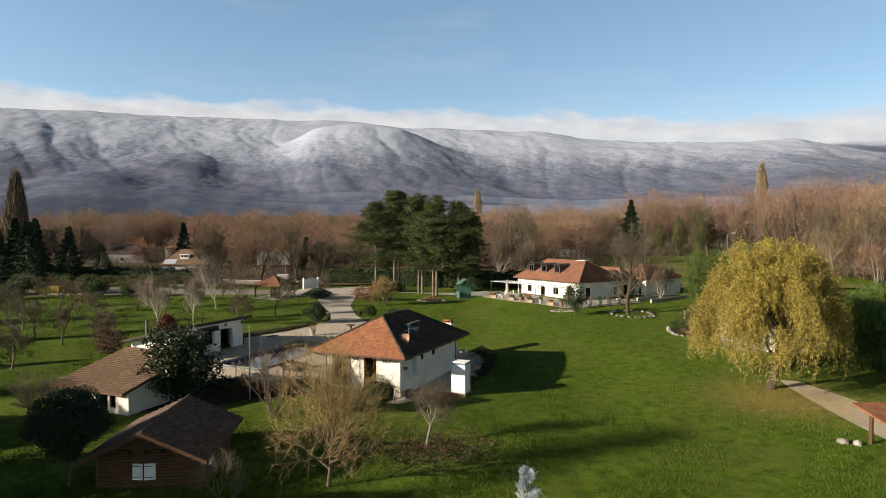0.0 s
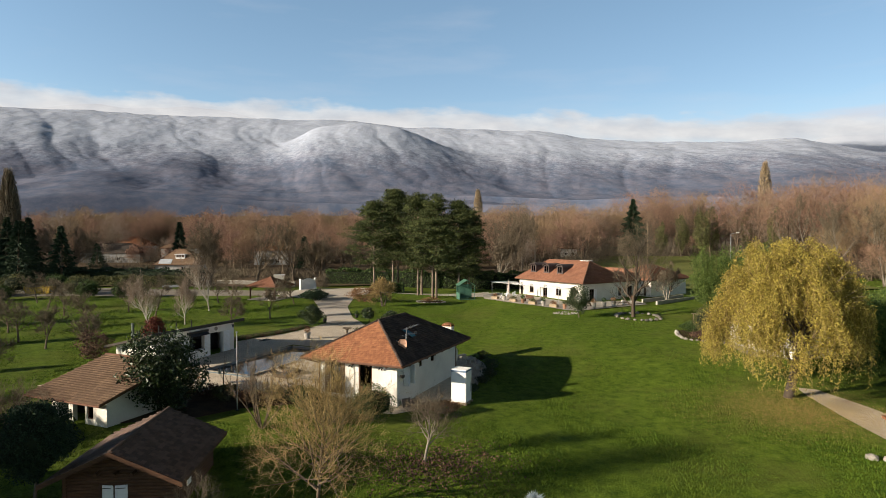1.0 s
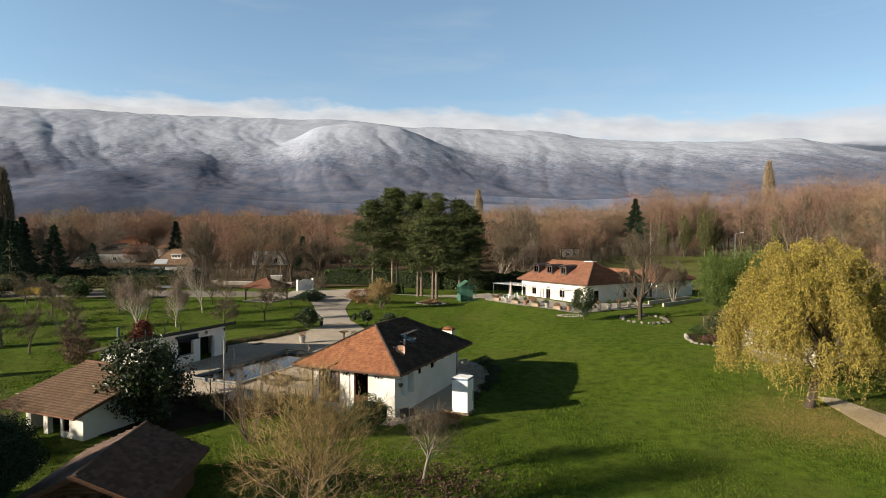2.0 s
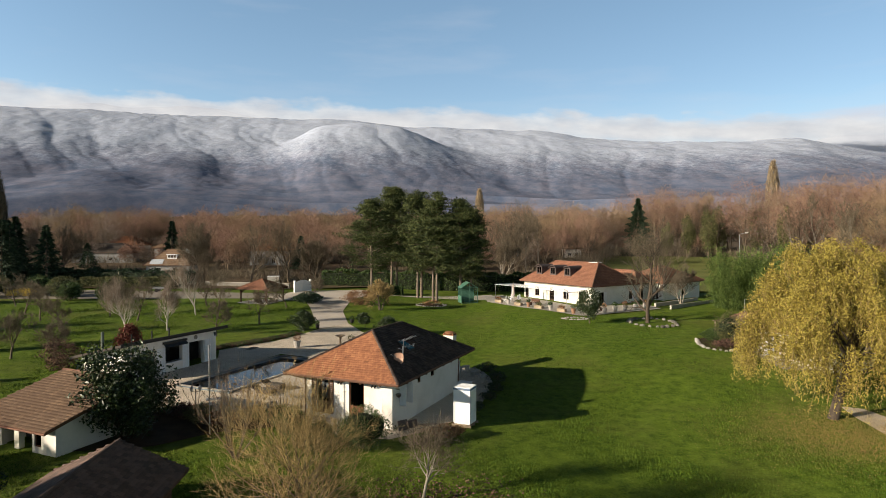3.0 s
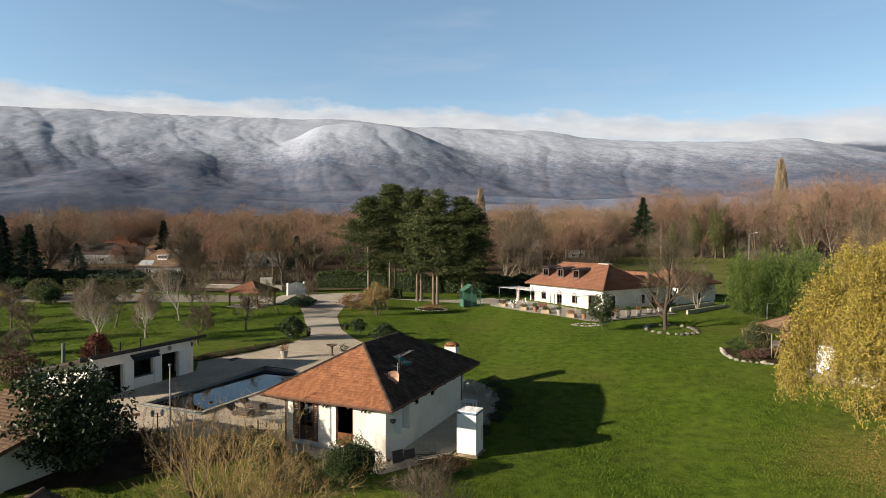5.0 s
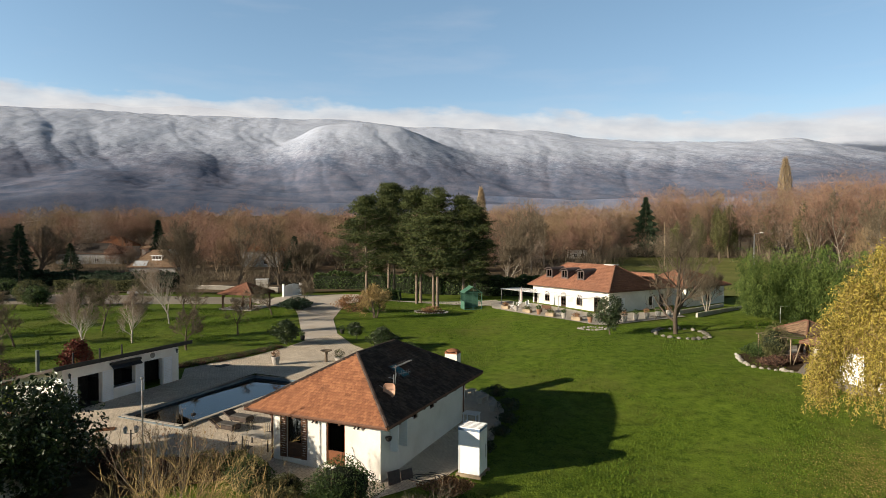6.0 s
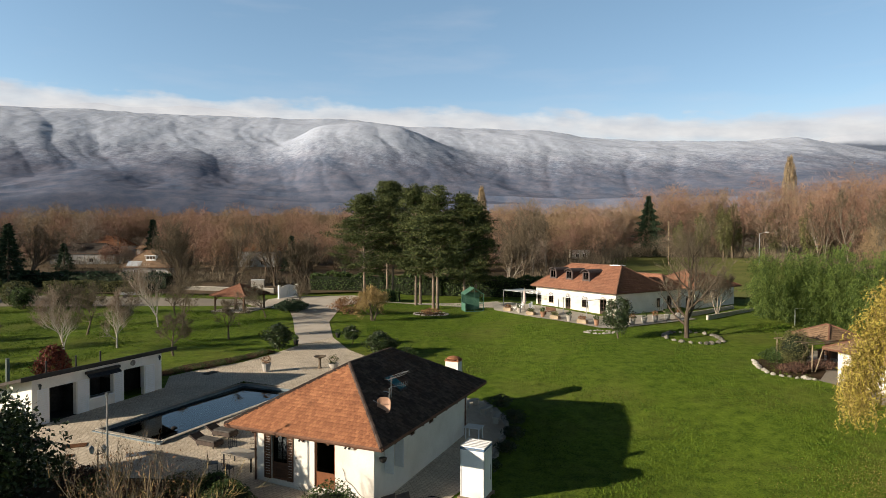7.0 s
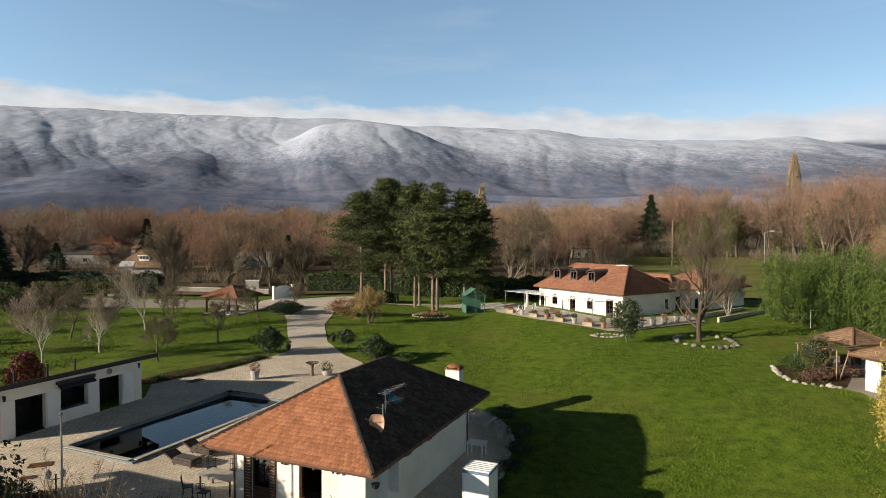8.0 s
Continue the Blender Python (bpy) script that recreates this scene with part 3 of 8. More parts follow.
def hip_roof(parent, x0, x1, y0, y1, eave, ridge, material, thick=0.14, singles=0, first="south", tw=TILE_W, th=TILE_H, ridge_mat=None, gutter=True, old=None, runs=None):
    """A hipped roof over a rectangle, with its slab, tiles, ridge caps and gutters; the ridge runs along the longer side."""
    lx, ly = x1 - x0, y1 - y0
    if ly >= lx:
        a, b = ((x0 + x1) / 2, y0 + lx / 2), ((x0 + x1) / 2, y1 - lx / 2)
    else:
        ra, rb = runs or (ly / 2, ly / 2)
        a, b = (x0 + ra, (y0 + y1) / 2), (x1 - rb, (y0 + y1) / 2)
    A, B = (*a, ridge), (*b, ridge)
    c = [(x0, y0, eave), (x1, y0, eave), (x1, y1, eave), (x0, y1, eave)]
    if ly >= lx:
        sl = {"south": (c[0], c[1], A, A), "east": (c[1], c[2], B, A), "north": (c[2], c[3], B, B), "west": (c[3], c[0], A, B)}
        hips = ((c[0], A), (c[1], A), (c[2], B), (c[3], B), (A, B))
    else:
        sl = {"south": (c[0], c[1], B, A), "east": (c[1], c[2], B, B), "north": (c[2], c[3], A, B), "west": (c[3], c[0], A, A)}
        hips = ((c[0], A), (c[1], B), (c[2], B), (c[3], A), (A, B))
    bm = bmesh.new()
    tv = [bm.verts.new(p) for p in c] + [bm.verts.new(A), bm.verts.new(B)]
    bv = [bm.verts.new((p[0], p[1], p[2] - thick)) for p in c]
    idx = {c[0]: 0, c[1]: 1, c[2]: 2, c[3]: 3, A: 4, B: 5} if A != B else {c[0]: 0, c[1]: 1, c[2]: 2, c[3]: 3, A: 4}
    for q in sl.values():
        loop = []
        for p in q:
            if tv[idx[p]] not in loop:
                loop.append(tv[idx[p]])
        bm.faces.new(loop)
    for k in range(4):
        bm.faces.new((bv[k], bv[(k + 1) % 4], tv[(k + 1) % 4], tv[k]))
    bm.faces.new(bv[::-1])
    roof = part("roof", bm, M_WOOD, parent)
    rest_v, rest_t = [], []
    old_v, old_t = [], []
    one = tile_mesh(tw, th)
    one.materials.append(material)
    base = np.array([one.vertices[k].co[:] for k in range(9)])
    left = singles
    for name in [first] + [k for k in sl if k != first]:
        whole, vs, ts = slope_tiles(*sl[name], tw, th)
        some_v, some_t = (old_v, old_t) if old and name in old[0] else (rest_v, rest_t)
        b = len(some_v)
        some_v += vs
        some_t += [(i + b, j + b, k + b) for i, j, k in ts]
        for p, ux, vy, n in whole:
            if left > 0 and some_v is rest_v:
                left -= 1
                t = part("tile", one, None, roof)
                t.matrix_basis = Matrix(((ux[0], vy[0], n[0], p[0]), (ux[1], vy[1], n[1], p[1]), (ux[2], vy[2], n[2], p[2]), (0, 0, 0, 1)))
            else:
                b = len(some_v)
                some_v += list(p + base[:, 0:1] * ux + base[:, 1:2] * vy + base[:, 2:3] * n)
                some_t += [(i + b, j + b, k + b) for i, j, k in TILE_TRIS]
    # slopes listed in old carry the second, darker tile
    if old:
        part("tiles", tri_mesh("tiles", old_v, old_t), old[1], roof, "dark grey-brown tiles")["kind"] = "stuff"
    ob = part("tiles", tri_mesh("tiles", rest_v, rest_t), material, roof)
    ob["kind"] = "stuff"
    cap = rod(bmesh.new(), (0, 0, 0), (0, 0, 1.06), 0.10, 0.085, 6)
    cap_me = bpy.data.meshes.new("ridge_cap")
    cap.to_mesh(cap_me); cap.free()
    cap_me.materials.append(ridge_mat or M_RIDGE)
    rest = bmesh.new()
    for p, q in hips:
        p, q = Vector(p), Vector(q)
        d = (q - p)
        if d.length < 0.05:
            continue
        n = max(2, int(d.length / 0.42))
        for k in range(n):
            if singles:
                o = part("ridge_cap", cap_me, None, roof)
                o.matrix_basis = Matrix.Translation(p + d * (k / n) + Vector((0, 0, 0.02))) @ d.to_track_quat("Z", "Y").to_matrix().to_4x4() @ Matrix.Diagonal((1, 1, d.length / n, 1))
            else:
                rod(rest, p + d * (k / n) + Vector((0, 0, 0.02)), p + d * ((k + 1.08) / n) + Vector((0, 0, 0.035)), 0.10, 0.085, 6)
    if singles:
        rest.free()
    else:
        part("ridge", rest, ridge_mat or M_RIDGE, roof)["kind"] = "stuff"
    if gutter:
        g = bmesh.new()
        for k in range(4):
            p, q = Vector(c[k]), Vector(c[(k + 1) % 4])
            rod(g, p - Vector((0, 0, 0.03)), q - Vector((0, 0, 0.03)), 0.065, 0.065, 6)
        part("gutter", g, M_RIDGE, roof)
    return roof


def wall_with_openings(made, axis, at, thick, lo, hi, z0, z1, openings):
    """Adds to the list a straight wall along x or y, in one piece, with openings (from, to, sill, head) cut right through."""
    us = sorted({lo, hi, *(o[0] for o in openings), *(o[1] for o in openings)})
    zs = sorted({z0, z1, *(o[2] for o in openings), *(o[3] for o in openings)})

    def solid(i, k):
        if not (0 <= i < len(us) - 1 and 0 <= k < len(zs) - 1):
            return False
        u, z = (us[i] + us[i + 1]) / 2, (zs[k] + zs[k + 1]) / 2
        return not any(o[0] < u < o[1] and o[2] < z < o[3] for o in openings)
    bm, corner = bmesh.new(), {}

    def vert(i, d, k):
        if (i, d, k) not in corner:
            t = at + thick * d
            corner[i, d, k] = bm.verts.new((us[i], t, zs[k]) if axis == "x" else (t, us[i], zs[k]))
        return corner[i, d, k]
    for i in range(len(us) - 1):
        for k in range(len(zs) - 1):
            if not solid(i, k):
                continue
            for d in (0, 1):
                bm.faces.new((vert(i, d, k), vert(i + 1, d, k), vert(i + 1, d, k + 1), vert(i, d, k + 1)))
            for di, dk, e in ((-1, 0, (i, k, i, k + 1)), (1, 0, (i + 1, k, i + 1, k + 1)), (0, -1, (i, k, i + 1, k)), (0, 1, (i, k + 1, i + 1, k + 1))):
                if not solid(i + di, k + dk):
                    bm.faces.new((vert(e[0], 0, e[1]), vert(e[2], 0, e[3]), vert(e[2], 1, e[3]), vert(e[0], 1, e[1])))
    made.append(bm)


def wall_parts(made, material, parent):
    for bm in made:
        part("wall", bm, material, parent)


def window_unit(parent, axis, at, a, b, s, h, material, panes=(2, 2), out=-1, depth=0.12, panel=0.0, name="window"):
    """A framed window (or glazed door with a solid panel) in an opening; out: the way outside along the other axis."""
    w = part(name, bmesh.new(), None, parent)
    fr = bmesh.new()

    def put(bm, u0, u1, z0, z1, d0, d1):
        if axis == "x":
            box(bm, u0, u1, min(at + d0, at + d1), max(at + d0, at + d1), z0, z1)
        else:
            box(bm, min(at + d0, at + d1), max(at + d0, at + d1), u0, u1, z0, z1)
    t = 0.07
    d0, d1 = -out * 0.05, -out * (0.05 + 0.07)
    put(fr, a, a + t, s, h, d0, d1); put(fr, b - t, b, s, h, d0, d1)
    put(fr, a + t, b - t, s, s + t, d0, d1); put(fr, a + t, b - t, h - t, h, d0, d1)
    for k in range(1, panes[0]):
        u = a + (b - a) * k / panes[0]
        put(fr, u - 0.03, u + 0.03, s + t, h - t, d0, d1)
    if panel:
        put(fr, a + t, b - t, s + t, s + panel, d0 - out * 0.02, d1 + out * 0.01)
    lo = s + max(t, panel)
    for k in range(1, panes[1]):
        z = lo + (h - t - lo) * k / panes[1]
        put(fr, a + t, b - t, z - 0.02, z + 0.02, d0 - out * 0.015, d1 + out * 0.015)
    part("window_frame", fr, material, w)
    gl = bmesh.new()
    put(gl, a + t, b - t, lo, h - t, d0 - out * 0.03, d0 - out * 0.036)
    pane = part("pane", gl, M_GLASS, w)
    pane.visible_shadow = False
    return w


def shutter(parent, axis, at, a, b, s, h, material, out=-1, label=""):
    """A louvred or planked shutter leaf, flat against the wall: a frame and its slats."""
    n = max(3, int((h - s) / 0.13))

    def put(bm, u0, u1, z0, z1, t0, t1):
        lo, hi = sorted((at + out * t0, at + out * t1))
        if axis == "x":
            box(bm, u0, u1, lo, hi, z0, z1)
        else:
            box(bm, lo, hi, u0, u1, z0, z1)
        return bm
    fr = put(bmesh.new(), a, a + 0.06, s, h, 0.01, 0.05)
    put(fr, b - 0.06, b, s, h, 0.01, 0.05), put(fr, a + 0.06, b - 0.06, s, s + 0.08, 0.01, 0.05), put(fr, a + 0.06, b - 0.06, h - 0.08, h, 0.01, 0.05)
    leaf = part("shutter", fr, material, parent, label)
    for k in range(n):
        z = s + 0.09 + (h - s - 0.18) * k / n
        part("slat", put(bmesh.new(), a + 0.06, b - 0.06, z, z + (h - s - 0.18) / n * 0.8, 0.018, 0.035), material, leaf)
    return leaf


def wall_lantern(parent, x, y, z, out):
    lamp = part("wall_lantern", rod(bmesh.new(), (x, y, z + 0.25), (x + out[0] * 0.22, y + out[1] * 0.22, z + 0.3), 0.015, 0.012), M_DARK, parent)
    cx, cy = x + out[0] * 0.22, y + out[1] * 0.22
    part("lantern_glass", lathe(bmesh.new(), ((0.05, -0.02), (0.09, 0.2)), 6, (cx, cy, z)), M_GLASS, lamp)
    part("lantern_cap", lathe(bmesh.new(), ((0.11, 0.2), (0.05, 0.29), (0.012, 0.33)), 6, (cx, cy, z)), M_DARK, lamp)


def guest_house():
    x, y, turn = -10.31, 47.23, AXIS - 90 + 0.1
    h = thing("guest_house", x, y, 0, turn, "white rendered guest house under a hipped clay tile roof", "house")
    lx, ly, eave, ridge, z0 = 8.31, 12.65, 2.50, 4.88, -0.75
    # east and north slopes and the ridge caps get the darker tile
    hip_roof(h, 0, lx, 0, ly, eave, ridge, M_TILE, singles=300, first="south", tw=0.17, th=0.2, ridge_mat=M_TILE_DARK, old=(("east", "north"), M_TILE_DARK))
    wx0, wx1, wy0, wy1, top = 1.0, 7.35, 1.05, 11.6, eave + 0.12
    bm = []
    wall_with_openings(bm, "x", wy0, 0.3, wx0, wx1, z0, top, [(1.85, 2.75, -0.12, 2.2), (4.25, 5.35, -0.12, 2.2)])
    wall_with_openings(bm, "y", wx1 - 0.3, 0.3, wy0 + 0.3, wy1 - 0.3, z0, top, [(2.0, 2.9, 0.7, 2.0), (4.6, 5.1, 1.5, 2.15), (6.7, 7.3, 1.5, 2.15)])
    wall_with_openings(bm, "x", wy1 - 0.3, 0.3, wx0, wx1, z0, top, [])
    wall_with_openings(bm, "y", wx0, 0.3, wy0 + 0.3, wy1 - 0.3, z0, top, [])
    wall_parts(bm, M_WHITE, h)
    part("room_floor", boxes((wx0 + 0.3, wx1 - 0.3, wy0 + 0.3, wy1 - 0.3, -0.2, -0.1)), M_ROOM_SHADE, h)
    # sheets behind the openings, painted dark in place of room shade
    part("room_screen", boxes((wx0 + 0.3, wx1 - 0.3, wy0 + 1.6, wy0 + 1.7, -0.1, top), (wx1 - 1.7, wx1 - 1.6, wy0 + 1.7, wy1 - 0.3, -0.1, top)), M_ROOM_SHADE, h, "near-black sheet standing for the shade in the room")
    window_unit(h, "x", wy0, 1.85, 2.75, -0.12, 2.2, M_WOOD, (1, 1), -1, panel=0.8, name="door")
    window_unit(h, "x", wy0, 4.25, 5.35, -0.12, 2.2, M_DOORWOOD, (1, 1), -1, panel=0.7, name="door")
    part("curtain", boxes((2.05, 2.3, wy0 + 0.2, wy0 + 0.22, 0.8, 2.1), (2.36, 2.6, wy0 + 0.2, wy0 + 0.22, 0.8, 2.1)), M_PAINT, h, "white curtains")
    shutter(h, "x", wy0, 1.45, 1.84, -0.1, 2.2, M_WOOD, -1)
    shutter(h, "x", wy0, 2.76, 3.1, -0.1, 2.2, M_WOOD, -1)
    window_unit(h, "y", wx1, 2.0, 2.9, 0.7, 2.0, M_PAINT, (2, 2), 1)
    for a, b in ((4.6, 5.1), (6.7, 7.3)):
        window_unit(h, "y", wx1, a, b, 1.5, 2.15, M_WOOD, (1, 1), 1)
    # shutters that stand open from the wall
    for yy in (1.98, 2.92):
        leaf = part("shutter", boxes((wx1 + 0.03, wx1 + 0.48, yy - 0.02, yy + 0.02, 0.68, 2.02)), M_PAINT, h, "pale shutter standing open")
        for k in range(9):
            part("slat", boxes((wx1 + 0.08, wx1 + 0.43, yy - 0.032, yy + 0.032, 0.76 + k * 0.135, 0.85 + k * 0.135)), M_PAINT, leaf)
    # brackets under the eaves
    for k in range(8):
        part("rafter_end", boxes((wx1, lx - 0.1, 1.4 + k * 1.4, 1.5 + k * 1.4, eave - 0.26, eave - 0.15)), M_WOOD, h)
    for k in range(5):
        part("rafter_end", boxes((1.5 + k * 1.35, 1.6 + k * 1.35, 0.12, wy0, eave - 0.26, eave - 0.15)), M_WOOD, h)
    part("downpipe", rod(rod(bmesh.new(), (0.15, 0.12, eave - 0.1), (wx0 - 0.05, wy0 - 0.05, eave - 0.5), 0.045), (wx0 - 0.05, wy0 - 0.05, eave - 0.5), (wx0 - 0.05, wy0 - 0.05, -0.3), 0.045), M_RIDGE, h)
    part("downpipe", rod(rod(bmesh.new(), (lx - 0.1, ly - 0.1, eave - 0.1), (wx1 + 0.05, wy1 + 0.05, eave - 0.45), 0.045), (wx1 + 0.05, wy1 + 0.05, eave - 0.45), (wx1 + 0.05, wy1 + 0.05, -0.5), 0.045), M_RIDGE, h)

    def on_east(v, up):      # a place on the shaded slope: v along the eave, up along the slope as a part of it
        return Vector((lx - up * lx / 2, v, eave + up * (ridge - eave) + 0.06))
    # skylight
    sk = bmesh.new()
    box(sk, -0.4, 0.4, -0.55, 0.55, -0.02, 0.08, 0.015)
    s = part("skylight", sk, M_DARK, h)
    ang = math.degrees(math.atan2(ridge - eave, lx / 2))
    s.matrix_basis = Matrix.Translation(on_east(5.3, 0.53)) @ pose(0, 0, 0, 0, ang, 0) @ pose(0, 0, 0, 0, 0, 90)
    p = part("skylight_pane", boxes((-0.34, 0.34, -0.48, 0.48, 0.083, 0.09)), bpy.data.materials["skylight_glass"], s, "teal reflecting glass")
    # satellite dish
    at = on_east(2.95, 0.30)
    dish = part("dish_mast", rod(rod(bmesh.new(), at, at + Vector((0, 0, 0.95)), 0.025), at + Vector((0, 0, 0.75)), at + Vector((-0.15, -0.25, 0.85)), 0.02), M_GREY, h)
    d = bmesh.new()
    lathe(d, ((0.02, 0.0), (0.2, 0.02), (0.33, 0.065), (0.38, 0.10), (0.39, 0.085), (0.33, 0.045), (0.2, 0.0), (0.02, -0.02)), 20)
    for v in d.verts:          # a squarish dish with rounded corners
        r = math.hypot(v.co.x, v.co.y)
        if r > 1e-4:
            a = math.atan2(v.co.y, v.co.x)
            k = 1 / (abs(math.cos(a)) ** 4 + abs(math.sin(a)) ** 4) ** 0.25
            v.co.x, v.co.y = v.co.x * k * 0.80, v.co.y * k * 0.92
    dd = part("satellite_dish", d, M_DISH, dish, "terracotta-coloured satellite dish")
    dd.matrix_basis = Matrix.Translation(at + Vector((-0.1, -0.3, 0.22))) @ pose(0, 0, 0, 76, 0, 20)
    part("dish_arm", rod(bmesh.new(), at + Vector((-0.2, -0.3, 0.2)), at + Vector((-0.35, -0.85, 0.55)), 0.015), M_GREY, dish)
    # aerial
    an = bmesh.new()
    at = on_east(3.9, 0.40)
    rod(an, at, at + Vector((0, 0, 1.0)), 0.02)
    rod(an, at + Vector((0, -0.3, 0.9)), at + Vector((0.35, 1.15, 1.1)), 0.014)
    for k in range(8):
        q = at + Vector((0.35 * k / 8, -0.25 + 1.35 * k / 8, 0.91 + 0.2 * k / 8))
        rod(an, q + Vector((-0.22, 0.03, 0)), q + Vector((0.22, -0.03, 0)), 0.008, sides=4)
    rod(an, at + Vector((0, -0.05, 0.5)), at + Vector((0.3, 1.1, 0.45)), 0.012)
    for k in range(9):
        q = at + Vector((0.3 * k / 8, 0.1 + 1.0 * k / 8, 0.48))
        rod(an, q + Vector((0, 0, -0.12)), q + Vector((0, 0, 0.12)), 0.007, sides=4)
    part("aerial", an, M_GREY, h, "grey television aerial")
    for u in (3.55, 3.75, 6.0, 6.2):          # small spot lamps under the eave
        part("spot_lamp", rod(bmesh.new(), (u, wy0 - 0.02, 2.02), (u, wy0 - 0.2, 1.93), 0.035, 0.05), M_DARK, h)
    basket = part("hanging_basket", lathe(bmesh.new(), ((0.04, 0.0), (0.13, 0.06), (0.18, 0.22), (0.16, 0.22)), 10, (wx1 + 0.25, wy0 + 0.35, 1.35)), M_DARK, h)
    part("bracket", rod(bmesh.new(), (wx1, wy0 + 0.35, 1.85), (wx1 + 0.28, wy0 + 0.35, 1.85), 0.012), M_DARK, basket)


def barbecue():
    """A built fireplace on the lawn's edge behind the guest house."""
    b = thing("garden_fireplace", 0.5, 59.5, float(lie(0.5, 59.5)), AXIS - 90, "white rendered garden fireplace with terracotta chimney cap", "fireplace")
    part("hearth", box(bmesh.new(), -0.75, 0.75, -0.5, 0.5, -0.1, 1.1, 0.03), M_WHITE, b)
    st = bmesh.new()
    lo = [st.verts.new(p) for p in ((-0.7, -0.45, 1.1), (0.7, -0.45, 1.1), (0.7, 0.45, 1.1), (-0.7, 0.45, 1.1))]
    mid = [st.verts.new((v.co.x * 0.68, v.co.y * 0.8, 2.0)) for v in lo]
    hi = [st.verts.new((v.co.x * 0.64, v.co.y * 0.78, 3.3)) for v in lo]
    for p, q in ((lo, mid), (mid, hi)):
        for k in range(4):
            st.faces.new((p[k], p[(k + 1) % 4], q[(k + 1) % 4], q[k]))
    st.faces.new(hi)
    part("chimney", st, M_WHITE, b)
    part("chimney_cap", box(bmesh.new(), -0.50, 0.50, -0.40, 0.40, 3.3, 3.36, 0.01), M_TILE, b)
    for i in (-0.4, 0.4):
        for j in (-0.3, 0.3):
            part("cap_post", boxes((i - 0.05, i + 0.05, j - 0.05, j + 0.05, 3.36, 3.46)), M_TILE, b)
    part("chimney_hood", lathe(bmesh.new(), ((0.46, 3.46), (0.42, 3.52), (0.26, 3.58), (0.06, 3.62)), 12), M_TILE, b)


M_DISH = surface("dish_paint", (0.36, 0.2, 0.13), (0.48, 0.29, 0.2), 3, 20, 0.55, 0.05, 0.003)
M_SKYGLASS = surface("skylight_glass", (0.03, 0.12, 0.15), (0.06, 0.2, 0.24), 1, 5, 0.06, 0.0, spec=0.6)


def white_cabin():
    z = float(lie(1.3, 46.8))
    c = thing("site_cabin", 0.61, 46.53, z, AXIS - 90, "tall white portable cabin with ribbed translucent roof", "cabin")
    w, d, t = 1.12, 1.12, 2.46
    part("pallet", boxes((-0.1, w + 0.1, -0.12, 0.0, 0.0, 0.12), (-0.1, w + 0.1, d * 0.45, d * 0.55, 0.0, 0.12), (-0.1, w + 0.1, d, d + 0.12, 0, 0.12), (-0.1, w + 0.1, -0.12, d + 0.12, 0.12, 0.15)), M_WOODPALE, c)
    part("cabin_body", boxes((0.02, w - 0.02, 0.02, d - 0.02, 0.15, t - 0.16)), M_PAINT, c)
    for x in (0, w - 0.05):
        for y in (0, d - 0.05):
            part("corner_post", boxes((x, x + 0.05, y, y + 0.05, 0.15, t - 0.12)), M_PAINT, c)
    part("band", boxes((-0.01, w + 0.01, -0.01, d + 0.01, t - 0.16, t - 0.04)), M_BAND, c, "blue-grey band")
    for k in range(3):
        part("band_mark", boxes((0.12 + k * 0.32, 0.36 + k * 0.32, -0.016, -0.011, t - 0.125, t - 0.085)), M_GREY, c)
    for k in range(6):
        part("roof_rib", boxes((-0.02, w + 0.02, 0.02 + k * 0.19, 0.14 + k * 0.19, t - 0.04, t + 0.02)), M_PAINT, c)
    part("door_panel", boxes((w - 0.01, w + 0.015, 0.12, d - 0.12, 0.25, t - 0.25)), M_PAINT, c)
    part("door_bar", boxes((w + 0.02, w + 0.04, d - 0.3, d - 0.27, 0.8, 1.5)), M_GREY, c)


M_WOODPALE = surface("pale_wood", (0.2, 0.15, 0.1), (0.38, 0.3, 0.2), 2, 25, 0.85, 0.2, 0.01)
M_BAND = surface("blue_band", (0.08, 0.14, 0.24), (0.14, 0.22, 0.34), 2, 25, 0.5, 0.05, 0.004)


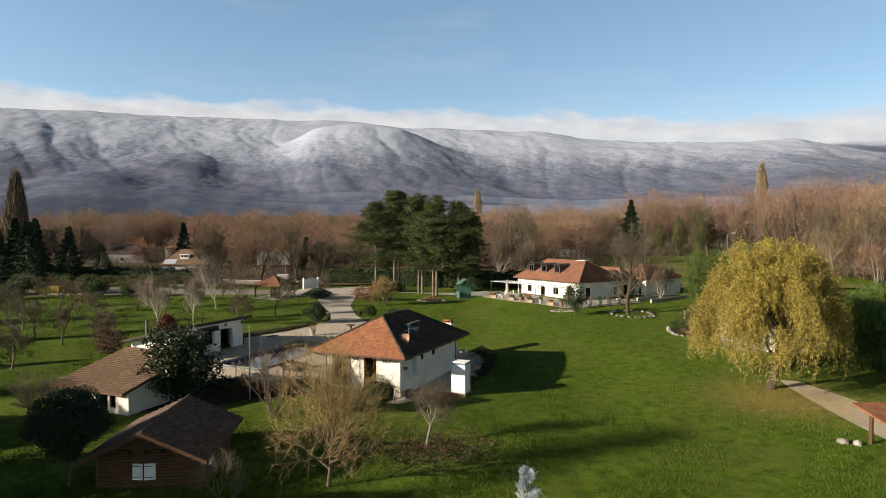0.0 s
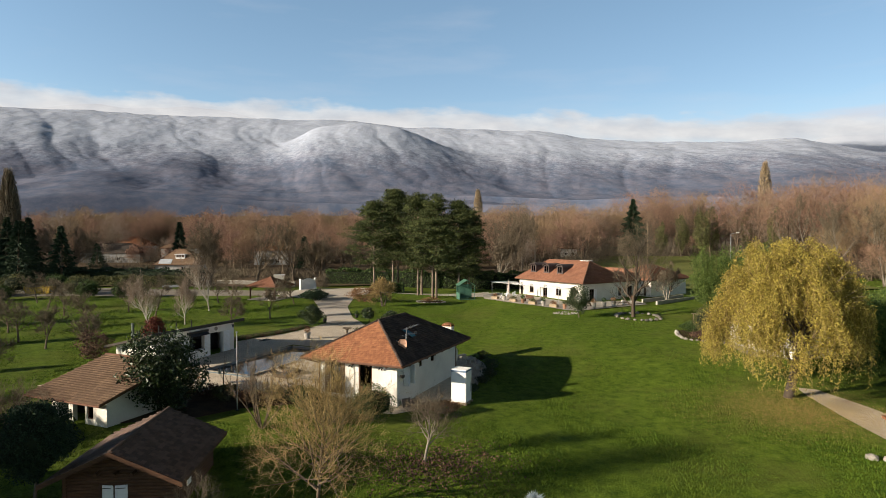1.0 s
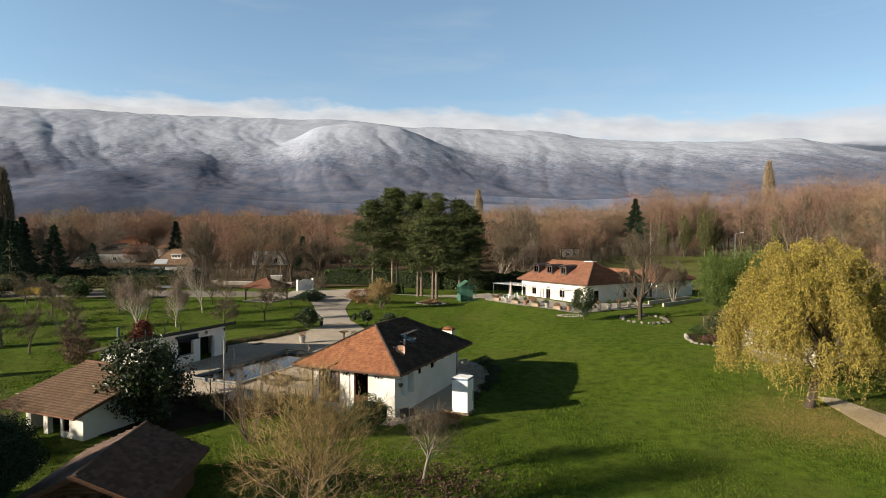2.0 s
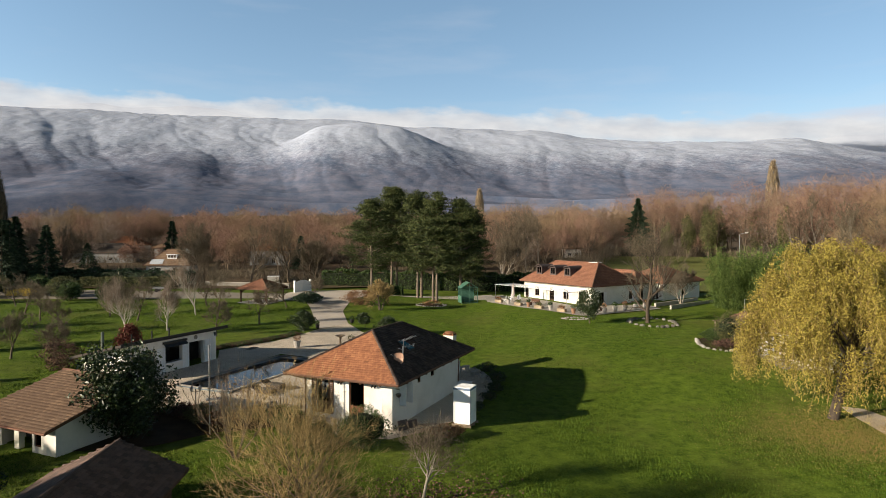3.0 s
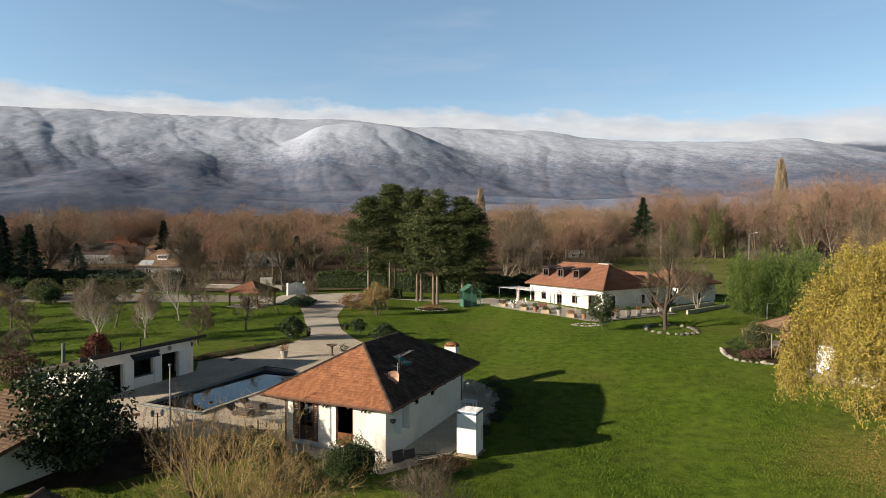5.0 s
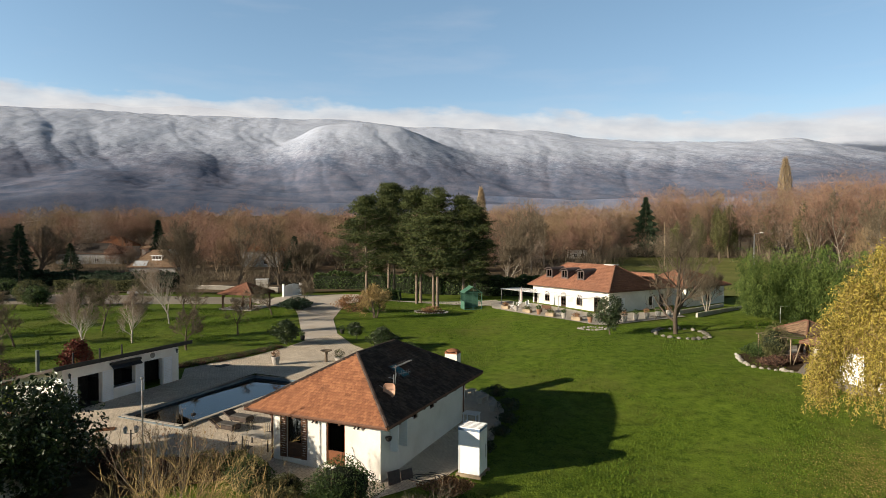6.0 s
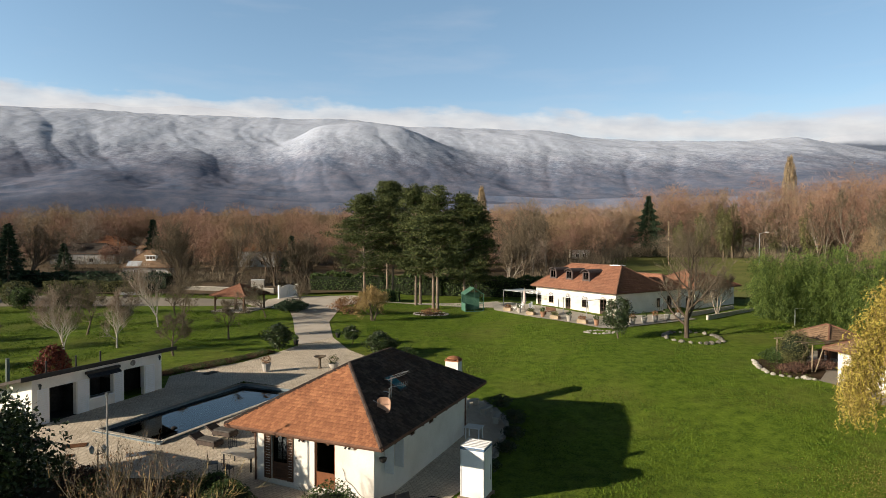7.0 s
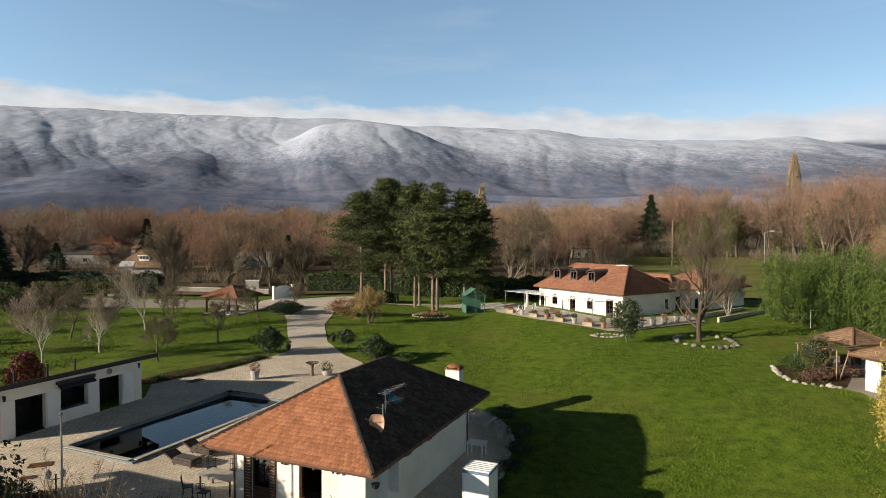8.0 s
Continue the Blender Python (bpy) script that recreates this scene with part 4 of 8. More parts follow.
def pool_house():
    # its long front looks at the pool
    h = thing("pool_house", -24.2, 54.6, 0, AXIS - 90, "white pool house with dark-edged sloping roof and open bays", "pool house")
    L, D, top = 9.25, 4.8, 2.95
    bays = [(1.05, 2.75, -0.1, 2.1), (3.65, 5.35, 0.85, 2.15), (6.15, 7.75, -0.1, 2.15)]
    bm = []
    wall_with_openings(bm, "y", -0.3, 0.3, 0, L, -0.4, top, bays)
    wall_with_openings(bm, "y", -D, 0.3, 0.3, L - 0.3, -0.4, 1.68, [])
    wall_parts(bm, M_WHITE, h)
    for y in (0, L - 0.3):          # end walls under the sloping roof
        e = bmesh.new()
        ring = [[e.verts.new((px, y + dy, pz)) for px, pz in ((-D, -0.4), (-0.3, -0.4), (-0.3, 2.72), (-D, 1.66))] for dy in (0, 0.3)]
        e.faces.new(ring[0]), e.faces.new(ring[1][::-1])
        for k in range(4):
            e.faces.new((ring[1][k], ring[1][(k + 1) % 4], ring[0][(k + 1) % 4], ring[0][k]))
        bmesh.ops.recalc_face_normals(e, faces=e.faces)
        part("wall", e, M_WHITE, h)
    part("room_floor", boxes((-D + 0.3, 0.0, 0.3, L - 0.3, -0.05, 0.06)), M_ROOM_SHADE, h)
    for y in (3.1, 5.75):
        part("partition", boxes((-D + 0.3, -0.3, y, y + 0.12, 0.06, 1.6)), M_ROOM_SHADE, h)
    # added sheet behind the bays, dark in place of the store's shade
    part("room_screen", boxes((-1.9, -1.8, 0.3, L - 0.3, 0.06, 2.3)), M_ROOM_SHADE, h, "near-black sheet standing for the shade in the store")
    # shallow roof falling to the back
    r = bmesh.new()
    pts = [(0.45, -0.9, 3.1), (0.45, L + 0.9, 3.1), (-D - 0.4, L + 0.9, 1.78), (-D - 0.4, -0.9, 1.78)]
    up = [r.verts.new(p) for p in pts]
    dn = [r.verts.new((p[0], p[1], p[2] - 0.2)) for p in pts]
    r.faces.new(up), r.faces.new(dn[::-1])
    for k in range(4):
        r.faces.new((dn[k], dn[(k + 1) % 4], up[(k + 1) % 4], up[k]))
    part("roof", r, M_FELT, h, "dark felt roof")
    part("fascia", boxes((0.452, 0.5, -0.9, L + 0.92, 2.86, 3.14)), M_DARK, h)
    # door and shutter leaves folded on the piers
    for y0, y1 in ((0.3, 0.98), (2.82, 3.58), (5.42, 6.08), (7.85, 8.6)):
        lo = -0.05 if y0 not in (5.42,) else -0.05
        shutter(h, "y", 0.0, y0, y1, lo, 2.12, M_PAINT, 1, "white panelled leaf")
    part("counter", boxes((-0.45, 0.12, 3.6, 5.4, 0.78, 0.85)), M_PAINT, h)
    aw = part("awning_case", boxes((0.0, 0.22, 3.35, 5.75, 2.42, 2.6)), M_DARK, h)
    v = bmesh.new()
    vs = [v.verts.new(p) for p in ((0.1, 3.4, 2.42), (0.1, 5.7, 2.42), (0.36, 5.7, 2.24), (0.36, 3.4, 2.24), (0.1, 3.4, 2.36), (0.1, 5.7, 2.36), (0.36, 5.7, 2.16), (0.36, 3.4, 2.16))]
    for f in ((0, 1, 2, 3), (7, 6, 5, 4), (0, 4, 5, 1), (1, 5, 6, 2), (2, 6, 7, 3), (3, 7, 4, 0)):
        v.faces.new([vs[i] for i in f])
    part("awning_cloth", v, M_CLOTH, aw, "dark rolled awning cloth")
    rnd = bmesh.new()
    lathe(rnd, ((0.19, 0), (0.19, 0.05), (0.13, 0.06), (0.12, 0.03)), 18)
    o = part("round_vent", rnd, M_STONE, h)
    o.matrix_basis = pose(0.005, 6.85, 2.5, 0, 90, 0)
    wall_lantern(h, 0, 0.35, 2.2, (1, 0))
    wall_lantern(h, 0, L - 0.35, 2.35, (1, 0))
    part("flue", rod(bmesh.new(), (-4.2, 1.2, 1.8), (-4.2, 1.2, 3.5), 0.12), M_FLUE, h, "green-grey stove pipe")
    for y in (2.6, 4.6, 6.4):
        part("roof_vent", rod(bmesh.new(), (-2.6, y, 2.2), (-2.6, y, 3.2), 0.06), M_DARK, h)


M_FELT = surface("roof_felt", (0.03, 0.025, 0.022), (0.08, 0.065, 0.055), 0.8, 20, 0.9, 0.2, 0.01)
M_FLUE = surface("flue_metal", (0.08, 0.1, 0.08), (0.14, 0.17, 0.14), 2, 20, 0.6, 0.1, 0.004)


def garage():
    # a broad slope to the sun, a short one behind the ridge, gable walls at both ends
    h = thing("garage", -26.19, 41.14, 0, AXIS - 90, "low white outbuilding with brown tiled gable roof", "outbuilding")
    L, yr, yn, z0, zr, zn = 6.72, 5.67, 6.9, 1.40, 2.88, 2.56
    slab = bmesh.new()
    sec = ((0, z0), (yr, zr), (yn, zn), (yn, zn - 0.14), (yr, zr - 0.14), (0, z0 - 0.14))
    ring = [[slab.verts.new((px, py, pz)) for py, pz in sec] for px in (0, L)]
    slab.faces.new(ring[0]), slab.faces.new(ring[1][::-1])
    for k in range(6):
        slab.faces.new((ring[0][k], ring[1][k], ring[1][(k + 1) % 6], ring[0][(k + 1) % 6]))
    bmesh.ops.recalc_face_normals(slab, faces=slab.faces)
    roof = part("roof", slab, M_WOOD, h)
    one = tile_mesh()
    base = np.array([one.vertices[k].co[:] for k in range(9)])
    vs_, ts_ = [], []
    for quad in (((0, 0, z0), (L, 0, z0), (L, yr, zr), (0, yr, zr)), ((L, yn, zn), (0, yn, zn), (0, yr, zr), (L, yr, zr))):
        whole, vs, ts = slope_tiles(*quad)
        b = len(vs_)
        vs_ += vs
        ts_ += [(i + b, j + b, k + b) for i, j, k in ts]
        for p, ux, vy, n in whole:
            b = len(vs_)
            vs_ += list(p + base[:, 0:1] * ux + base[:, 1:2] * vy + base[:, 2:3] * n)
            ts_ += [(i + b, j + b, k + b) for i, j, k in TILE_TRIS]
    part("tiles", tri_mesh("tiles", vs_, ts_), M_TILE_B, roof)["kind"] = "stuff"
    cap = bmesh.new()
    for k in range(16):
        rod(cap, (k * L / 16, yr, zr + 0.02), ((k + 1.08) * L / 16, yr, zr + 0.035), 0.10, 0.085, 6)
    part("ridge", cap, M_RIDGE, roof)["kind"] = "stuff"
    part("gutter", rod(bmesh.new(), (-0.05, -0.05, z0 - 0.08), (L + 0.05, -0.05, z0 - 0.08), 0.06, 0.06, 6), M_RIDGE, roof)
    bm = []
    wall_with_openings(bm, "x", 1.15, 0.3, 0.8, 5.83, -1.0, 1.52, [(1.3, 2.4, -0.35, 0.9), (2.8, 3.9, -0.35, 0.9), (4.1, 4.65, 0.0, 0.85)])
    wall_with_openings(bm, "x", 6.0, 0.3, 0.8, 5.83, -1.0, 2.6, [])
    wall_parts(bm, M_WHITE, h)
    for px in (0.8, 5.53):
        e = bmesh.new()
        loops = [[e.verts.new((px + dx, py, pz)) for py, pz in ((1.45, -1.0), (6.0, -1.0), (6.0, 2.62), (5.67, 2.72), (1.45, 1.60))] for dx in (0, 0.3)]
        e.faces.new(loops[0]), e.faces.new(loops[1][::-1])
        for k in range(5):
            e.faces.new((loops[0][k], loops[1][k], loops[1][(k + 1) % 5], loops[0][(k + 1) % 5]))
        bmesh.ops.recalc_face_normals(e, faces=e.faces)
        part("wall", e, M_WHITE, h)
    # dark arch heads laid on the wall, painted like shaded openings
    for a, b in ((1.3, 2.4), (2.8, 3.9)):
        ar = bmesh.new()
        arched(ar, (a + b) / 2, b - a, 0.88, 0.9, 0.16, 1.138, 1.3)
        part("arch", ar, M_ROOM_SHADE, h)
    window_unit(h, "x", 1.15, 4.1, 4.65, 0.0, 0.85, M_WOOD, (1, 1), -1)
    part("room_screen", boxes((1.1, 5.5, 2.6, 2.7, -0.8, 1.8)), M_ROOM_SHADE, h)


def chalet():
    h = thing("garden_chalet", -13.85, 28.4, -0.7, 4, "dark log garden chalet with shingled gable roof", "garden shed")
    hw, L, e, r = 2.95, 6.3, 1.68, 3.02
    roof = None
    for s in (-1, 1):
        bm = bmesh.new()
        pts = [(0, -0.35, r), (s * hw, -0.35, e), (s * hw, L, e), (0, L, r)]
        up = [bm.verts.new(p) for p in pts]
        dn = [bm.verts.new((p[0], p[1], p[2] - 0.12)) for p in pts]
        bm.faces.new(up), bm.faces.new(dn[::-1])
        for k in range(4):
            bm.faces.new((dn[k], dn[(k + 1) % 4], up[(k + 1) % 4], up[k]))
        roof = part("roof", bm, M_WOOD, h)
        sl = (((hw, -0.35, e), (hw, L, e), (0, L, r), (0, -0.35, r)) if s > 0 else ((-hw, L, e), (-hw, -0.35, e), (0, -0.35, r), (0, L, r)))
        whole, vs, ts = slope_tiles(*sl, 0.32, 0.2)
        base = np.array([(-0.155, 0, 0.012), (0, 0, 0.014), (0.155, 0, 0.012), (-0.155, 0.23, 0.004), (0, 0.23, 0.005), (0.155, 0.23, 0.004), (-0.155, 0, 0), (0, 0, 0), (0.155, 0, 0)])
        for p, ux, vy, n in whole:
            b = len(vs)
            vs += list(p + base[:, 0:1] * ux + base[:, 1:2] * vy + base[:, 2:3] * n)
            ts += [(i + b, j + b, k + b) for i, j, k in TILE_TRIS]
        o = part("shingles", tri_mesh("shingles", vs, ts), M_SHINGLE, roof)
        o["kind"] = "stuff"
        part("bargeboard", slab_between((0, -0.37, r + 0.02), (s * hw, -0.37, e + 0.02), 0.2, 0.04), M_WOOD, h)
    part("ridge_cap", rod(bmesh.new(), (0, -0.36, r + 0.02), (0, L, r + 0.02), 0.09, 0.09, 6), M_SHINGLE, h)
    # log walls, course by course
    wx, wy0, wy1 = 2.35, 0.75, 5.7
    for k in range(13):
        z = 0.08 + k * 0.145
        half = wx if z < 1.75 else wx
        part("log", log_course((-wx - 0.12, wy0, z), (wx + 0.12, wy0, z)), M_WOOD, h)
        part("log", log_course((wx, wy0 - 0.12, z), (wx, wy1, z)), M_WOOD, h)
        part("log", log_course((-wx, wy0 - 0.12, z), (-wx, wy1, z)), M_WOOD, h)
    for k in range(8):
        z = 0.08 + (13 + k) * 0.145
        half = (r - z - 0.15) / (r - e) * hw
        if half > 0.2:
            part("log", log_course((-min(half, wx), wy0, z), (min(half, wx), wy0, z)), M_WOOD, h)
    part("back_wall", boxes((-wx, wx, wy1 - 0.1, wy1, 0, 1.9)), M_WOOD, h)
    for x0, x1, tilt in ((-0.62, -0.02, -9), (-0.06, 0.52, 9)):
        sh = bmesh.new()
        box(sh, 0, 0.5, -0.035, 0, 0, 0.78, 0.006)
        box(sh, 0.03, 0.47, -0.05, -0.035, 0.1, 0.15), box(sh, 0.03, 0.47, -0.05, -0.035, 0.63, 0.68)
        o = part("shutter", sh, M_PAINT, h, "white shutter with dark hinges")
        o.matrix_basis = pose(x0 - 0.15, wy0 - 0.19, 0.50, 0, 0, tilt) if tilt > 0 else pose(x0 - 0.15, wy0 - 0.105, 0.50, 0, 0, tilt)
        part("hinge", boxes((0.02, 0.42, -0.056, -0.05, 0.11, 0.14), (0.02, 0.42, -0.056, -0.05, 0.64, 0.67)), M_DARK, o)
    for k in range(5):
        part("purlin_end", rod(bmesh.new(), (-0.9 + k * 0.75, 0.25, 1.84), (-0.9 + k * 0.75, wy0, 1.84), 0.08, 0.08), M_WOOD, h)
    part("side_shutter", boxes((wx + 0.1, wx + 0.14, 1.6, 2.1, 0.75, 1.4)), M_PAINT, h)


def log_course(a, b):
    a, b = Vector(a), Vector(b)
    return rod(bmesh.new(), a, b, 0.085, 0.085, 8)


def slab_between(a, b, deep, thick):
    """A board from a to b, hanging down."""
    bm = bmesh.new()
    a, b = Vector(a), Vector(b)
    n = (b - a).cross(Vector((0, 0, 1))).normalized() * thick
    vs = [bm.verts.new(p) for p in (a, b, b - Vector((0, 0, deep)), a - Vector((0, 0, deep)), a + n, b + n, b + n - Vector((0, 0, deep)), a + n - Vector((0, 0, deep)))]
    for f in ((0, 1, 2, 3), (7, 6, 5, 4), (0, 4, 5, 1), (1, 5, 6, 2), (2, 6, 7, 3), (3, 7, 4, 0)):
        bm.faces.new([vs[i] for i in f])
    return bm


def gazebo(x, y, turn, sx, sy, eave, ridge, material, label):
    z = float(lie(x, y))
    h = thing("gazebo", x, y, 0, turn, label, "gazebo")
    hip_roof(h, -sx / 2, sx / 2, -sy / 2, sy / 2, eave, ridge, material, 0.12, gutter=False)
    px, py = sx / 2 - 0.55, sy / 2 - 0.55
    for i in (-1, 1):
        for j in (-1, 1):
            part("post", boxes((i * px - 0.09, i * px + 0.09, j * py - 0.09, j * py + 0.09, z, eave)), M_WOOD, h)
            b = bmesh.new()
            rod(b, (i * px, j * py, eave - 0.75), (i * (px - 0.6), j * py, eave - 0.14), 0.05, sides=4)
            rod(b, (i * px, j * py, eave - 0.75), (i * px, j * (py - 0.6), eave - 0.14), 0.05, sides=4)
            part("brace", b, M_WOOD, h)
    part("plate", boxes((-px, px, -py - 0.08, -py + 0.08, eave - 0.18, eave - 0.125), (-px, px, py - 0.08, py + 0.08, eave - 0.18, eave - 0.125)), M_WOOD, h)
    part("base_slab", boxes((-sx / 2 + 0.2, sx / 2 - 0.2, -sy / 2 + 0.2, sy / 2 - 0.2, z - 0.3, z + 0.1)), M_COPING, h)
    part("table", boxes((-0.9, 0.9, -0.4, 0.4, z + 0.78, z + 0.84), (-0.7, -0.6, -0.3, 0.3, z + 0.1, z + 0.78), (0.6, 0.7, -0.3, 0.3, z + 0.1, z + 0.78)), M_WOOD, h)
    return h


def arched(bm, axis_u, w, s, h, rise, y0, y1, n=6):
    """A slab with an arched head, across u, from y0 to y1."""
    pts = [(axis_u - w / 2, s), (axis_u + w / 2, s), (axis_u + w / 2, h)]
    pts += [(axis_u + w / 2 * math.cos(a), h + rise * math.sin(a)) for a in [math.pi * k / n for k in range(1, n)]]
    pts += [(axis_u - w / 2, h)]
    f = [bm.verts.new((u, y0, z)) for u, z in pts]
    g = [bm.verts.new((u, y1, z)) for u, z in pts]
    bm.faces.new(f), bm.faces.new(g[::-1])
    for k in range(len(pts)):
        bm.faces.new((f[k], g[k], g[(k + 1) % len(pts)], f[(k + 1) % len(pts)]))
    return bm


def main_house():
    # local x runs along the terrace front from its left end to the near corner, y goes back
    LX, LY, turn = 15.2, 10.62, -56.1
    c, s = math.cos(radians(turn)), math.sin(radians(turn))
    ex, ey = 20.47, 92.81
    x, y = ex - LX * c, ey - LX * s
    h = thing("long_house", x, y, 0, turn, "long white country house with orange hipped tile roof and dormers", "house")
    eave, ridge, z0 = 4.2, 7.2, 0.3
    roof = hip_roof(h, 0, LX, 0, LY, eave, ridge, M_TILE_RED, tw=0.26, th=0.33, runs=(2.6, 3.64))
    wx0, wx1, wy0, wy1 = 0.25, LX - 0.75, 0.8, LY - 0.7
    doors = [(0.5, 1.2, 1.25, 3.2), (2.75, 3.7, 2.0, 3.15), (5.95, 6.9, 1.25, 3.2), (8.85, 9.9, 1.95, 3.1), (11.9, 13.0, 1.25, 3.2)]
    bm = []
    wall_with_openings(bm, "x", wy0, 0.4, wx0, wx1, z0, eave + 0.1, doors)
    side = [(2.2, 3.2, 1.25, 3.2), (8.6, 9.3, 1.9, 3.1)]
    wall_with_openings(bm, "y", wx1 - 0.4, 0.4, wy0 + 0.4, wy1 - 0.4, z0, eave + 0.1, side)
    wall_with_openings(bm, "x", wy1 - 0.4, 0.4, wx0, wx1, z0, eave + 0.1, [])
    wall_with_openings(bm, "y", wx0, 0.4, wy0 + 0.4, wy1 - 0.4, z0, eave + 0.1, [])
    wall_parts(bm, M_WHITE, h)
    part("room_screen", boxes((wx0 + 0.4, wx1 - 0.4, wy0 + 2.0, wy0 + 2.1, z0, eave), (wx1 - 2.1, wx1 - 2.0, wy0 + 2.1, wy1 - 0.4, z0, eave)), M_ROOM_SHADE, h)
    for k, (a, b, lo, hi) in enumerate(doors):
        w = window_unit(h, "x", wy0, a, b, lo, hi, M_DARKWOOD, (2, 3), -1, panel=0.5 if lo < 1.5 else 0, name="door" if lo < 1.5 else "window")
        ar = bmesh.new()
        arched(ar, (a + b) / 2, b - a, hi - 0.02, hi, 0.28, wy0 - 0.012, wy0 + 0.1)
        part("arch_light", ar, M_DARKWOOD, w)
        if lo > 1.5:
            part("sill", boxes((a - 0.12, b + 0.12, wy0 - 0.12, wy0 + 0.02, lo - 0.08, lo)), M_COPING, w)
    for a, b, lo, hi in side:
        w = window_unit(h, "y", wx1, a, b, lo, hi, M_DARKWOOD, (2, 3), 1)
        shutter(h, "y", wx1, b, b + 0.5, lo, hi, M_PAINT, 1)
    # dormers on the front slope
    pitch = (ridge - eave) / (LY / 2)
    for k in range(3):
        u = 2.7 + k * 3.02
        yb = 1.7
        zb = eave + yb * pitch
        d = part("dormer", boxes((u - 0.62, u - 0.5, yb, yb + 2.4, zb - 0.1, zb + 1.25), (u + 0.5, u + 0.62, yb, yb + 2.4, zb - 0.1, zb + 1.25), (u - 0.5, u + 0.5, yb + 0.05, yb + 0.12, zb - 0.1, zb + 0.25)), M_SLATE, h, "dark slate-clad dormer")
        dr = bmesh.new()
        sec = [(-0.78, 1.2), (-0.6, 1.42), (-0.3, 1.55), (0, 1.6), (0.3, 1.55), (0.6, 1.42), (0.78, 1.2)]
        f = [dr.verts.new((u + q, yb - 0.2, zb + w)) for q, w in sec]
        g = [dr.verts.new((u + q, yb + 3.0, zb + w)) for q, w in sec]
        f2 = [dr.verts.new((u + q, yb - 0.2, zb + w - 0.1)) for q, w in sec]
        g2 = [dr.verts.new((u + q, yb + 3.0, zb + w - 0.1)) for q, w in sec]
        for i in range(6):
            dr.faces.new((f[i], f[i + 1], g[i + 1], g[i])), dr.faces.new((f2[i], g2[i], g2[i + 1], f2[i + 1])), dr.faces.new((f[i], f2[i], f2[i + 1], f[i + 1]))
        part("dormer_roof", dr, M_SLATE, d)
        part("dormer_window", boxes((u - 0.5, u - 0.42, yb - 0.02, yb + 0.05, zb + 0.2, zb + 1.25), (u + 0.42, u + 0.5, yb - 0.02, yb + 0.05, zb + 0.2, zb + 1.25), (u - 0.42, u + 0.42, yb - 0.02, yb + 0.05, zb + 1.17, zb + 1.25), (u - 0.42, u + 0.42, yb - 0.02, yb + 0.05, zb + 0.2, zb + 0.28), (u - 0.03, u + 0.03, yb - 0.02, yb + 0.05, zb + 0.28, zb + 1.17)), M_SLATE, d)
        part("pane", boxes((u - 0.42, u + 0.42, yb + 0.02, yb + 0.03, zb + 0.28, zb + 1.17)), M_GLASS, d).visible_shadow = False
        part("dormer_room", boxes((u - 0.5, u + 0.5, yb + 1.0, yb + 1.1, zb - 0.1, zb + 1.2)), M_ROOM_SHADE, d)
    ch = part("chimney", boxes((LX - 5.3, LX - 3.9, 5.2, 6.0, 6.6, 7.22)), M_COPING, h, "low pale chimney")
    part("chimney_cap", boxes((LX - 5.45, LX - 3.75, 5.05, 6.15, 7.22, 7.3)), M_PAINT, ch)
    # wing
    w = thing("house_wing", *from_axis(LX + 1.43 - 9.0, 13.84, x, y, turn), 0, turn, "lower white wing with tiled hipped roof", "house wing")
    hip_roof(w, 0, 9.0, 0, 10.35, 4.2, 6.4, M_TILE_RED, tw=0.26, th=0.33)
    hip_roof(w, -1.5, 6.9, -3.6, 0.9, 4.15, 5.9, M_TILE_RED, tw=0.26, th=0.33, gutter=False)     # the link to the long house
    bm = []
    wall_with_openings(bm, "y", 7.9, 0.4, 1.1, 9.3, 0.2, 4.2, [(5.2, 6.1, 2.0, 3.0)])
    wall_with_openings(bm, "x", 0.7, 0.4, 0.6, 8.3, 0.2, 4.2, [(6.9, 7.4, 1.6, 2.9)])
    wall_with_openings(bm, "x", 9.3, 0.4, 0.6, 8.3, 0.2, 4.2, [])
    wall_with_openings(bm, "y", 0.6, 0.4, 1.1, 9.3, 0.2, 4.2, [])
    wall_with_openings(bm, "y", 5.8, 0.35, -3.9, 0.7, 0.2, 4.1, [(-2.2, -1.2, 1.3, 3.2)])
    wall_parts(bm, M_WHITE, w)
    window_unit(w, "y", 8.3, 5.2, 6.1, 2.0, 3.0, M_DARKWOOD, (2, 2), 1)
    window_unit(w, "x", 0.7, 6.9, 7.4, 1.6, 2.9, M_DARKWOOD, (1, 2), -1)
    window_unit(w, "y", 6.15, -2.2, -1.2, 1.3, 3.2, M_DARKWOOD, (2, 1), 1, panel=0.6, name="door")
    part("room_screen", boxes((5.8, 5.9, 1.1, 9.3, 0.3, 4.0), (4.6, 4.7, -3.5, 0.6, 0.3, 4.0)), M_ROOM_SHADE, w)
    # pergola on the terrace
    p = thing("pergola", *from_axis(-2.6, -3.2, x, y, turn), 1.15, turn, "slender pergola with thin roof laths over the terrace", "pergola")
    for k in range(5):
        part("post", rod(bmesh.new(), (0.3 + k * 3.9, 0.2, -0.15), (0.3 + k * 3.9, 0.2, 2.2), 0.05, 0.05, 6), M_GREY, p)
        part("rafter", boxes((0.27 + k * 3.9, 0.33 + k * 3.9, 0.1, 3.9, 2.2, 2.28)), M_GREY, p)
    for k in range(8):
        part("lath", boxes((0.1, 16.2, 0.25 + k * 0.48, 0.29 + k * 0.48, 2.284, 2.31)), M_PAINT, p)
    part("canopy", boxes((0.0, 3.4, 0.1, 3.7, 2.312, 2.35)), M_PAINT, p, "white canopy cloth")


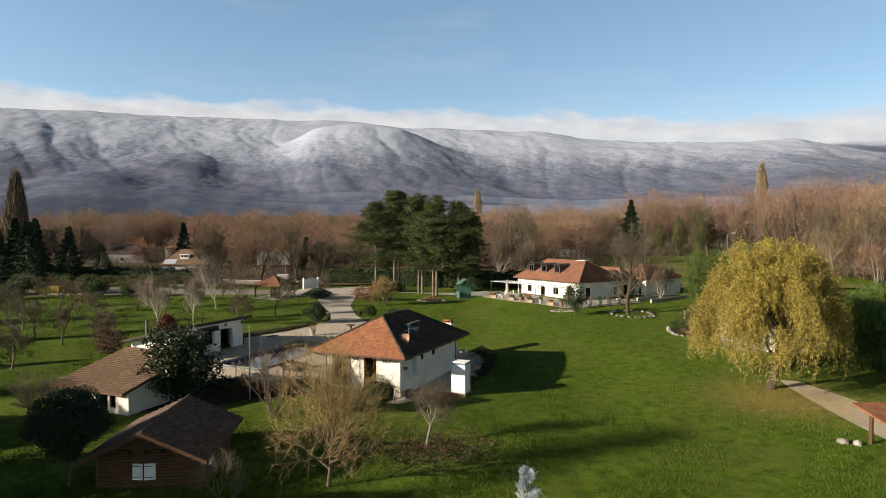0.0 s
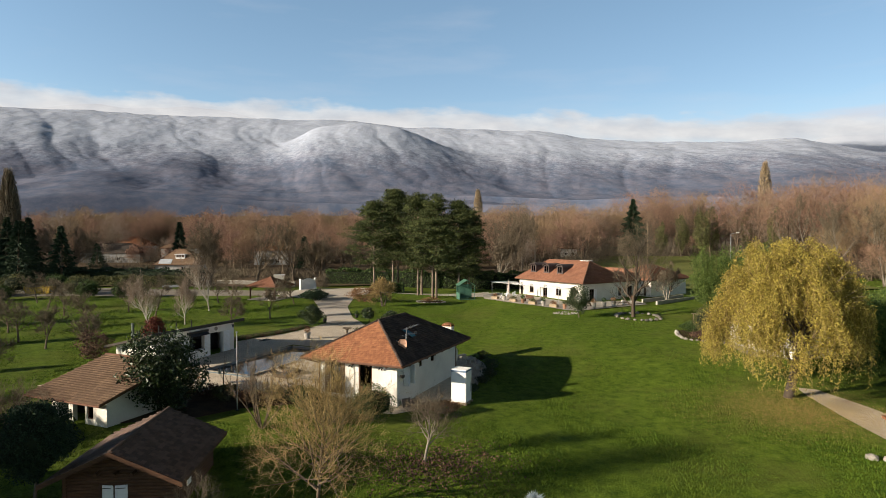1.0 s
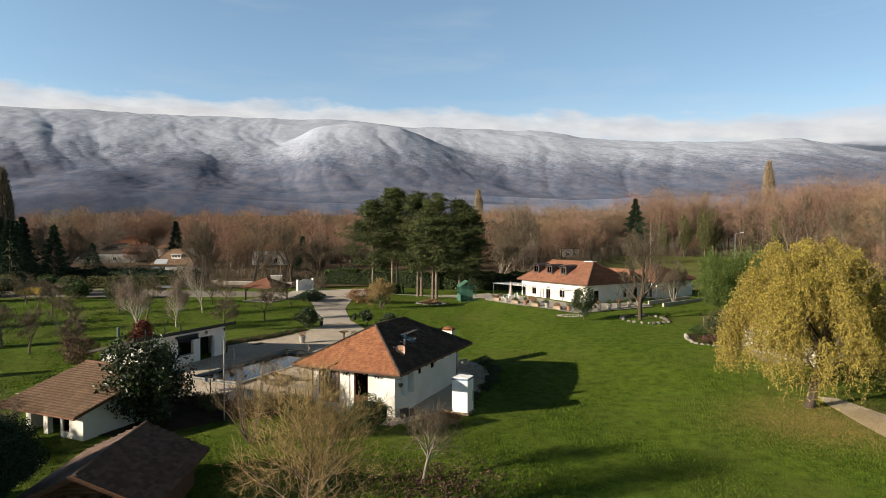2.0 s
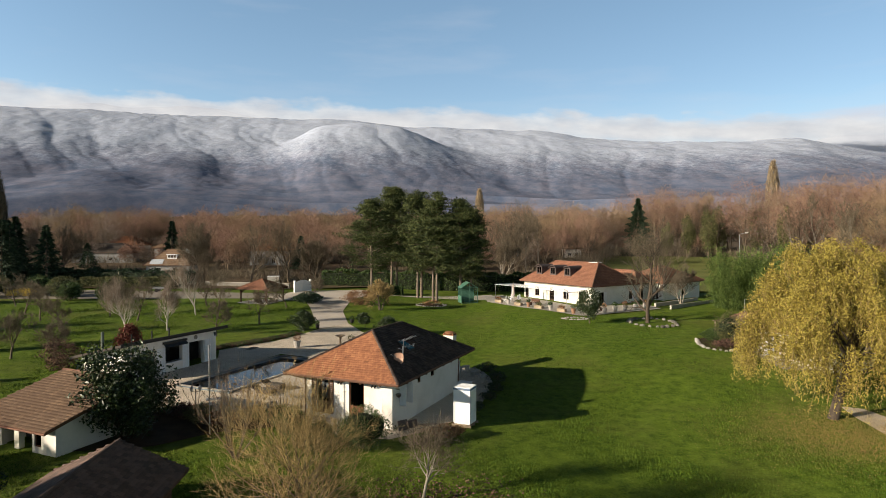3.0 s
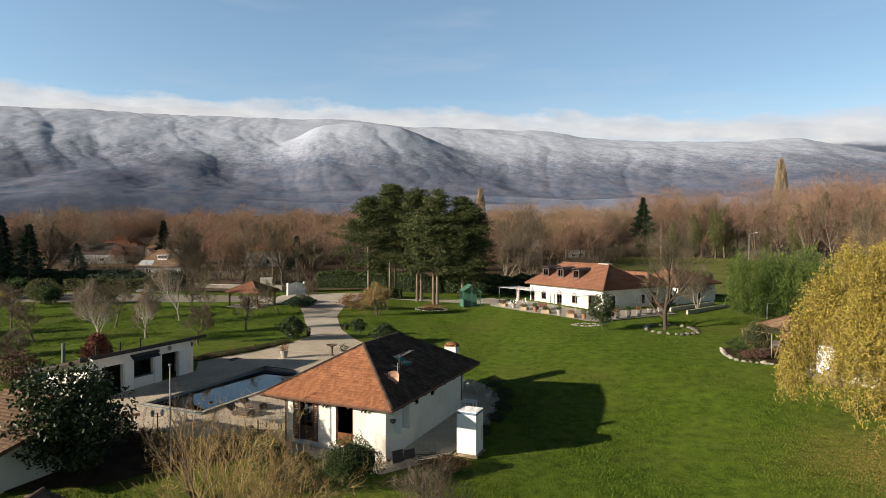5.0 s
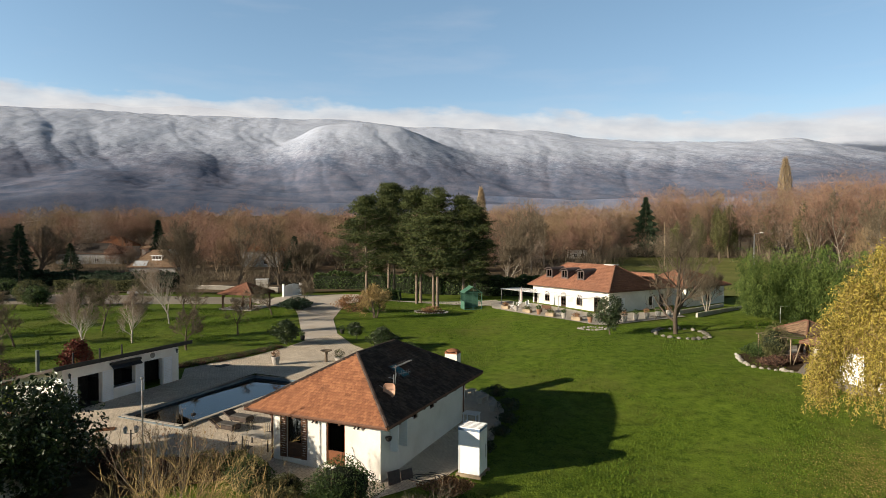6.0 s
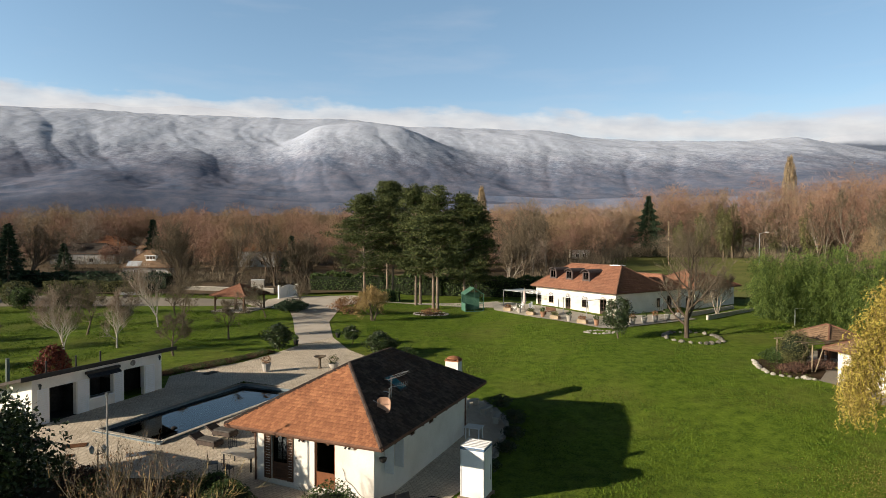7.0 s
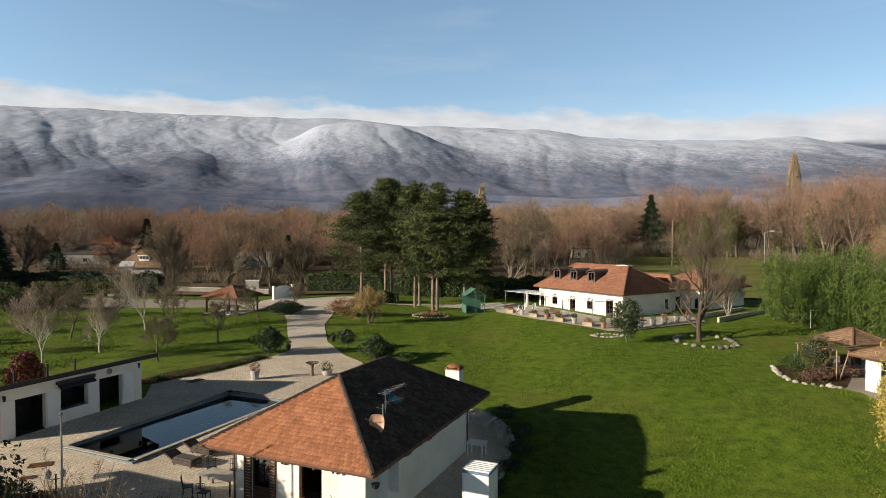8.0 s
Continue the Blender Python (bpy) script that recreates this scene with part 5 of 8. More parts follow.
M_DARKWOOD = surface("dark_window_wood", (0.035, 0.022, 0.016), (0.08, 0.05, 0.035), 3, 30, 0.6, 0.1, 0.005)
M_SLATE = surface("slate", (0.05, 0.04, 0.038), (0.11, 0.085, 0.08), 2, 20, 0.7, 0.2, 0.01)


def far_house(x, y, turn, lx, ly, wall_h, rise, wall_mat, roof_mat, label):
    z = float(lie(x, y))
    h = thing("neighbour_house", x, y, z, turn, label, "house")
    hip_roof(h, 0, lx, 0, ly, wall_h, wall_h + rise, roof_mat, tw=0.6, th=0.7, gutter=False)
    bm = []
    wall_with_openings(bm, "x", 0.5, 0.3, 0.5, lx - 0.5, -0.5, wall_h, [(lx * 0.25, lx * 0.25 + 1.2, 0.9, 2.1), (lx * 0.6, lx * 0.6 + 1.2, 0.9, 2.1)])
    wall_with_openings(bm, "x", ly - 0.8, 0.3, 0.5, lx - 0.5, -0.5, wall_h, [])
    wall_with_openings(bm, "y", 0.5, 0.3, 0.8, ly - 0.8, -0.5, wall_h, [])
    wall_with_openings(bm, "y", lx - 0.8, 0.3, 0.8, ly - 0.8, -0.5, wall_h, [])
    wall_parts(bm, wall_mat, h)
    for f in (0.25, 0.6):
        window_unit(h, "x", 0.5, lx * f, lx * f + 1.2, 0.9, 2.1, M_PAINT, (2, 1), -1)
    part("room_screen", boxes((0.8, lx - 0.8, 2.0, 2.1, 0, wall_h - 0.2)), M_ROOM_SHADE, h)
    return h


def glasshouse():
    z = float(lie(3.9, 103.0))
    h = thing("aviary", 2.75, 102.6, z, 12, "green metal aviary with pitched glazed roof", "aviary")
    w, d, e, r = 2.5, 2.2, 2.4, 3.3
    for x in (0, w / 2, w):
        for y in (0, d):
            part("post", boxes((x - 0.04, x + 0.04, y - 0.04, y + 0.04, 0, e if x != w / 2 else r)), M_GREENPAINT, h)
    for zz in (0.05, 1.1, e):
        part("rail", boxes((0, w, -0.045, 0.035, zz, zz + 0.07), (0, w, d - 0.035, d + 0.045, zz, zz + 0.07), (-0.045, 0.035, 0, d, zz, zz + 0.07), (w - 0.035, w + 0.045, 0, d, zz, zz + 0.07)), M_GREENPAINT, h)
    for s in (0, 1):
        bm = bmesh.new()
        xs = (-0.12, w / 2) if s == 0 else (w / 2, w + 0.12)
        zs = (e, r) if s == 0 else (r, e)
        vs = [bm.verts.new(p) for p in ((xs[0], -0.12, zs[0]), (xs[1], -0.12, zs[1]), (xs[1], d + 0.12, zs[1]), (xs[0], d + 0.12, zs[0]))]
        v2 = [bm.verts.new(v.co - Vector((0, 0, 0.05))) for v in vs]
        bm.faces.new(vs), bm.faces.new(v2[::-1])
        for k in range(4):
            bm.faces.new((v2[k], v2[(k + 1) % 4], vs[(k + 1) % 4], vs[k]))
        part("roof_panel", bm, M_GREENPAINT, h)
    for k in range(7):
        part("mesh_bar", boxes((0.15 + k * 0.34, 0.165 + k * 0.34, -0.01, 0.01, 0.1, e)), M_GREENPAINT, h)
    part("back_panel", boxes((0.04, w - 0.04, d - 0.02, d + 0.02, 0.1, e)), M_GREENPAINT, h)
    part("side_panel", boxes((-0.02, 0.02, 0.04, d - 0.04, 0.1, 1.1)), M_GREENPAINT, h)


build_pool()
guest_house()
barbecue()
white_cabin()
pool_house()
garage()
chalet()
main_house()
glasshouse()
gazebo(-27.9, 102.6, -18, 5.6, 5.6, 3.15, 4.55, M_TILE_RED, "timber gazebo with brown-red tiled pyramid roof on the lawn")
gazebo(31.98, 70.45, 12, 3.64, 4.01, 2.82, 3.75, M_TILE_B, "timber garden shelter with brown tiled roof on the patio")


def garden_pavilion():
    h = thing("garden_pavilion", 27.62, 64.03, 0.70, -66, "small white garden pavilion with brown tiled roof", "pavilion")
    hip_roof(h, 0, 8.5, 0, 6.5, 2.3, 3.8, M_TILE_B)
    bm = []
    wall_with_openings(bm, "x", 0.7, 0.3, 0.7, 7.9, -0.5, 2.3, [(1.6, 2.8, -0.1, 2.05), (4.4, 5.6, -0.1, 2.05)])
    for a in (0.7, 7.6):
        wall_with_openings(bm, "y", a, 0.3, 1.0, 5.5, -0.5, 2.3, [])
    wall_with_openings(bm, "x", 5.5, 0.3, 0.7, 7.9, -0.5, 2.3, [])
    wall_parts(bm, M_WHITE, h)
    for a in (1.6, 4.4):
        window_unit(h, "x", 0.7, a, a + 1.2, -0.1, 2.05, M_PAINT, (2, 4), -1, name="door")
    part("room_screen", boxes((1.0, 7.6, 2.4, 2.5, -0.2, 2.2)), M_ROOM_SHADE, h)


def carport():
    z = float(lie(24.4, 33.0))
    h = thing("carport", 23.9, 32.6, z, 35, "open wooden shelter with brown sloping roof", "shelter")
    r = bmesh.new()
    vs = [r.verts.new(p) for p in ((0, 0, 1.95), (4.5, -3.2, 1.95), (6.5, -0.4, 2.4), (2.0, 2.8, 2.4))]
    v2 = [r.verts.new(v.co - Vector((0, 0, 0.12))) for v in vs]
    r.faces.new(vs), r.faces.new(v2[::-1])
    for k in range(4):
        r.faces.new((v2[k], v2[(k + 1) % 4], vs[(k + 1) % 4], vs[k]))
    part("roof", r, M_TILE, h)
    for px, py, t in ((1.4, -0.1, 1.98), (5.0, -2.4, 1.98), (2.6, 2.0, 2.2)):
        part("post", boxes((px - 0.09, px + 0.09, py - 0.09, py + 0.09, -0.1, t)), M_WOOD, h)
    part("low_wall", boxes((1.3, 5.2, -0.5, -0.25, -0.2, 0.3)), M_PAINT, h)


garden_pavilion()
carport()
M_SOLAR = surface("solar_glass", (0.35, 0.38, 0.42), (0.5, 0.53, 0.57), 2, 20, 0.15, 0.0, spec=0.6)
lane_house = far_house(-69.8, 151, 0, 11, 8, 2.6, 3.6, M_WALL_SHADED, M_TILE_B, "white neighbouring house with dark reddish-brown roof beyond the hedge")


def on_slope(bm, x0, x1, y0, y1, lift, thick):
    box(bm, x0, x1, y0, y1, 0, thick)
    for v in bm.verts:
        v.co.z += 2.6 + 0.9 * v.co.y + lift
    return bm


part("solar_panel", on_slope(bmesh.new(), 1.4, 4.4, 0.15, 1.3, 0.10, 0.06), M_SOLAR, lane_house, "bright solar panels")
part("dormer", boxes((5.0, 7.2, 1.5, 3.6, 3.5, 5.0), (4.8, 7.4, 1.3, 3.9, 5.0, 5.12)), M_PAINT, lane_house, "white dormer with a flat roof")
part("dormer_window", boxes((5.15, 5.75, 1.47, 1.5, 4.3, 4.9), (5.85, 6.4, 1.47, 1.5, 4.3, 4.9), (6.5, 7.05, 1.47, 1.5, 4.3, 4.9)), M_DARKWOOD, lane_house)
far_house(-113, 194, 3, 19, 10, 3.4, 2.9, M_WALL_SHADED, M_FELT, "pale house with broad grey roof beyond the hedge")
far_house(-116, 217, -4, 13, 9, 4.8, 3.2, M_WALL_SHADED, M_TILE, "house with bright orange tiled roof among trees")
far_house(-86, 190, 6, 12, 9, 5.0, 3.0, M_WALL_SHADED, M_TILE_B, "white house with reddish roof behind bare trees")
far_house(-56, 184, 0, 11, 8, 4.6, 2.8, M_WALL_SHADED, M_TILE, "low house with long orange roof behind bare trees")
far_house(43, 230, 0, 7, 6, 3.6, 0.9, M_STONE, M_TILE_B, "pale stone building half hidden in the woods")


def lattice_noise(x, y, seed):
    """Smooth noise over arrays, about -1 to 1."""
    xi, yi = np.floor(x).astype(np.int64), np.floor(y).astype(np.int64)
    fx, fy = x - xi, y - yi
    fx, fy = fx * fx * (3 - 2 * fx), fy * fy * (3 - 2 * fy)

    def value(i, j):
        h = (i * 374761393 + j * 668265263 + seed * 974711) & 0x7FFFFFFF
        h = ((h ^ (h >> 13)) * 1274126177) & 0x7FFFFFFF
        return ((h ^ (h >> 16)) & 0xFFFF) / 32767.5 - 1
    a, b, c, d = value(xi, yi), value(xi + 1, yi), value(xi, yi + 1), value(xi + 1, yi + 1)
    return (a * (1 - fx) + b * fx) * (1 - fy) + (c * (1 - fx) + d * fx) * fy


def layered_noise(x, y, seed, octaves=5, keep=0.5):
    return sum(keep ** k * lattice_noise(x * 2 ** k, y * 2 ** k, seed + k) for k in range(octaves))


# each hill of the range: how far its crest lies, how deep its front slope is, and the crest's bearing and height in degrees
HILLS = ((2750, 700, (-50, -36, -33.4, -30.5, -28.1, -25.6, -22.0, -17.5, -13), (2.0, 3.0, 4.4, 5.2, 5.2, 4.6, 4.1, 3.0, 1.5)),
         (3150, 800, (-34, -32.2, -30, -26.8, -24.5, -22.5, -20.6, -19.0, -17.0, -14), (2.6, 4.7, 5.6, 6.4, 6.9, 7.1, 6.6, 5.4, 4.0, 2.2)),
         (3350, 1000, (-20.2, -17.8, -14.5, -11.6, -7.5, -4.4, -2.0, 0.3, 3.4, 6.0, 8.6, 11.5), (4.6, 6.4, 7.9, 9.9, 10.2, 9.9, 9.1, 8.2, 6.5, 4.9, 3.5, 2.0)),
         (4000, 1500, (-60, -42, -33, -23, -14, -9, -5, 0, 6), (8.4, 9.2, 9.8, 10.0, 10.3, 10.3, 9.9, 9.3, 8.0)),
         (4550, 700, (-36, -32, -29.5, -26.5, -22.5, -19.0, -16.0, -13), (9.0, 10.0, 10.5, 10.3, 10.9, 10.6, 10.2, 9.3)),
         (4050, 1550, (-6, -1.3, 4, 9.1, 14.1, 18.5, 25, 29.0, 30.5, 32.5, 35.6, 44, 60), (9.2, 9.8, 9.6, 9.3, 8.6, 8.2, 7.8, 7.8, 7.6, 6.9, 6.2, 5.2, 4.5)),
         (4600, 500, (29, 31.7, 33.2, 35.6, 40, 46), (7.2, 7.6, 7.7, 7.4, 6.8, 5.6)),
         (3000, 500, (8, 12, 18, 24, 30, 36, 44), (2.6, 3.3, 3.7, 4.2, 4.5, 4.2, 3.5)))


def mountains():
    """The snow-dusted range: hills one behind the other, with spurs and gullies running down to the plain."""
    nx, ny = 760, 230
    az = np.linspace(-60, 60, nx)[None].repeat(ny, 0)
    dist = np.linspace(2150, 4850, ny)[:, None].repeat(nx, 1)
    X, Y = dist * np.sin(np.radians(az)), dist * np.cos(np.radians(az))
    foot = 15 + dist * math.tan(radians(1.25))
    total = np.exp(foot / 22)
    bend = 2.2 * layered_noise(az / 9, dist / 700, 3, 3)
    for k, (far, deep, at, high) in enumerate(HILLS):
        line = np.interp(np.linspace(-66, 66, 881), at, high, left=0.5, right=0.5)
        bell = np.exp(-(np.linspace(-2.1, 2.1, 29) / 1.3) ** 2)
        line = np.convolve(np.pad(line, 14, mode="edge"), bell / bell.sum(), mode="valid")          # rounded tops
        crest = 12 + far * np.tan(np.radians(np.interp(az, np.linspace(-66, 66, 881), line)))
        u = (dist - far + deep) / deep
        front = np.clip(u, 0, 1)
        shape = np.where(u <= 1, 0.72 * front + 0.28 * front * front * (3 - 2 * front), np.clip(1 - ((u - 1) * 1.3) ** 2, 0, 1))
        amp = np.sin(np.pi * np.clip(u, 0, 1)) ** 0.7
        spur = np.abs(lattice_noise((az + bend + 4 * u) / 3.4, dist / 1500, 20 + k))
        gully = np.abs(lattice_noise((az + bend + 2 * u) / 1.25, dist / 900, 40 + k))
        low = 15 + far * 0.03
        z = low + (crest - low) * shape - amp * (crest - low) * (0.013 * (1 - spur) ** 2 + 0.006 * (1 - gully) ** 2)
        total += np.where(u > 0, np.exp(np.minimum(z, 1200) / 22), 0)          # hills flow into one another
    Z = 22 * np.log(total) - 6
    Z = Z + 7 * layered_noise(X / 220, Y / 260, 70, 5, 0.55) * np.clip((dist - 2250) / 300, 0, 1)
    Z -= 160 * np.clip(2300 - dist, 0, 150) / 150
    i = (np.arange(ny - 1)[:, None] * nx + np.arange(nx - 1)[None]).ravel()
    T = np.concatenate((np.stack((i, i + 1, i + nx + 1), 1), np.stack((i, i + nx + 1, i + nx), 1)))
    ob = new("mountain_range", tri_mesh("mountain_range", np.stack((X, Y, Z), -1).reshape(-1, 3), T))
    for p in ob.data.polygons:
        p.use_smooth = True
    m = bpy.data.materials.new("mountain")
    m.use_nodes = True
    nt = m.node_tree
    bsdf = nt.nodes["Principled BSDF"]
    geo, sep = nt.nodes.new("ShaderNodeNewGeometry"), nt.nodes.new("ShaderNodeSeparateXYZ")
    nt.links.new(geo.outputs["Position"], sep.inputs[0])
    along = nt.nodes.new("ShaderNodeMapping")          # gullies run down the slope
    along.inputs["Scale"].default_value = (1.0, 0.7, 1.7)
    nt.links.new(geo.outputs["Position"], along.inputs[0])

    def ntex(s, d=6, r=0.6):
        n = nt.nodes.new("ShaderNodeTexNoise")
        n.inputs["Scale"].default_value, n.inputs["Detail"].default_value, n.inputs["Roughness"].default_value = s, d, r
        nt.links.new(along.outputs[0], n.inputs["Vector"])
        return n.outputs["Fac"]
    h = node(nt, "ShaderNodeMath", operation="MULTIPLY_ADD")
    nt.links.new(sep.outputs["Z"], h.inputs[0]); h.inputs[1].default_value = 1 / 700; h.inputs[2].default_value = -0.35
    s1 = node(nt, "ShaderNodeMath", operation="MULTIPLY_ADD")
    nt.links.new(ntex(0.005, 7, 0.68), s1.inputs[0]); s1.inputs[1].default_value = 0.36
    nt.links.new(h.outputs[0], s1.inputs[2])
    speck = node(nt, "ShaderNodeMath", operation="MULTIPLY_ADD")
    nt.links.new(ntex(0.045, 6, 0.82), speck.inputs[0]); speck.inputs[1].default_value = 0.62
    nt.links.new(s1.outputs[0], speck.inputs[2])
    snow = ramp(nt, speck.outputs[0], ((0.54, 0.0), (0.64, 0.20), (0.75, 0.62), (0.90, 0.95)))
    # distance haze is painted in: woods and snow are tinted blue-grey
    wood = ramp(nt, ntex(0.012, 6, 0.7), ((0.36, MOUNT_HAZE_DARK), (0.66, MOUNT_HAZE_LIGHT)))
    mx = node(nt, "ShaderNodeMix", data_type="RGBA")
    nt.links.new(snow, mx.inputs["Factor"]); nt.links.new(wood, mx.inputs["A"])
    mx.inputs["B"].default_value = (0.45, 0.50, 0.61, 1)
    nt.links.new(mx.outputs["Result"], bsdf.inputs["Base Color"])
    bsdf.inputs["Roughness"].default_value = 1.0
    bsdf.inputs["Specular IOR Level"].default_value = 0.0
    bp = nt.nodes.new("ShaderNodeBump")
    bp.inputs["Strength"].default_value, bp.inputs["Distance"].default_value = 0.3, 9
    nt.links.new(ntex(0.03, 6, 0.75), bp.inputs["Height"]); nt.links.new(bp.outputs[0], bsdf.inputs["Normal"])
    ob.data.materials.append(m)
    tagged(ob, "long wooded mountain range dusted with snow under cloud", "mountains", kind="structure")


# wood colours with the blue of hazy air mixed in
MOUNT_HAZE_DARK, MOUNT_HAZE_LIGHT = (0.10, 0.13, 0.20), (0.195, 0.20, 0.26)
mountains()


def cloud_bank():
    """The bank of cloud that hangs along the crest: a far curved veil, thin and torn at its edges."""
    nx, ny, dist = 160, 14, 4250
    crest_at = (-62, -36, -26, -17, -10, -1, 6, 13, 20, 29, 36, 62)
    base = (8.0, 8.6, 8.9, 9.0, 9.0, 8.9, 8.5, 8.1, 7.5, 6.9, 6.3, 5.3)
    verts, uvs = [], []
    for j in range(ny):
        for i in range(nx):
            a = -62 + 124 * i / (nx - 1)
            e = float(np.interp(a, crest_at, base)) + 4.2 * j / (ny - 1)
            verts.append((dist * math.sin(radians(a)), dist * math.cos(radians(a)), 12 + dist * math.tan(radians(e))))
            uvs.append((a / 10, j / (ny - 1)))
    faces = [(j * nx + i, j * nx + i + 1, (j + 1) * nx + i + 1, (j + 1) * nx + i) for j in range(ny - 1) for i in range(nx - 1)]
    me = bpy.data.meshes.new("cloud_bank")
    me.from_pydata(verts, [], faces)
    layer = me.uv_layers.new(name="UVMap")
    for lo in me.loops:
        layer.data[lo.index].uv = uvs[lo.vertex_index]
    ob = new("cloud_bank", me)
    m = bpy.data.materials.new("cloud")
    m.use_nodes = True
    nt = m.node_tree
    nt.nodes.clear()
    out, tr, em, mx, co, mp, sep = (nt.nodes.new(k) for k in ("ShaderNodeOutputMaterial", "ShaderNodeBsdfTransparent", "ShaderNodeEmission", "ShaderNodeMixShader", "ShaderNodeTexCoord", "ShaderNodeMapping", "ShaderNodeSeparateXYZ"))
    nt.links.new(co.outputs["UV"], mp.inputs[0])
    nt.links.new(co.outputs["UV"], sep.inputs[0])
    mp.inputs["Scale"].default_value = (1.3, 1.5, 1.0)

    def ntex(s, d, r):
        n = nt.nodes.new("ShaderNodeTexNoise")
        n.inputs["Scale"].default_value, n.inputs["Detail"].default_value, n.inputs["Roughness"].default_value = s, d, r
        nt.links.new(mp.outputs[0], n.inputs["Vector"])
        return n.outputs["Fac"]
    body = ramp(nt, sep.outputs["Y"], ((0.0, 0.3), (0.16, 0.3), (0.32, 0.30), (0.46, 0.16), (0.75, -0.16), (1.0, -0.6)))
    lift = node(nt, "ShaderNodeMath", operation="ADD")
    # ramps clamp at zero, so the falling part is taken from a second one
    fall = ramp(nt, sep.outputs["Y"], ((0.0, 0.6), (0.10, 0.22), (0.24, 0.0), (0.45, 0.03), (0.78, 0.30), (1.0, 0.6)))
    less = node(nt, "ShaderNodeMath", operation="SUBTRACT")
    nt.links.new(ntex(1.5, 7, 0.55), lift.inputs[0]); nt.links.new(body, lift.inputs[1])
    nt.links.new(lift.outputs[0], less.inputs[0]); nt.links.new(fall, less.inputs[1])
    alpha = ramp(nt, less.outputs[0], ((0.36, 0.0), (0.58, 0.75), (0.8, 0.95)))
    # the veil glows by itself: its sunlit brightness is emission
    tone = ramp(nt, ntex(2.0, 6, 0.55), ((0.3, (0.385, 0.39, 0.41)), (0.7, (0.53, 0.52, 0.51))))
    nt.links.new(tone, em.inputs[0])
    nt.links.new(alpha, mx.inputs[0]); nt.links.new(tr.outputs[0], mx.inputs[1]); nt.links.new(em.outputs[0], mx.inputs[2])
    nt.links.new(mx.outputs[0], out.inputs[0])
    me.materials.append(m)
    tagged(ob, "pale cloud bank hanging along the mountain crest", "cloud", kind="structure")


cloud_bank()


# ---- trees and shrubs ----
def bare_tree(name, x, y, height, r0, label, bark, twig, seed, group="", category="tree", levels=3, limbs=7, child=5, spread=48, lift=0.25, start=0.25,
              shrink=0.55, stems=1, stem_tilt=12, per=10, twig_len=0.5, twig_w=0.012, open_=0.6, up=0.3, trunk_sides=6, sink=0.05, wander=0.14):
    rng = np.random.default_rng(seed)
    t = thing(name, x, y, float(lie(x, y)) - sink, 0, label, category, group)
    segs, tips = grow(rng, (0, 0, 0), height, r0, levels, limbs, spread, lift, start, shrink, wander, stems, stem_tilt, child)
    thick = segs[:, 6] > r0 * (0.05 if bark is M_BARK_PALE else 0.16)
    part("trunk", tri_mesh("trunk", *tubes(segs[thick], trunk_sides)), bark, t)
    part("crown", tri_mesh("crown", *joined(tubes(segs[~thick], 3), twig_cloud(rng, tips, per, twig_len, twig_w, open_, up))), twig, t)
    return t


def scatter_in(rng, n, cx, cy, cz, rx, ry, rz, shell=0.55):
    """Points in an uneven ellipsoid, more of them near its skin."""
    d = rng.normal(size=(n, 3)); d /= np.linalg.norm(d, axis=1, keepdims=True)
    lump = 1 + 0.10 * np.sin(d[:, 0] * 5 + rx) + 0.10 * np.sin(d[:, 1] * 6 + 2 * ry) + 0.08 * np.sin(d[:, 2] * 7 + cz)
    r = (shell + (1 - shell) * rng.uniform(0, 1, n) ** 0.6) * lump
    return np.array((cx, cy, cz)) + d * r[:, None] * np.array((rx, ry, rz))


def leafy_shrub(name, x, y, rx, ry, h, label, leaf, n, size, seed, category="shrub", group="", trunk=0.0, ratio=0.5, clumps=9, core=0.0, ragged=0.68):
    """A shrub of many leaves on branches, in uneven clumps; trunk: the bare stem's height."""
    rng = np.random.default_rng(seed)
    t = thing(name, x, y, float(lie(x, y)) - 0.03, 0, label, category, group)
    segs, tips = grow(rng, (0, 0, 0), h * 0.85, max(0.03, 0.02 * h), 2, 7, 45, 0.2, 0.1 if not trunk else min(0.8, trunk / h), 0.5, 0.15, 1 if trunk else 4, 22, 5)
    part("stem", tri_mesh("stem", *tubes(segs, 4)), M_BARK, t)
    cz = trunk + (h - trunk) / 2
    # solid near-black lump: paints the shade deep between the leaves
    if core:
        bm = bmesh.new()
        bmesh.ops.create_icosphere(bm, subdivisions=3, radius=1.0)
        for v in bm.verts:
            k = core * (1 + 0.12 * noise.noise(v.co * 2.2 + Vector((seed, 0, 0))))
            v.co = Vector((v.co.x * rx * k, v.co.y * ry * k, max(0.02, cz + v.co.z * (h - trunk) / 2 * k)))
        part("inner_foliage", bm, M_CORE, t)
    pts = [scatter_in(rng, n // 2, 0, 0, cz, rx * 0.9, ry * 0.9, (h - trunk) / 2 * 0.93, max(0.5, core))]
    for k in range(clumps):
        c = scatter_in(rng, 1, 0, 0, cz, rx * ragged, ry * ragged, (h - trunk) / 2 * (ragged + 0.02), 0.9)[0]
        q = rng.uniform(0.28, 0.42)
        pts.append(scatter_in(rng, n // 2 // clumps, *c, rx * q, ry * q, (h - trunk) * 0.5 * q * 1.1, 0.4))
    p = np.concatenate(pts)
    p = p[p[:, 2] > 0.03]
    part("foliage", tri_mesh("foliage", *leaf_cards(rng, p, size, ratio)), leaf, t)
    return t


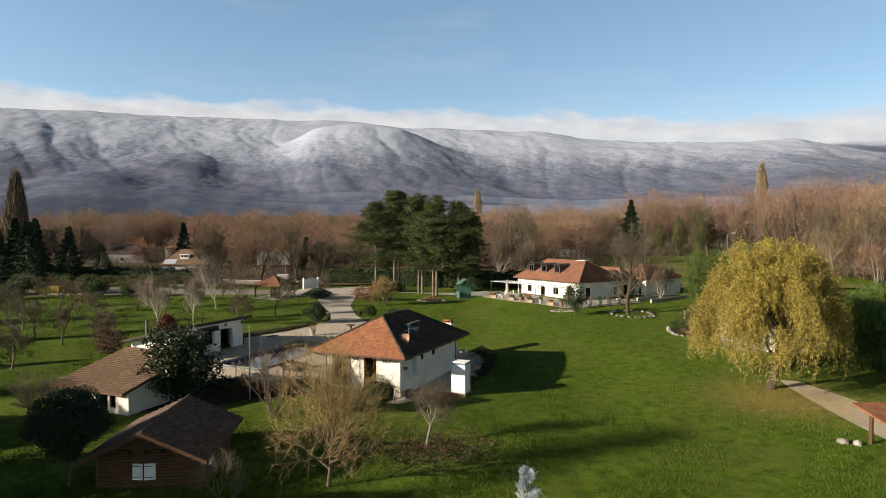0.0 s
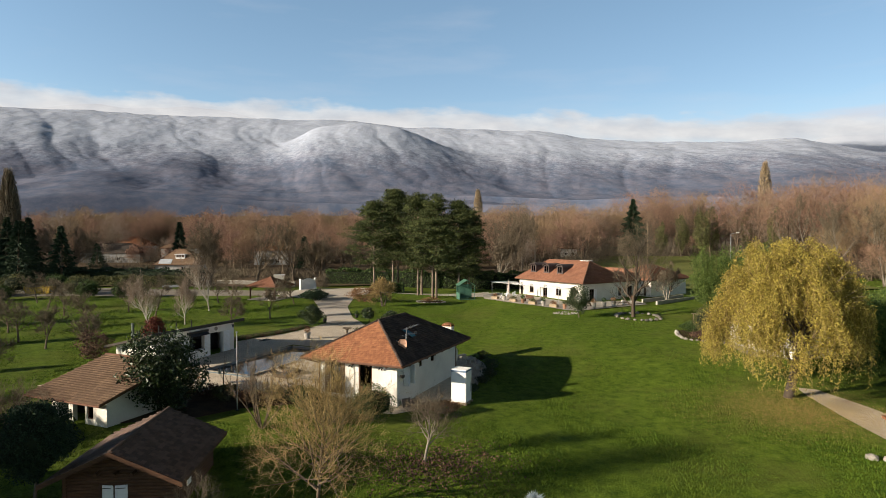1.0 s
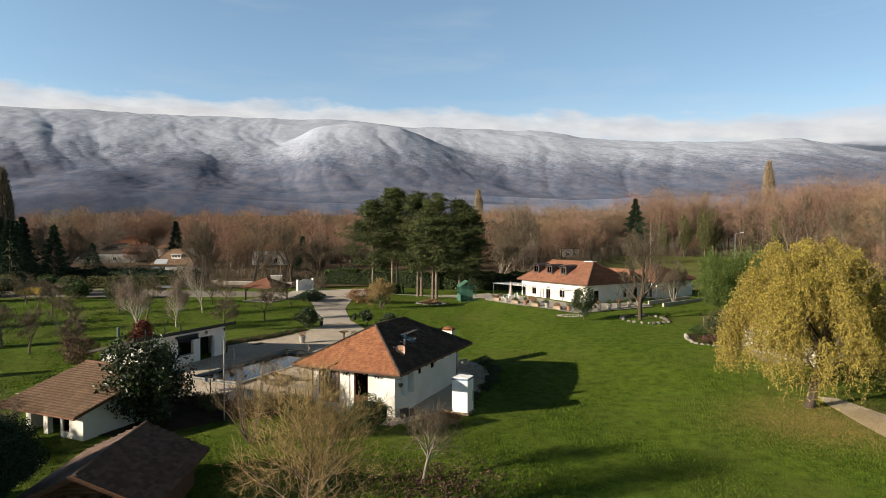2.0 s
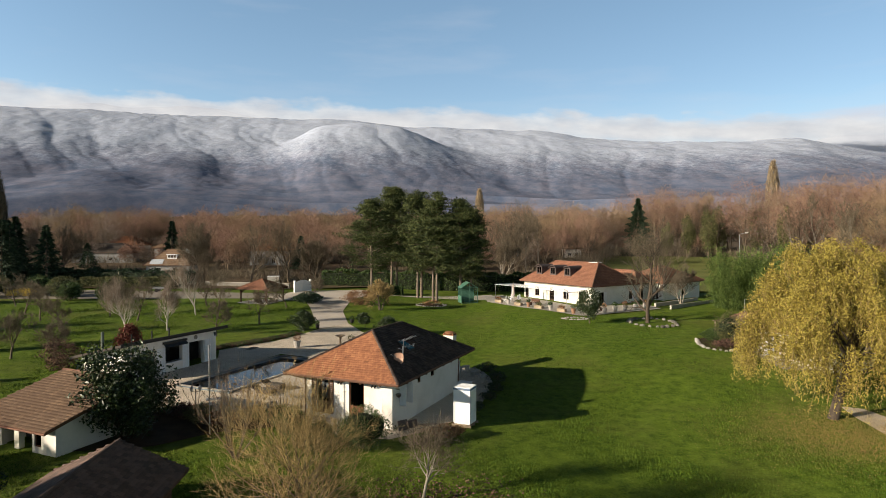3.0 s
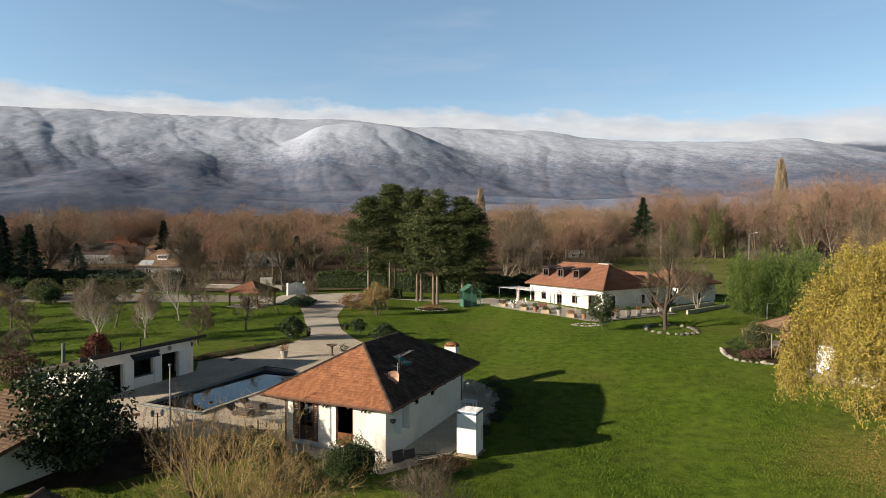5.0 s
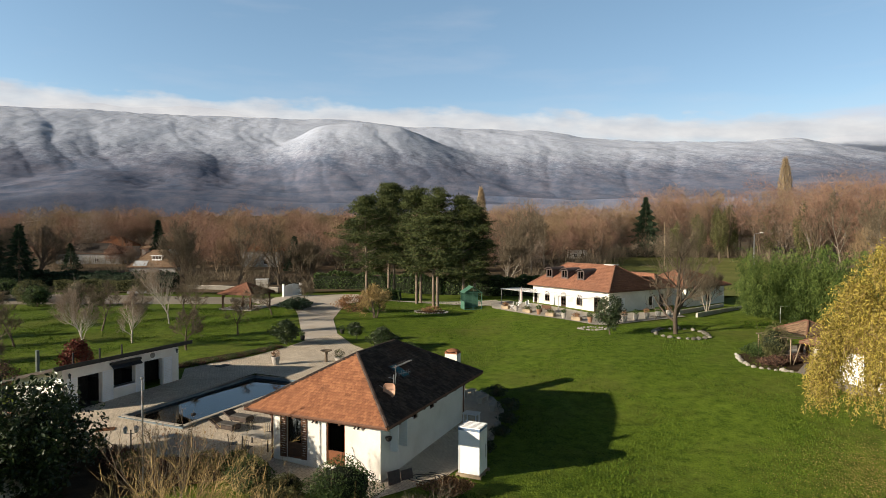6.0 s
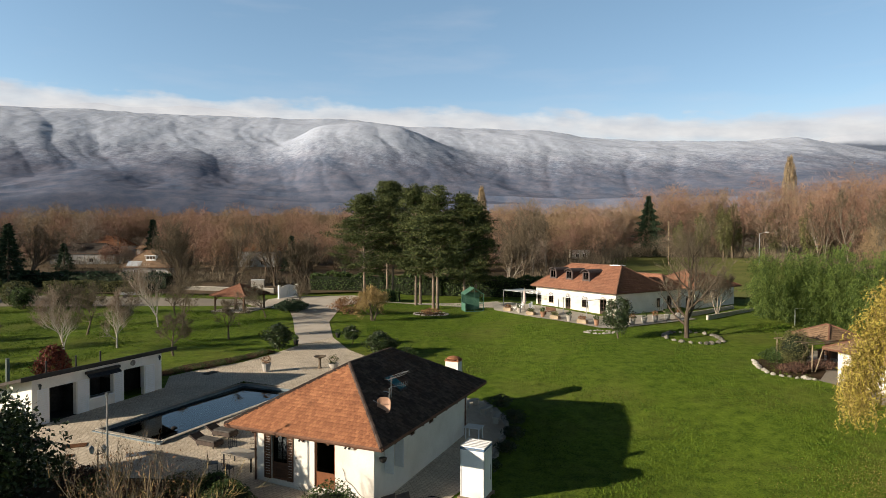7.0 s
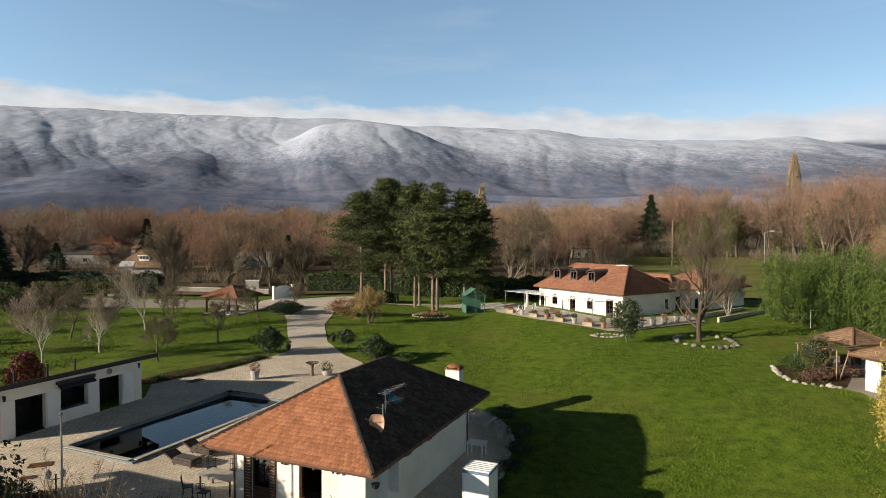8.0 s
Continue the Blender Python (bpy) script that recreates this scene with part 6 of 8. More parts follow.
def pine(x, y, height, radius, crown_from, seed, label):
    rng = np.random.default_rng(seed)
    t = thing("pine_tree", x, y, float(lie(x, y)) - 0.1, 0, label, "tree", "pines beside the forecourt")
    lean = rng.normal(size=2) * 0.25
    n = 9
    pts = [np.array((lean[0] * (k / n) ** 2, lean[1] * (k / n) ** 2, height * 0.96 * k / n)) for k in range(n + 1)]
    segs = [(*pts[k], *pts[k + 1], 0.23 * (1 - 0.8 * k / n), 0.23 * (1 - 0.8 * (k + 1) / n)) for k in range(n)]
    part("trunk", tri_mesh("trunk", *tubes(segs, 8)), M_BARK_PINE, t)
    limbs, a, b = [], [], []
    for k in range(95):
        f = rng.uniform(0, 1) ** 0.9
        z = crown_from + (height - crown_from) * f
        an = rng.uniform(0, 2 * math.pi)
        prof = radius * (0.55 + 0.6 * math.sin(math.pi * min(1, 0.18 + f * 0.75))) * (1 - 0.72 * max(0, f - 0.55) / 0.45)
        L = prof * rng.uniform(0.55, 1.08)
        p0 = np.array((lean[0] * f, lean[1] * f, z - 0.25 * L))
        p1 = np.array((math.cos(an) * L, math.sin(an) * L, z + 0.05 * L * rng.uniform(-0.5, 1.5)))
        mid = (p0 + p1) / 2 + np.array((0, 0, 0.08 * L))
        limbs += [(*p0, *mid, 0.06, 0.04), (*mid, *p1, 0.04, 0.015)]
        for c in range(5):
            w = rng.uniform(0.35, 1.05)
            cc = p0 + (p1 - p0) * w + rng.normal(size=3) * np.array((0.5, 0.5, 0.22))
            m = 46
            d = rng.normal(size=(m, 3)); d[:, 2] = np.abs(d[:, 2]) * 0.8 - 0.1
            d /= np.linalg.norm(d, axis=1, keepdims=True)
            q = cc + rng.normal(size=(m, 3)) * np.array((0.40, 0.40, 0.13))
            a.append(q); b.append(q + d * rng.uniform(0.25, 0.6, (m, 1)))
    part("limb", tri_mesh("limb", *tubes(limbs, 4)), M_BARK_PINE, t)["kind"] = "stuff"
    part("crown", tri_mesh("crown", *slivers(rng, np.concatenate(a), np.concatenate(b), 0.10)), M_PINE, t)


def fir(x, y, height, radius, seed, label):
    rng = np.random.default_rng(seed)
    t = thing("fir_tree", x, y, float(lie(x, y)) - 0.1, 0, label, "tree", "dark firs")
    part("trunk", tri_mesh("trunk", *tubes([(0, 0, 0, 0, 0, height, 0.28, 0.03)], 6)), M_BARK, t)
    n = int(55 * radius * height)
    f = rng.uniform(0, 1, n) ** 1.4
    an = rng.uniform(0, 2 * math.pi, n)
    r = radius * (1 - f) * (0.75 + 0.25 * np.sin(f * 60)) * rng.uniform(0.35, 1.05, n)
    p = np.stack((np.cos(an) * r, np.sin(an) * r, 0.4 + f * (height - 0.4)), 1)
    d = np.stack((np.cos(an) * 0.8, np.sin(an) * 0.8, rng.uniform(-0.6, 0.25, n)), 1)
    part("crown", tri_mesh("crown", *slivers(rng, p, p + d * rng.uniform(0.5, 1.1, (n, 1)), 0.32)), M_FIR, t)


def willow():
    rng = np.random.default_rng(77)
    x, y = 25.3, 47.6
    t = thing("willow_tree", x, y, float(lie(x, y)) - 0.1, 0, "weeping willow with hanging golden yellow leaves", "tree")
    segs, tips = grow(rng, (0, 0, 0), 7.4, 0.36, 2, 13, 55, 0.35, 0.24, 0.66, 0.07, 1, 1, 6)
    part("trunk", tri_mesh("trunk", *tubes(segs[segs[:, 6] > 0.05], 7)), M_BARK_DARK, t)
    part("crown", tri_mesh("crown", *tubes(segs[segs[:, 6] <= 0.05], 4)), M_TWIG, t)
    a, b, strands = [], [], []
    R, H = 4.9, 12.0
    heads = []
    for k in range(210):        # the ends of the limbs, from which the tresses hang; the dome is lumpy
        an, q = rng.uniform(0, 2 * math.pi), rng.uniform(0, 1) ** 0.45
        lump = 1 + 0.10 * math.sin(an * 3 + 1) + 0.07 * math.sin(an * 7)
        dome = 2.9 + (H - 2.9) * max(0.0, 1 - (q * 0.97) ** 2.5) ** 0.6
        heads.append((an, R * q * lump, dome * rng.uniform(0.80, 1.03), rng.uniform(0.5, 1.4), rng.uniform(0.28, 0.5)))
    for k in range(4300):
        an, r, dome, long_, wide = heads[k % len(heads)]
        off = rng.normal(size=2) * wide
        p = np.array((math.cos(an) * r + off[0], math.sin(an) * r + off[1], 0))
        out = np.array((math.cos(an), math.sin(an), 0)) * rng.uniform(0.1, 0.5)
        top = max(dome - 1.2 * math.hypot(off[0], off[1]) ** 1.4 + rng.normal() * 0.15, 2.4)
        fall = rng.uniform(0.5, 1.7) * long_ if r < 0.6 * R else rng.uniform(0.7, 2.6) * long_
        end = max(1.35 + abs(rng.normal()) * 0.75, top - fall)
        p[2] = top
        s = np.linspace(0, 1, max(int((top - end) / 0.10), 4))[:, None]
        sway = rng.normal(size=(1, 3)) * np.array((0.25, 0.25, 0))
        curl = 0.10 * np.concatenate((np.sin(s * 9 + rng.uniform(0, 6)), np.cos(s * 8 + rng.uniform(0, 6)), 0 * s), 1)
        line = p + out * np.sin(s * 2.8) + sway * s + curl + np.array((0, 0, 1)) * ((end - top) * s ** 1.3 + 0.25 * np.sin(s * 3.0))
        strands += [(*line[i], *line[min(i + 5, len(line) - 1)], 0.008, 0.005) for i in range(0, len(line) - 2, 5)]
        for _ in range(2):
            c = line + rng.normal(size=line.shape) * 0.10
            d = rng.normal(size=line.shape) * 0.7 + np.array((0, 0, -0.55))
            d /= np.linalg.norm(d, axis=1, keepdims=True)
            a.append(c); b.append(c + d * rng.uniform(0.12, 0.26, (len(c), 1)))
    part("hanging_twig", tri_mesh("hanging_twig", *tubes(strands, 3)), M_TWIG_GOLD, t)
    part("foliage", tri_mesh("foliage", *slivers(rng, np.concatenate(a), np.concatenate(b), 0.065)), M_WILLOW, t, "golden yellow hanging leaves")


def stuff(name, mesh_arrays, material, label, category):
    ob = new(name, tri_mesh(name, *mesh_arrays))
    ob.data.materials.append(material)
    return tagged(ob, label, category, kind="stuff")


def woods():
    """The bare winter woods behind: trees of their own shape and size in belts, joined."""
    rng = np.random.default_rng(5)
    spots = []

    def belt(n, x0, x1, y0, y1, h0, h1):
        for k in range(n):
            x, y, h = rng.uniform(x0, x1), rng.uniform(y0, y1), rng.uniform(h0, h1)
            if not (26 + 0.27 * max(0, y - 120) < x < 86 + 0.2 * (y - 130) and 112 < y < 242) and not (40 < x < 52 and 214 < y < 240):          # the meadow stays open
                spots.append((x, y, h))
    belt(75, -190, -95, 205, 300, 16, 21)
    belt(120, -110, 20, 195, 300, 15.5, 21)
    belt(30, -60, 8, 150, 195, 11, 15.5)
    belt(9, 5, 24, 168, 205, 9, 13)
    belt(34, 28, 62, 168, 248, 13, 19)
    belt(60, 20, 82, 240, 305, 18, 24)
    belt(60, 80, 160, 228, 300, 24, 31)
    belt(75, 84, 160, 150, 228, 24, 32)
    belt(44, 86, 150, 112, 150, 20, 26)
    belt(26, 88, 112, 118, 165, 10, 16)
    belt(30, 40, 112, 238, 250, 6, 12)
    belt(36, -120, 30, 190, 200, 6, 12)
    trunks, blades = [], {0: [], 1: [], 2: [], 3: []}
    kinds = []
    for k in range(7):       # a trunk that forks into a rounded crown of limbs, branches and fine twigs; height 1
        r2 = np.random.default_rng(40 + k)
        segs, tips = grow(r2, (0, 0, 0), 0.66, 0.012, 2, 15, 58, 0.35, 0.22, 0.50, 0.15, 1 if k < 5 else 3, 12, 7)
        tw_a, tw_b = [], []
        for p, q, d in tips:
            m = 8
            f = r2.uniform(0.1, 1, (m, 1))
            at = p + (q - p) * f
            dd = d + r2.normal(size=(m, 3)) * 0.6; dd /= np.linalg.norm(dd, axis=1, keepdims=True)
            tw_a.append(at); tw_b.append(at + dd * r2.uniform(0.03, 0.07, (m, 1)))
        for lobe in range(11):          # lobes of fine twigs that round the crown
            an, f = r2.uniform(0, 2 * math.pi), r2.uniform(0, 1)
            c = np.array((math.cos(an) * 0.20 * math.sqrt(1 - f * f * 0.9), math.sin(an) * 0.20 * math.sqrt(1 - f * f * 0.9), 0.40 + 0.42 * f))
            m, size = 110, r2.uniform(0.11, 0.17)
            d = r2.normal(size=(m, 3)); d[:, 2] += 0.35
            d /= np.linalg.norm(d, axis=1, keepdims=True)
            at = c + d * size * r2.uniform(0.45, 1.0, (m, 1))
            dd = d + r2.normal(size=(m, 3)) * 0.45; dd /= np.linalg.norm(dd, axis=1, keepdims=True)
            tw_a.append(at); tw_b.append(at + dd * r2.uniform(0.02, 0.055, (m, 1)))
        kinds.append((segs, np.concatenate(tw_a), np.concatenate(tw_b)))
    for x, y, h in spots:
        segs, ta, tb = kinds[rng.integers(len(kinds))]
        an = rng.uniform(0, 2 * math.pi)
        c, s = math.cos(an), math.sin(an)
        R = np.array(((c, -s, 0), (s, c, 0), (0, 0, 1)))
        wide = rng.uniform(0.85, 1.25)
        S = np.array((h * wide, h * wide, h))
        o = np.array((x, y, float(lie(x, y)) - 0.2))
        sg = segs.copy()
        sg[:, :3] = (sg[:, :3] @ R.T) * S + o
        sg[:, 3:6] = (sg[:, 3:6] @ R.T) * S + o
        sg[:, 6:] *= h * 0.9
        trunks.append(sg[sg[:, 6] > 0.03])
        tone = int(np.clip(1.5 + 2.4 * noise.noise(Vector((x / 22, y / 22, 0.5))) + rng.normal() * 0.8, 0, 3))
        blades[tone].append(slivers(rng, (ta @ R.T) * S + o, (tb @ R.T) * S + o, 0.075 if y > 180 else 0.05))
    stuff("woodland_trunks", tubes(np.concatenate(trunks), 3), M_BARK, "grey-brown trunks and limbs of the winter woods", "woods")
    for tone, (mat, said) in enumerate(((M_FOREST_TAN, "tan bare"), (M_FOREST, "brown bare"), (M_FOREST_RED, "russet bare"), (M_FOREST_GREY, "grey-brown bare"))):
        stuff("woodland_twigs", joined(*blades[tone]), mat, said + " crowns of the winter woods", "woods")
    # undergrowth at the edge of the woods
    a, b = [], []
    for x0, y0, x1, y1, n, h in ((-130, 190, -50, 150, 1500, 2.5), (-60, 150, -15, 132, 2500, 3.0), (-15, 132, 12, 130, 1800, 2.6), (12, 132, 26, 170, 1500, 2.5), (28, 160, 58, 232, 3500, 4.5), (108, 238, 94, 162, 3500, 5), (93, 158, 112, 116, 3500, 5), (58, 240, 108, 242, 3500, 6), (-120, 192, 30, 196, 5000, 4), (112, 116, 150, 108, 1800, 4), (-190, 190, -120, 185, 1500, 3)):
        f = rng.uniform(0, 1, (n, 1))
        p = np.array((x0, y0))[None] + (np.array((x1, y1)) - np.array((x0, y0)))[None] * f + rng.normal(size=(n, 2)) * 3.0
        z = lie(p[:, 0], p[:, 1])
        q = np.column_stack((p, z + rng.uniform(0, h * 0.5, n)))
        d = rng.normal(size=(n, 3)) * 0.5 + np.array((0, 0, 1.0))
        a.append(q); b.append(q + d * rng.uniform(0.2, 0.45, (n, 1)) * h)
    stuff("undergrowth", slivers(rng, np.concatenate(a), np.concatenate(b), 0.10), M_TWIG, "brown brushwood along the edge of the woods", "undergrowth")


def hedge(name, pts, width, height, leaf, n, size, seed, label, material_core=None):
    """A clipped hedge along a line: a dark core under many leaves."""
    rng = np.random.default_rng(seed)
    x0, y0 = pts[0]
    t = thing(name, x0, y0, float(lie(x0, y0)), 0, label, "hedge")
    core = bmesh.new()
    cloud = []
    total = sum(math.hypot(b[0] - a[0], b[1] - a[1]) for a, b in zip(pts, pts[1:]))
    for a, b in zip(pts, pts[1:]):
        L = math.hypot(b[0] - a[0], b[1] - a[1])
        k = int(n * L / total)
        ux, uy = (b[0] - a[0]) / L, (b[1] - a[1]) / L
        u = rng.uniform(0, L, k)
        lump = 1 + 0.07 * np.sin(u * 0.9 + seed) + 0.05 * np.sin(u * 2.3)
        th = rng.uniform(0, math.pi, k)
        rad = 0.86 + 0.18 * rng.uniform(0, 1, k)
        v = np.cos(th) ** 3 / np.abs(np.cos(th) ** 2 + 1e-6) * width / 2 * rad
        v = np.clip(np.cos(th) * 1.35, -1, 1) * width / 2 * rad * lump
        z = np.clip(np.sin(th) * 1.5, 0, 1) * height * rad * lump
        z = np.where(np.abs(np.cos(th)) > 0.7, rng.uniform(0.02, 1, k) * height * lump, z)
        gx, gy = a[0] + ux * u - uy * v, a[1] + uy * u + ux * v
        cloud.append(np.column_stack((gx - x0, gy - y0, lie(gx, gy) - lie(x0, y0) + z)))
        g0, g1 = float(lie(*a) - lie(x0, y0)), float(lie(*b) - lie(x0, y0))
        c = [((a if e == 0 else b)[0] - x0 - uy * s * width * 0.4, (a if e == 0 else b)[1] - y0 + ux * s * width * 0.4, (g0 if e == 0 else g1)) for e, s in ((0, -1), (1, -1), (1, 1), (0, 1))]
        lo = [core.verts.new((p[0], p[1], p[2] - 0.1)) for p in c]
        hi = [core.verts.new((p[0], p[1], p[2] + height * 0.86)) for p in c]
        core.faces.new(hi)
        for q in range(4):
            core.faces.new((lo[q], lo[(q + 1) % 4], hi[(q + 1) % 4], hi[q]))
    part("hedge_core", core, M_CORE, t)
    part("foliage", tri_mesh("foliage", *leaf_cards(rng, np.concatenate(cloud), size, 0.55)), leaf, t)


# colour of the solid cores, dark as the shade inside dense leaves
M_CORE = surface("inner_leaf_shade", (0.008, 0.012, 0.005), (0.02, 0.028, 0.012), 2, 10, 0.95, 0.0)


def bamboo():
    rng = np.random.default_rng(21)
    for g, (x, y, rx, ry, h) in enumerate(((39.9, 92.0, 3.0, 3.8, 6.9), (42.4, 86.4, 3.2, 3.8, 7.2), (44.7, 81.3, 3.1, 3.4, 6.9), (46.0, 60.0, 4.5, 4.0, 5.4), (41.6, 57.6, 4.2, 3.6, 5.3), (37.6, 54.2, 2.6, 2.8, 5.0))):
        t = thing("bamboo_clump", x, y, float(lie(x, y)) - 0.1, 0, "tall dense clump of green bamboo at the lawn's edge", "bamboo", "bamboo clumps")
        culms, a, b = [], [], []
        for k in range(150):
            an, q = rng.uniform(0, 2 * math.pi), math.sqrt(rng.uniform(0, 1))
            p = np.array((math.cos(an) * q * rx * 0.75, math.sin(an) * q * ry * 0.75, 0))
            H = h * rng.uniform(0.5, 1.40) * (1 - 0.15 * q)
            tip = p + np.array((math.cos(an) * 1.1 * q + rng.normal() * 0.4, math.sin(an) * 1.1 * q + rng.normal() * 0.4, H))
            mid = (p + tip) / 2 + np.array((0, 0, H * 0.06))
            culms += [(*p, *mid, 0.035, 0.025), (*mid, *tip, 0.025, 0.008)]
            for f in rng.uniform(0.05, 1.0, 13) ** 0.85:
                c = p + (mid - p) * f * 2 if f < 0.5 else mid + (tip - mid) * (f * 2 - 1)
                bend = rng.normal(size=3) * 0.6 + np.array((math.cos(an), math.sin(an), 0)) * 0.5; bend[2] = 0.35
                m = 18
                w = rng.uniform(0.15, 1.0, (m, 1))
                plume = c + bend * w * 0.95 + np.array((0, 0, -0.75)) * w ** 2 + rng.normal(size=(m, 3)) * 0.10
                d = bend * 0.35 + rng.normal(size=(m, 3)) * 0.45 + np.array((0, 0, -0.7)); d /= np.linalg.norm(d, axis=1, keepdims=True)
                a.append(plume); b.append(plume + d * rng.uniform(0.2, 0.42, (m, 1)))
        part("culm", tri_mesh("culm", *tubes(culms, 3)), M_BAMBOO, t)
        part("foliage", tri_mesh("foliage", *slivers(rng, np.concatenate(a), np.concatenate(b), 0.065)), M_BAMBOO, t)


def poplar(x, y, height, radius, seed):
    rng = np.random.default_rng(seed)
    t = thing("poplar_tree", x, y, float(lie(x, y)), 0, "tall slender bare poplar above the woods", "tree")
    part("trunk", tri_mesh("trunk", *tubes([(0, 0, 0, 0, 0, height * 0.95, 0.4, 0.05)], 6)), M_BARK, t)
    n = 5200
    f = rng.uniform(0.15, 1, n)
    an = rng.uniform(0, 2 * math.pi, n)
    r = radius * np.sin(np.pi * np.clip(f * 0.92 + 0.06, 0, 1)) ** 0.6 * np.sqrt(rng.uniform(0, 1, n))
    p = np.stack((np.cos(an) * r, np.sin(an) * r, f * height * 0.97), 1)
    d = np.stack((np.cos(an) * 0.18, np.sin(an) * 0.18, np.ones(n)), 1) + rng.normal(size=(n, 3)) * 0.12
    part("crown", tri_mesh("crown", *slivers(rng, p, p + d * rng.uniform(0.8, 2.4, (n, 1)), 0.14)), M_TWIG_TAN if x > 0 else M_TWIG, t)


M_TWIG_TAN = surface("tan_twigs", (0.19, 0.14, 0.085), (0.36, 0.28, 0.18), 0.3, 6, 0.9, 0.0, island=0.4)

# the pines
for k, (x, y, h, r, c) in enumerate(((-4.3, 109.7, 18.6, 3.9, 5.2), (-3.7, 110.6, 17.2, 3.6, 5.8), (-1.1, 106.0, 18.0, 3.9, 5.0), (2.7, 107.0, 17.2, 3.8, 4.2), (-12.0, 110.5, 17.0, 4.2, 4.8), (-9.4, 119.0, 20.0, 4.3, 5.5), (-8.5, 119.6, 19.6, 4.3, 6.0), (-1.7, 106.6, 16.8, 3.6, 6.0), (4.6, 112.5, 15.5, 3.6, 3.2))):
    pine(x, y, h * 0.94, r, c, 300 + k, "tall dark green pine with bare reddish trunk")
willow()
bamboo()
woods()
poplar(129.5, 252, 37.5, 2.9, 61)
poplar(18.5, 330, 30.5, 2.7, 62)
poplar(-104, 151, 25.0, 2.4, 63)
poplar(-109, 158, 22.0, 2.6, 64)

# foreground
bare_tree("golden_shrub", -5.6, 29.8, 4.3, 0.10, "broad bare ornamental tree with golden spreading twigs", M_BARK, M_TWIG_GOLD, 11, levels=3, limbs=32, child=6, spread=62, lift=0.32, start=0.20, shrink=0.72, stems=1, stem_tilt=3, per=8, twig_len=0.5, twig_w=0.010, up=0.4, open_=0.5, wander=0.09)
sh = bare_tree("tall_shrub", -11.0, 40.0, 4.3, 0.05, "tall bare shrub with upright thin brown stems", M_BARK, M_TWIG, 12, levels=2, limbs=6, child=5, spread=26, lift=0.6, start=0.3, shrink=0.4, stems=11, stem_tilt=30, per=4, twig_len=0.4, twig_w=0.010, category="shrub")
rng_d = np.random.default_rng(121)
part("dry_leaf", tri_mesh("dry_leaf", *leaf_cards(rng_d, scatter_in(rng_d, 900, 0, 0, 2.9, 2.3, 2.1, 1.5, 0.4), 0.09, 0.45, 0.6)), M_DRYLEAF, sh, "brown dry leaves")["kind"] = "stuff"
bare_tree("fruit_tree", -0.96, 35.6, 2.1, 0.10, "small bare fruit tree with forked pale trunk", M_BARK_GREY, M_TWIG, 13, levels=3, limbs=14, child=5, spread=60, lift=0.42, start=0.38, shrink=0.72, per=8, twig_len=0.45, twig_w=0.011)
bare_tree("fruit_tree", -9.2, 26.0, 1.9, 0.07, "small bare tree with thin grey trunk", M_BARK, M_TWIG, 14, levels=3, limbs=7, child=5, spread=48, lift=0.3, start=0.45, shrink=0.7, per=5, twig_len=0.45, twig_w=0.010)
bare_tree("bare_shrub", -26.9, 40.6, 2.0, 0.06, "bare twiggy shrub beside the outbuilding", M_BARK, M_TWIG, 141, levels=2, limbs=8, child=6, spread=40, lift=0.4, start=0.1, shrink=0.6, stems=6, stem_tilt=30, per=8, twig_len=0.5, twig_w=0.014, category="shrub")
bare_tree("bare_shrub", -24.4, 39.4, 1.7, 0.05, "bare twiggy shrub beside the outbuilding", M_BARK, M_TWIG, 142, levels=2, limbs=8, child=6, spread=40, lift=0.4, start=0.1, shrink=0.6, stems=5, stem_tilt=30, per=8, twig_len=0.45, twig_w=0.014, category="shrub")
leafy_shrub("evergreen_magnolia", -18.4, 43.0, 2.3, 2.2, 5.2, "glossy dark evergreen magnolia tree beside the outbuilding", M_LAUREL, 9000, 0.23, 15, "tree", trunk=0.3, clumps=34, core=0.42, ragged=0.98)
leafy_shrub("clipped_tree", -17.8, 29.2, 2.05, 2.05, 4.7, "round clipped evergreen tree on a bare stem", M_FIR, 26000, 0.11, 16, "tree", trunk=1.5, ratio=0.5, clumps=5, core=0.66, ragged=0.62)
leafy_shrub("round_bush", -4.5, 42.2, 1.8, 1.7, 2.4, "round clipped evergreen bush beside the guest house", M_LEAF, 9000, 0.10, 17, clumps=6, core=0.62)
leafy_shrub("low_bush", -7.0, 41.6, 1.5, 1.0, 1.2, "low spreading green bush", M_OLIVE, 5000, 0.11, 18)
leafy_shrub("low_bush", -9.0, 43.9, 1.2, 1.1, 1.6, "rounded dark green bush beside the terrace", M_LEAF, 6000, 0.11, 19, core=0.7)
leafy_shrub("low_bush", -7.3, 43.3, 1.0, 0.9, 1.1, "low rounded olive bush beside the terrace", M_OLIVE, 4500, 0.10, 191, core=0.7)
leafy_shrub("low_bush", -10.2, 45.6, 1.0, 0.9, 1.2, "rounded green bush in the terrace bed", M_LEAF, 4500, 0.10, 192, core=0.7)
for j, (x, y, h) in enumerate(((-18.3, 47.4, 1.2), (-16.6, 46.6, 1.0), (-15.0, 45.4, 1.3), (-13.2, 45.0, 1.1), (-11.9, 46.2, 0.9), (-20.2, 46.2, 1.1))):
    leafy_shrub("bed_shrub", x, y, 1.2, 1.0, h, "dull purple-brown shrub in the terrace bed", M_FALLEN if j % 2 else M_OLIVE, 2200, 0.10, 193 + j, group="shrubs in the terrace bed")
leafy_shrub("dry_grass_bush", 0.1, 44.2, 1.3, 0.6, 0.9, "dry brown bush beside the white cabin", M_DRYLEAF, 2500, 0.12, 20)

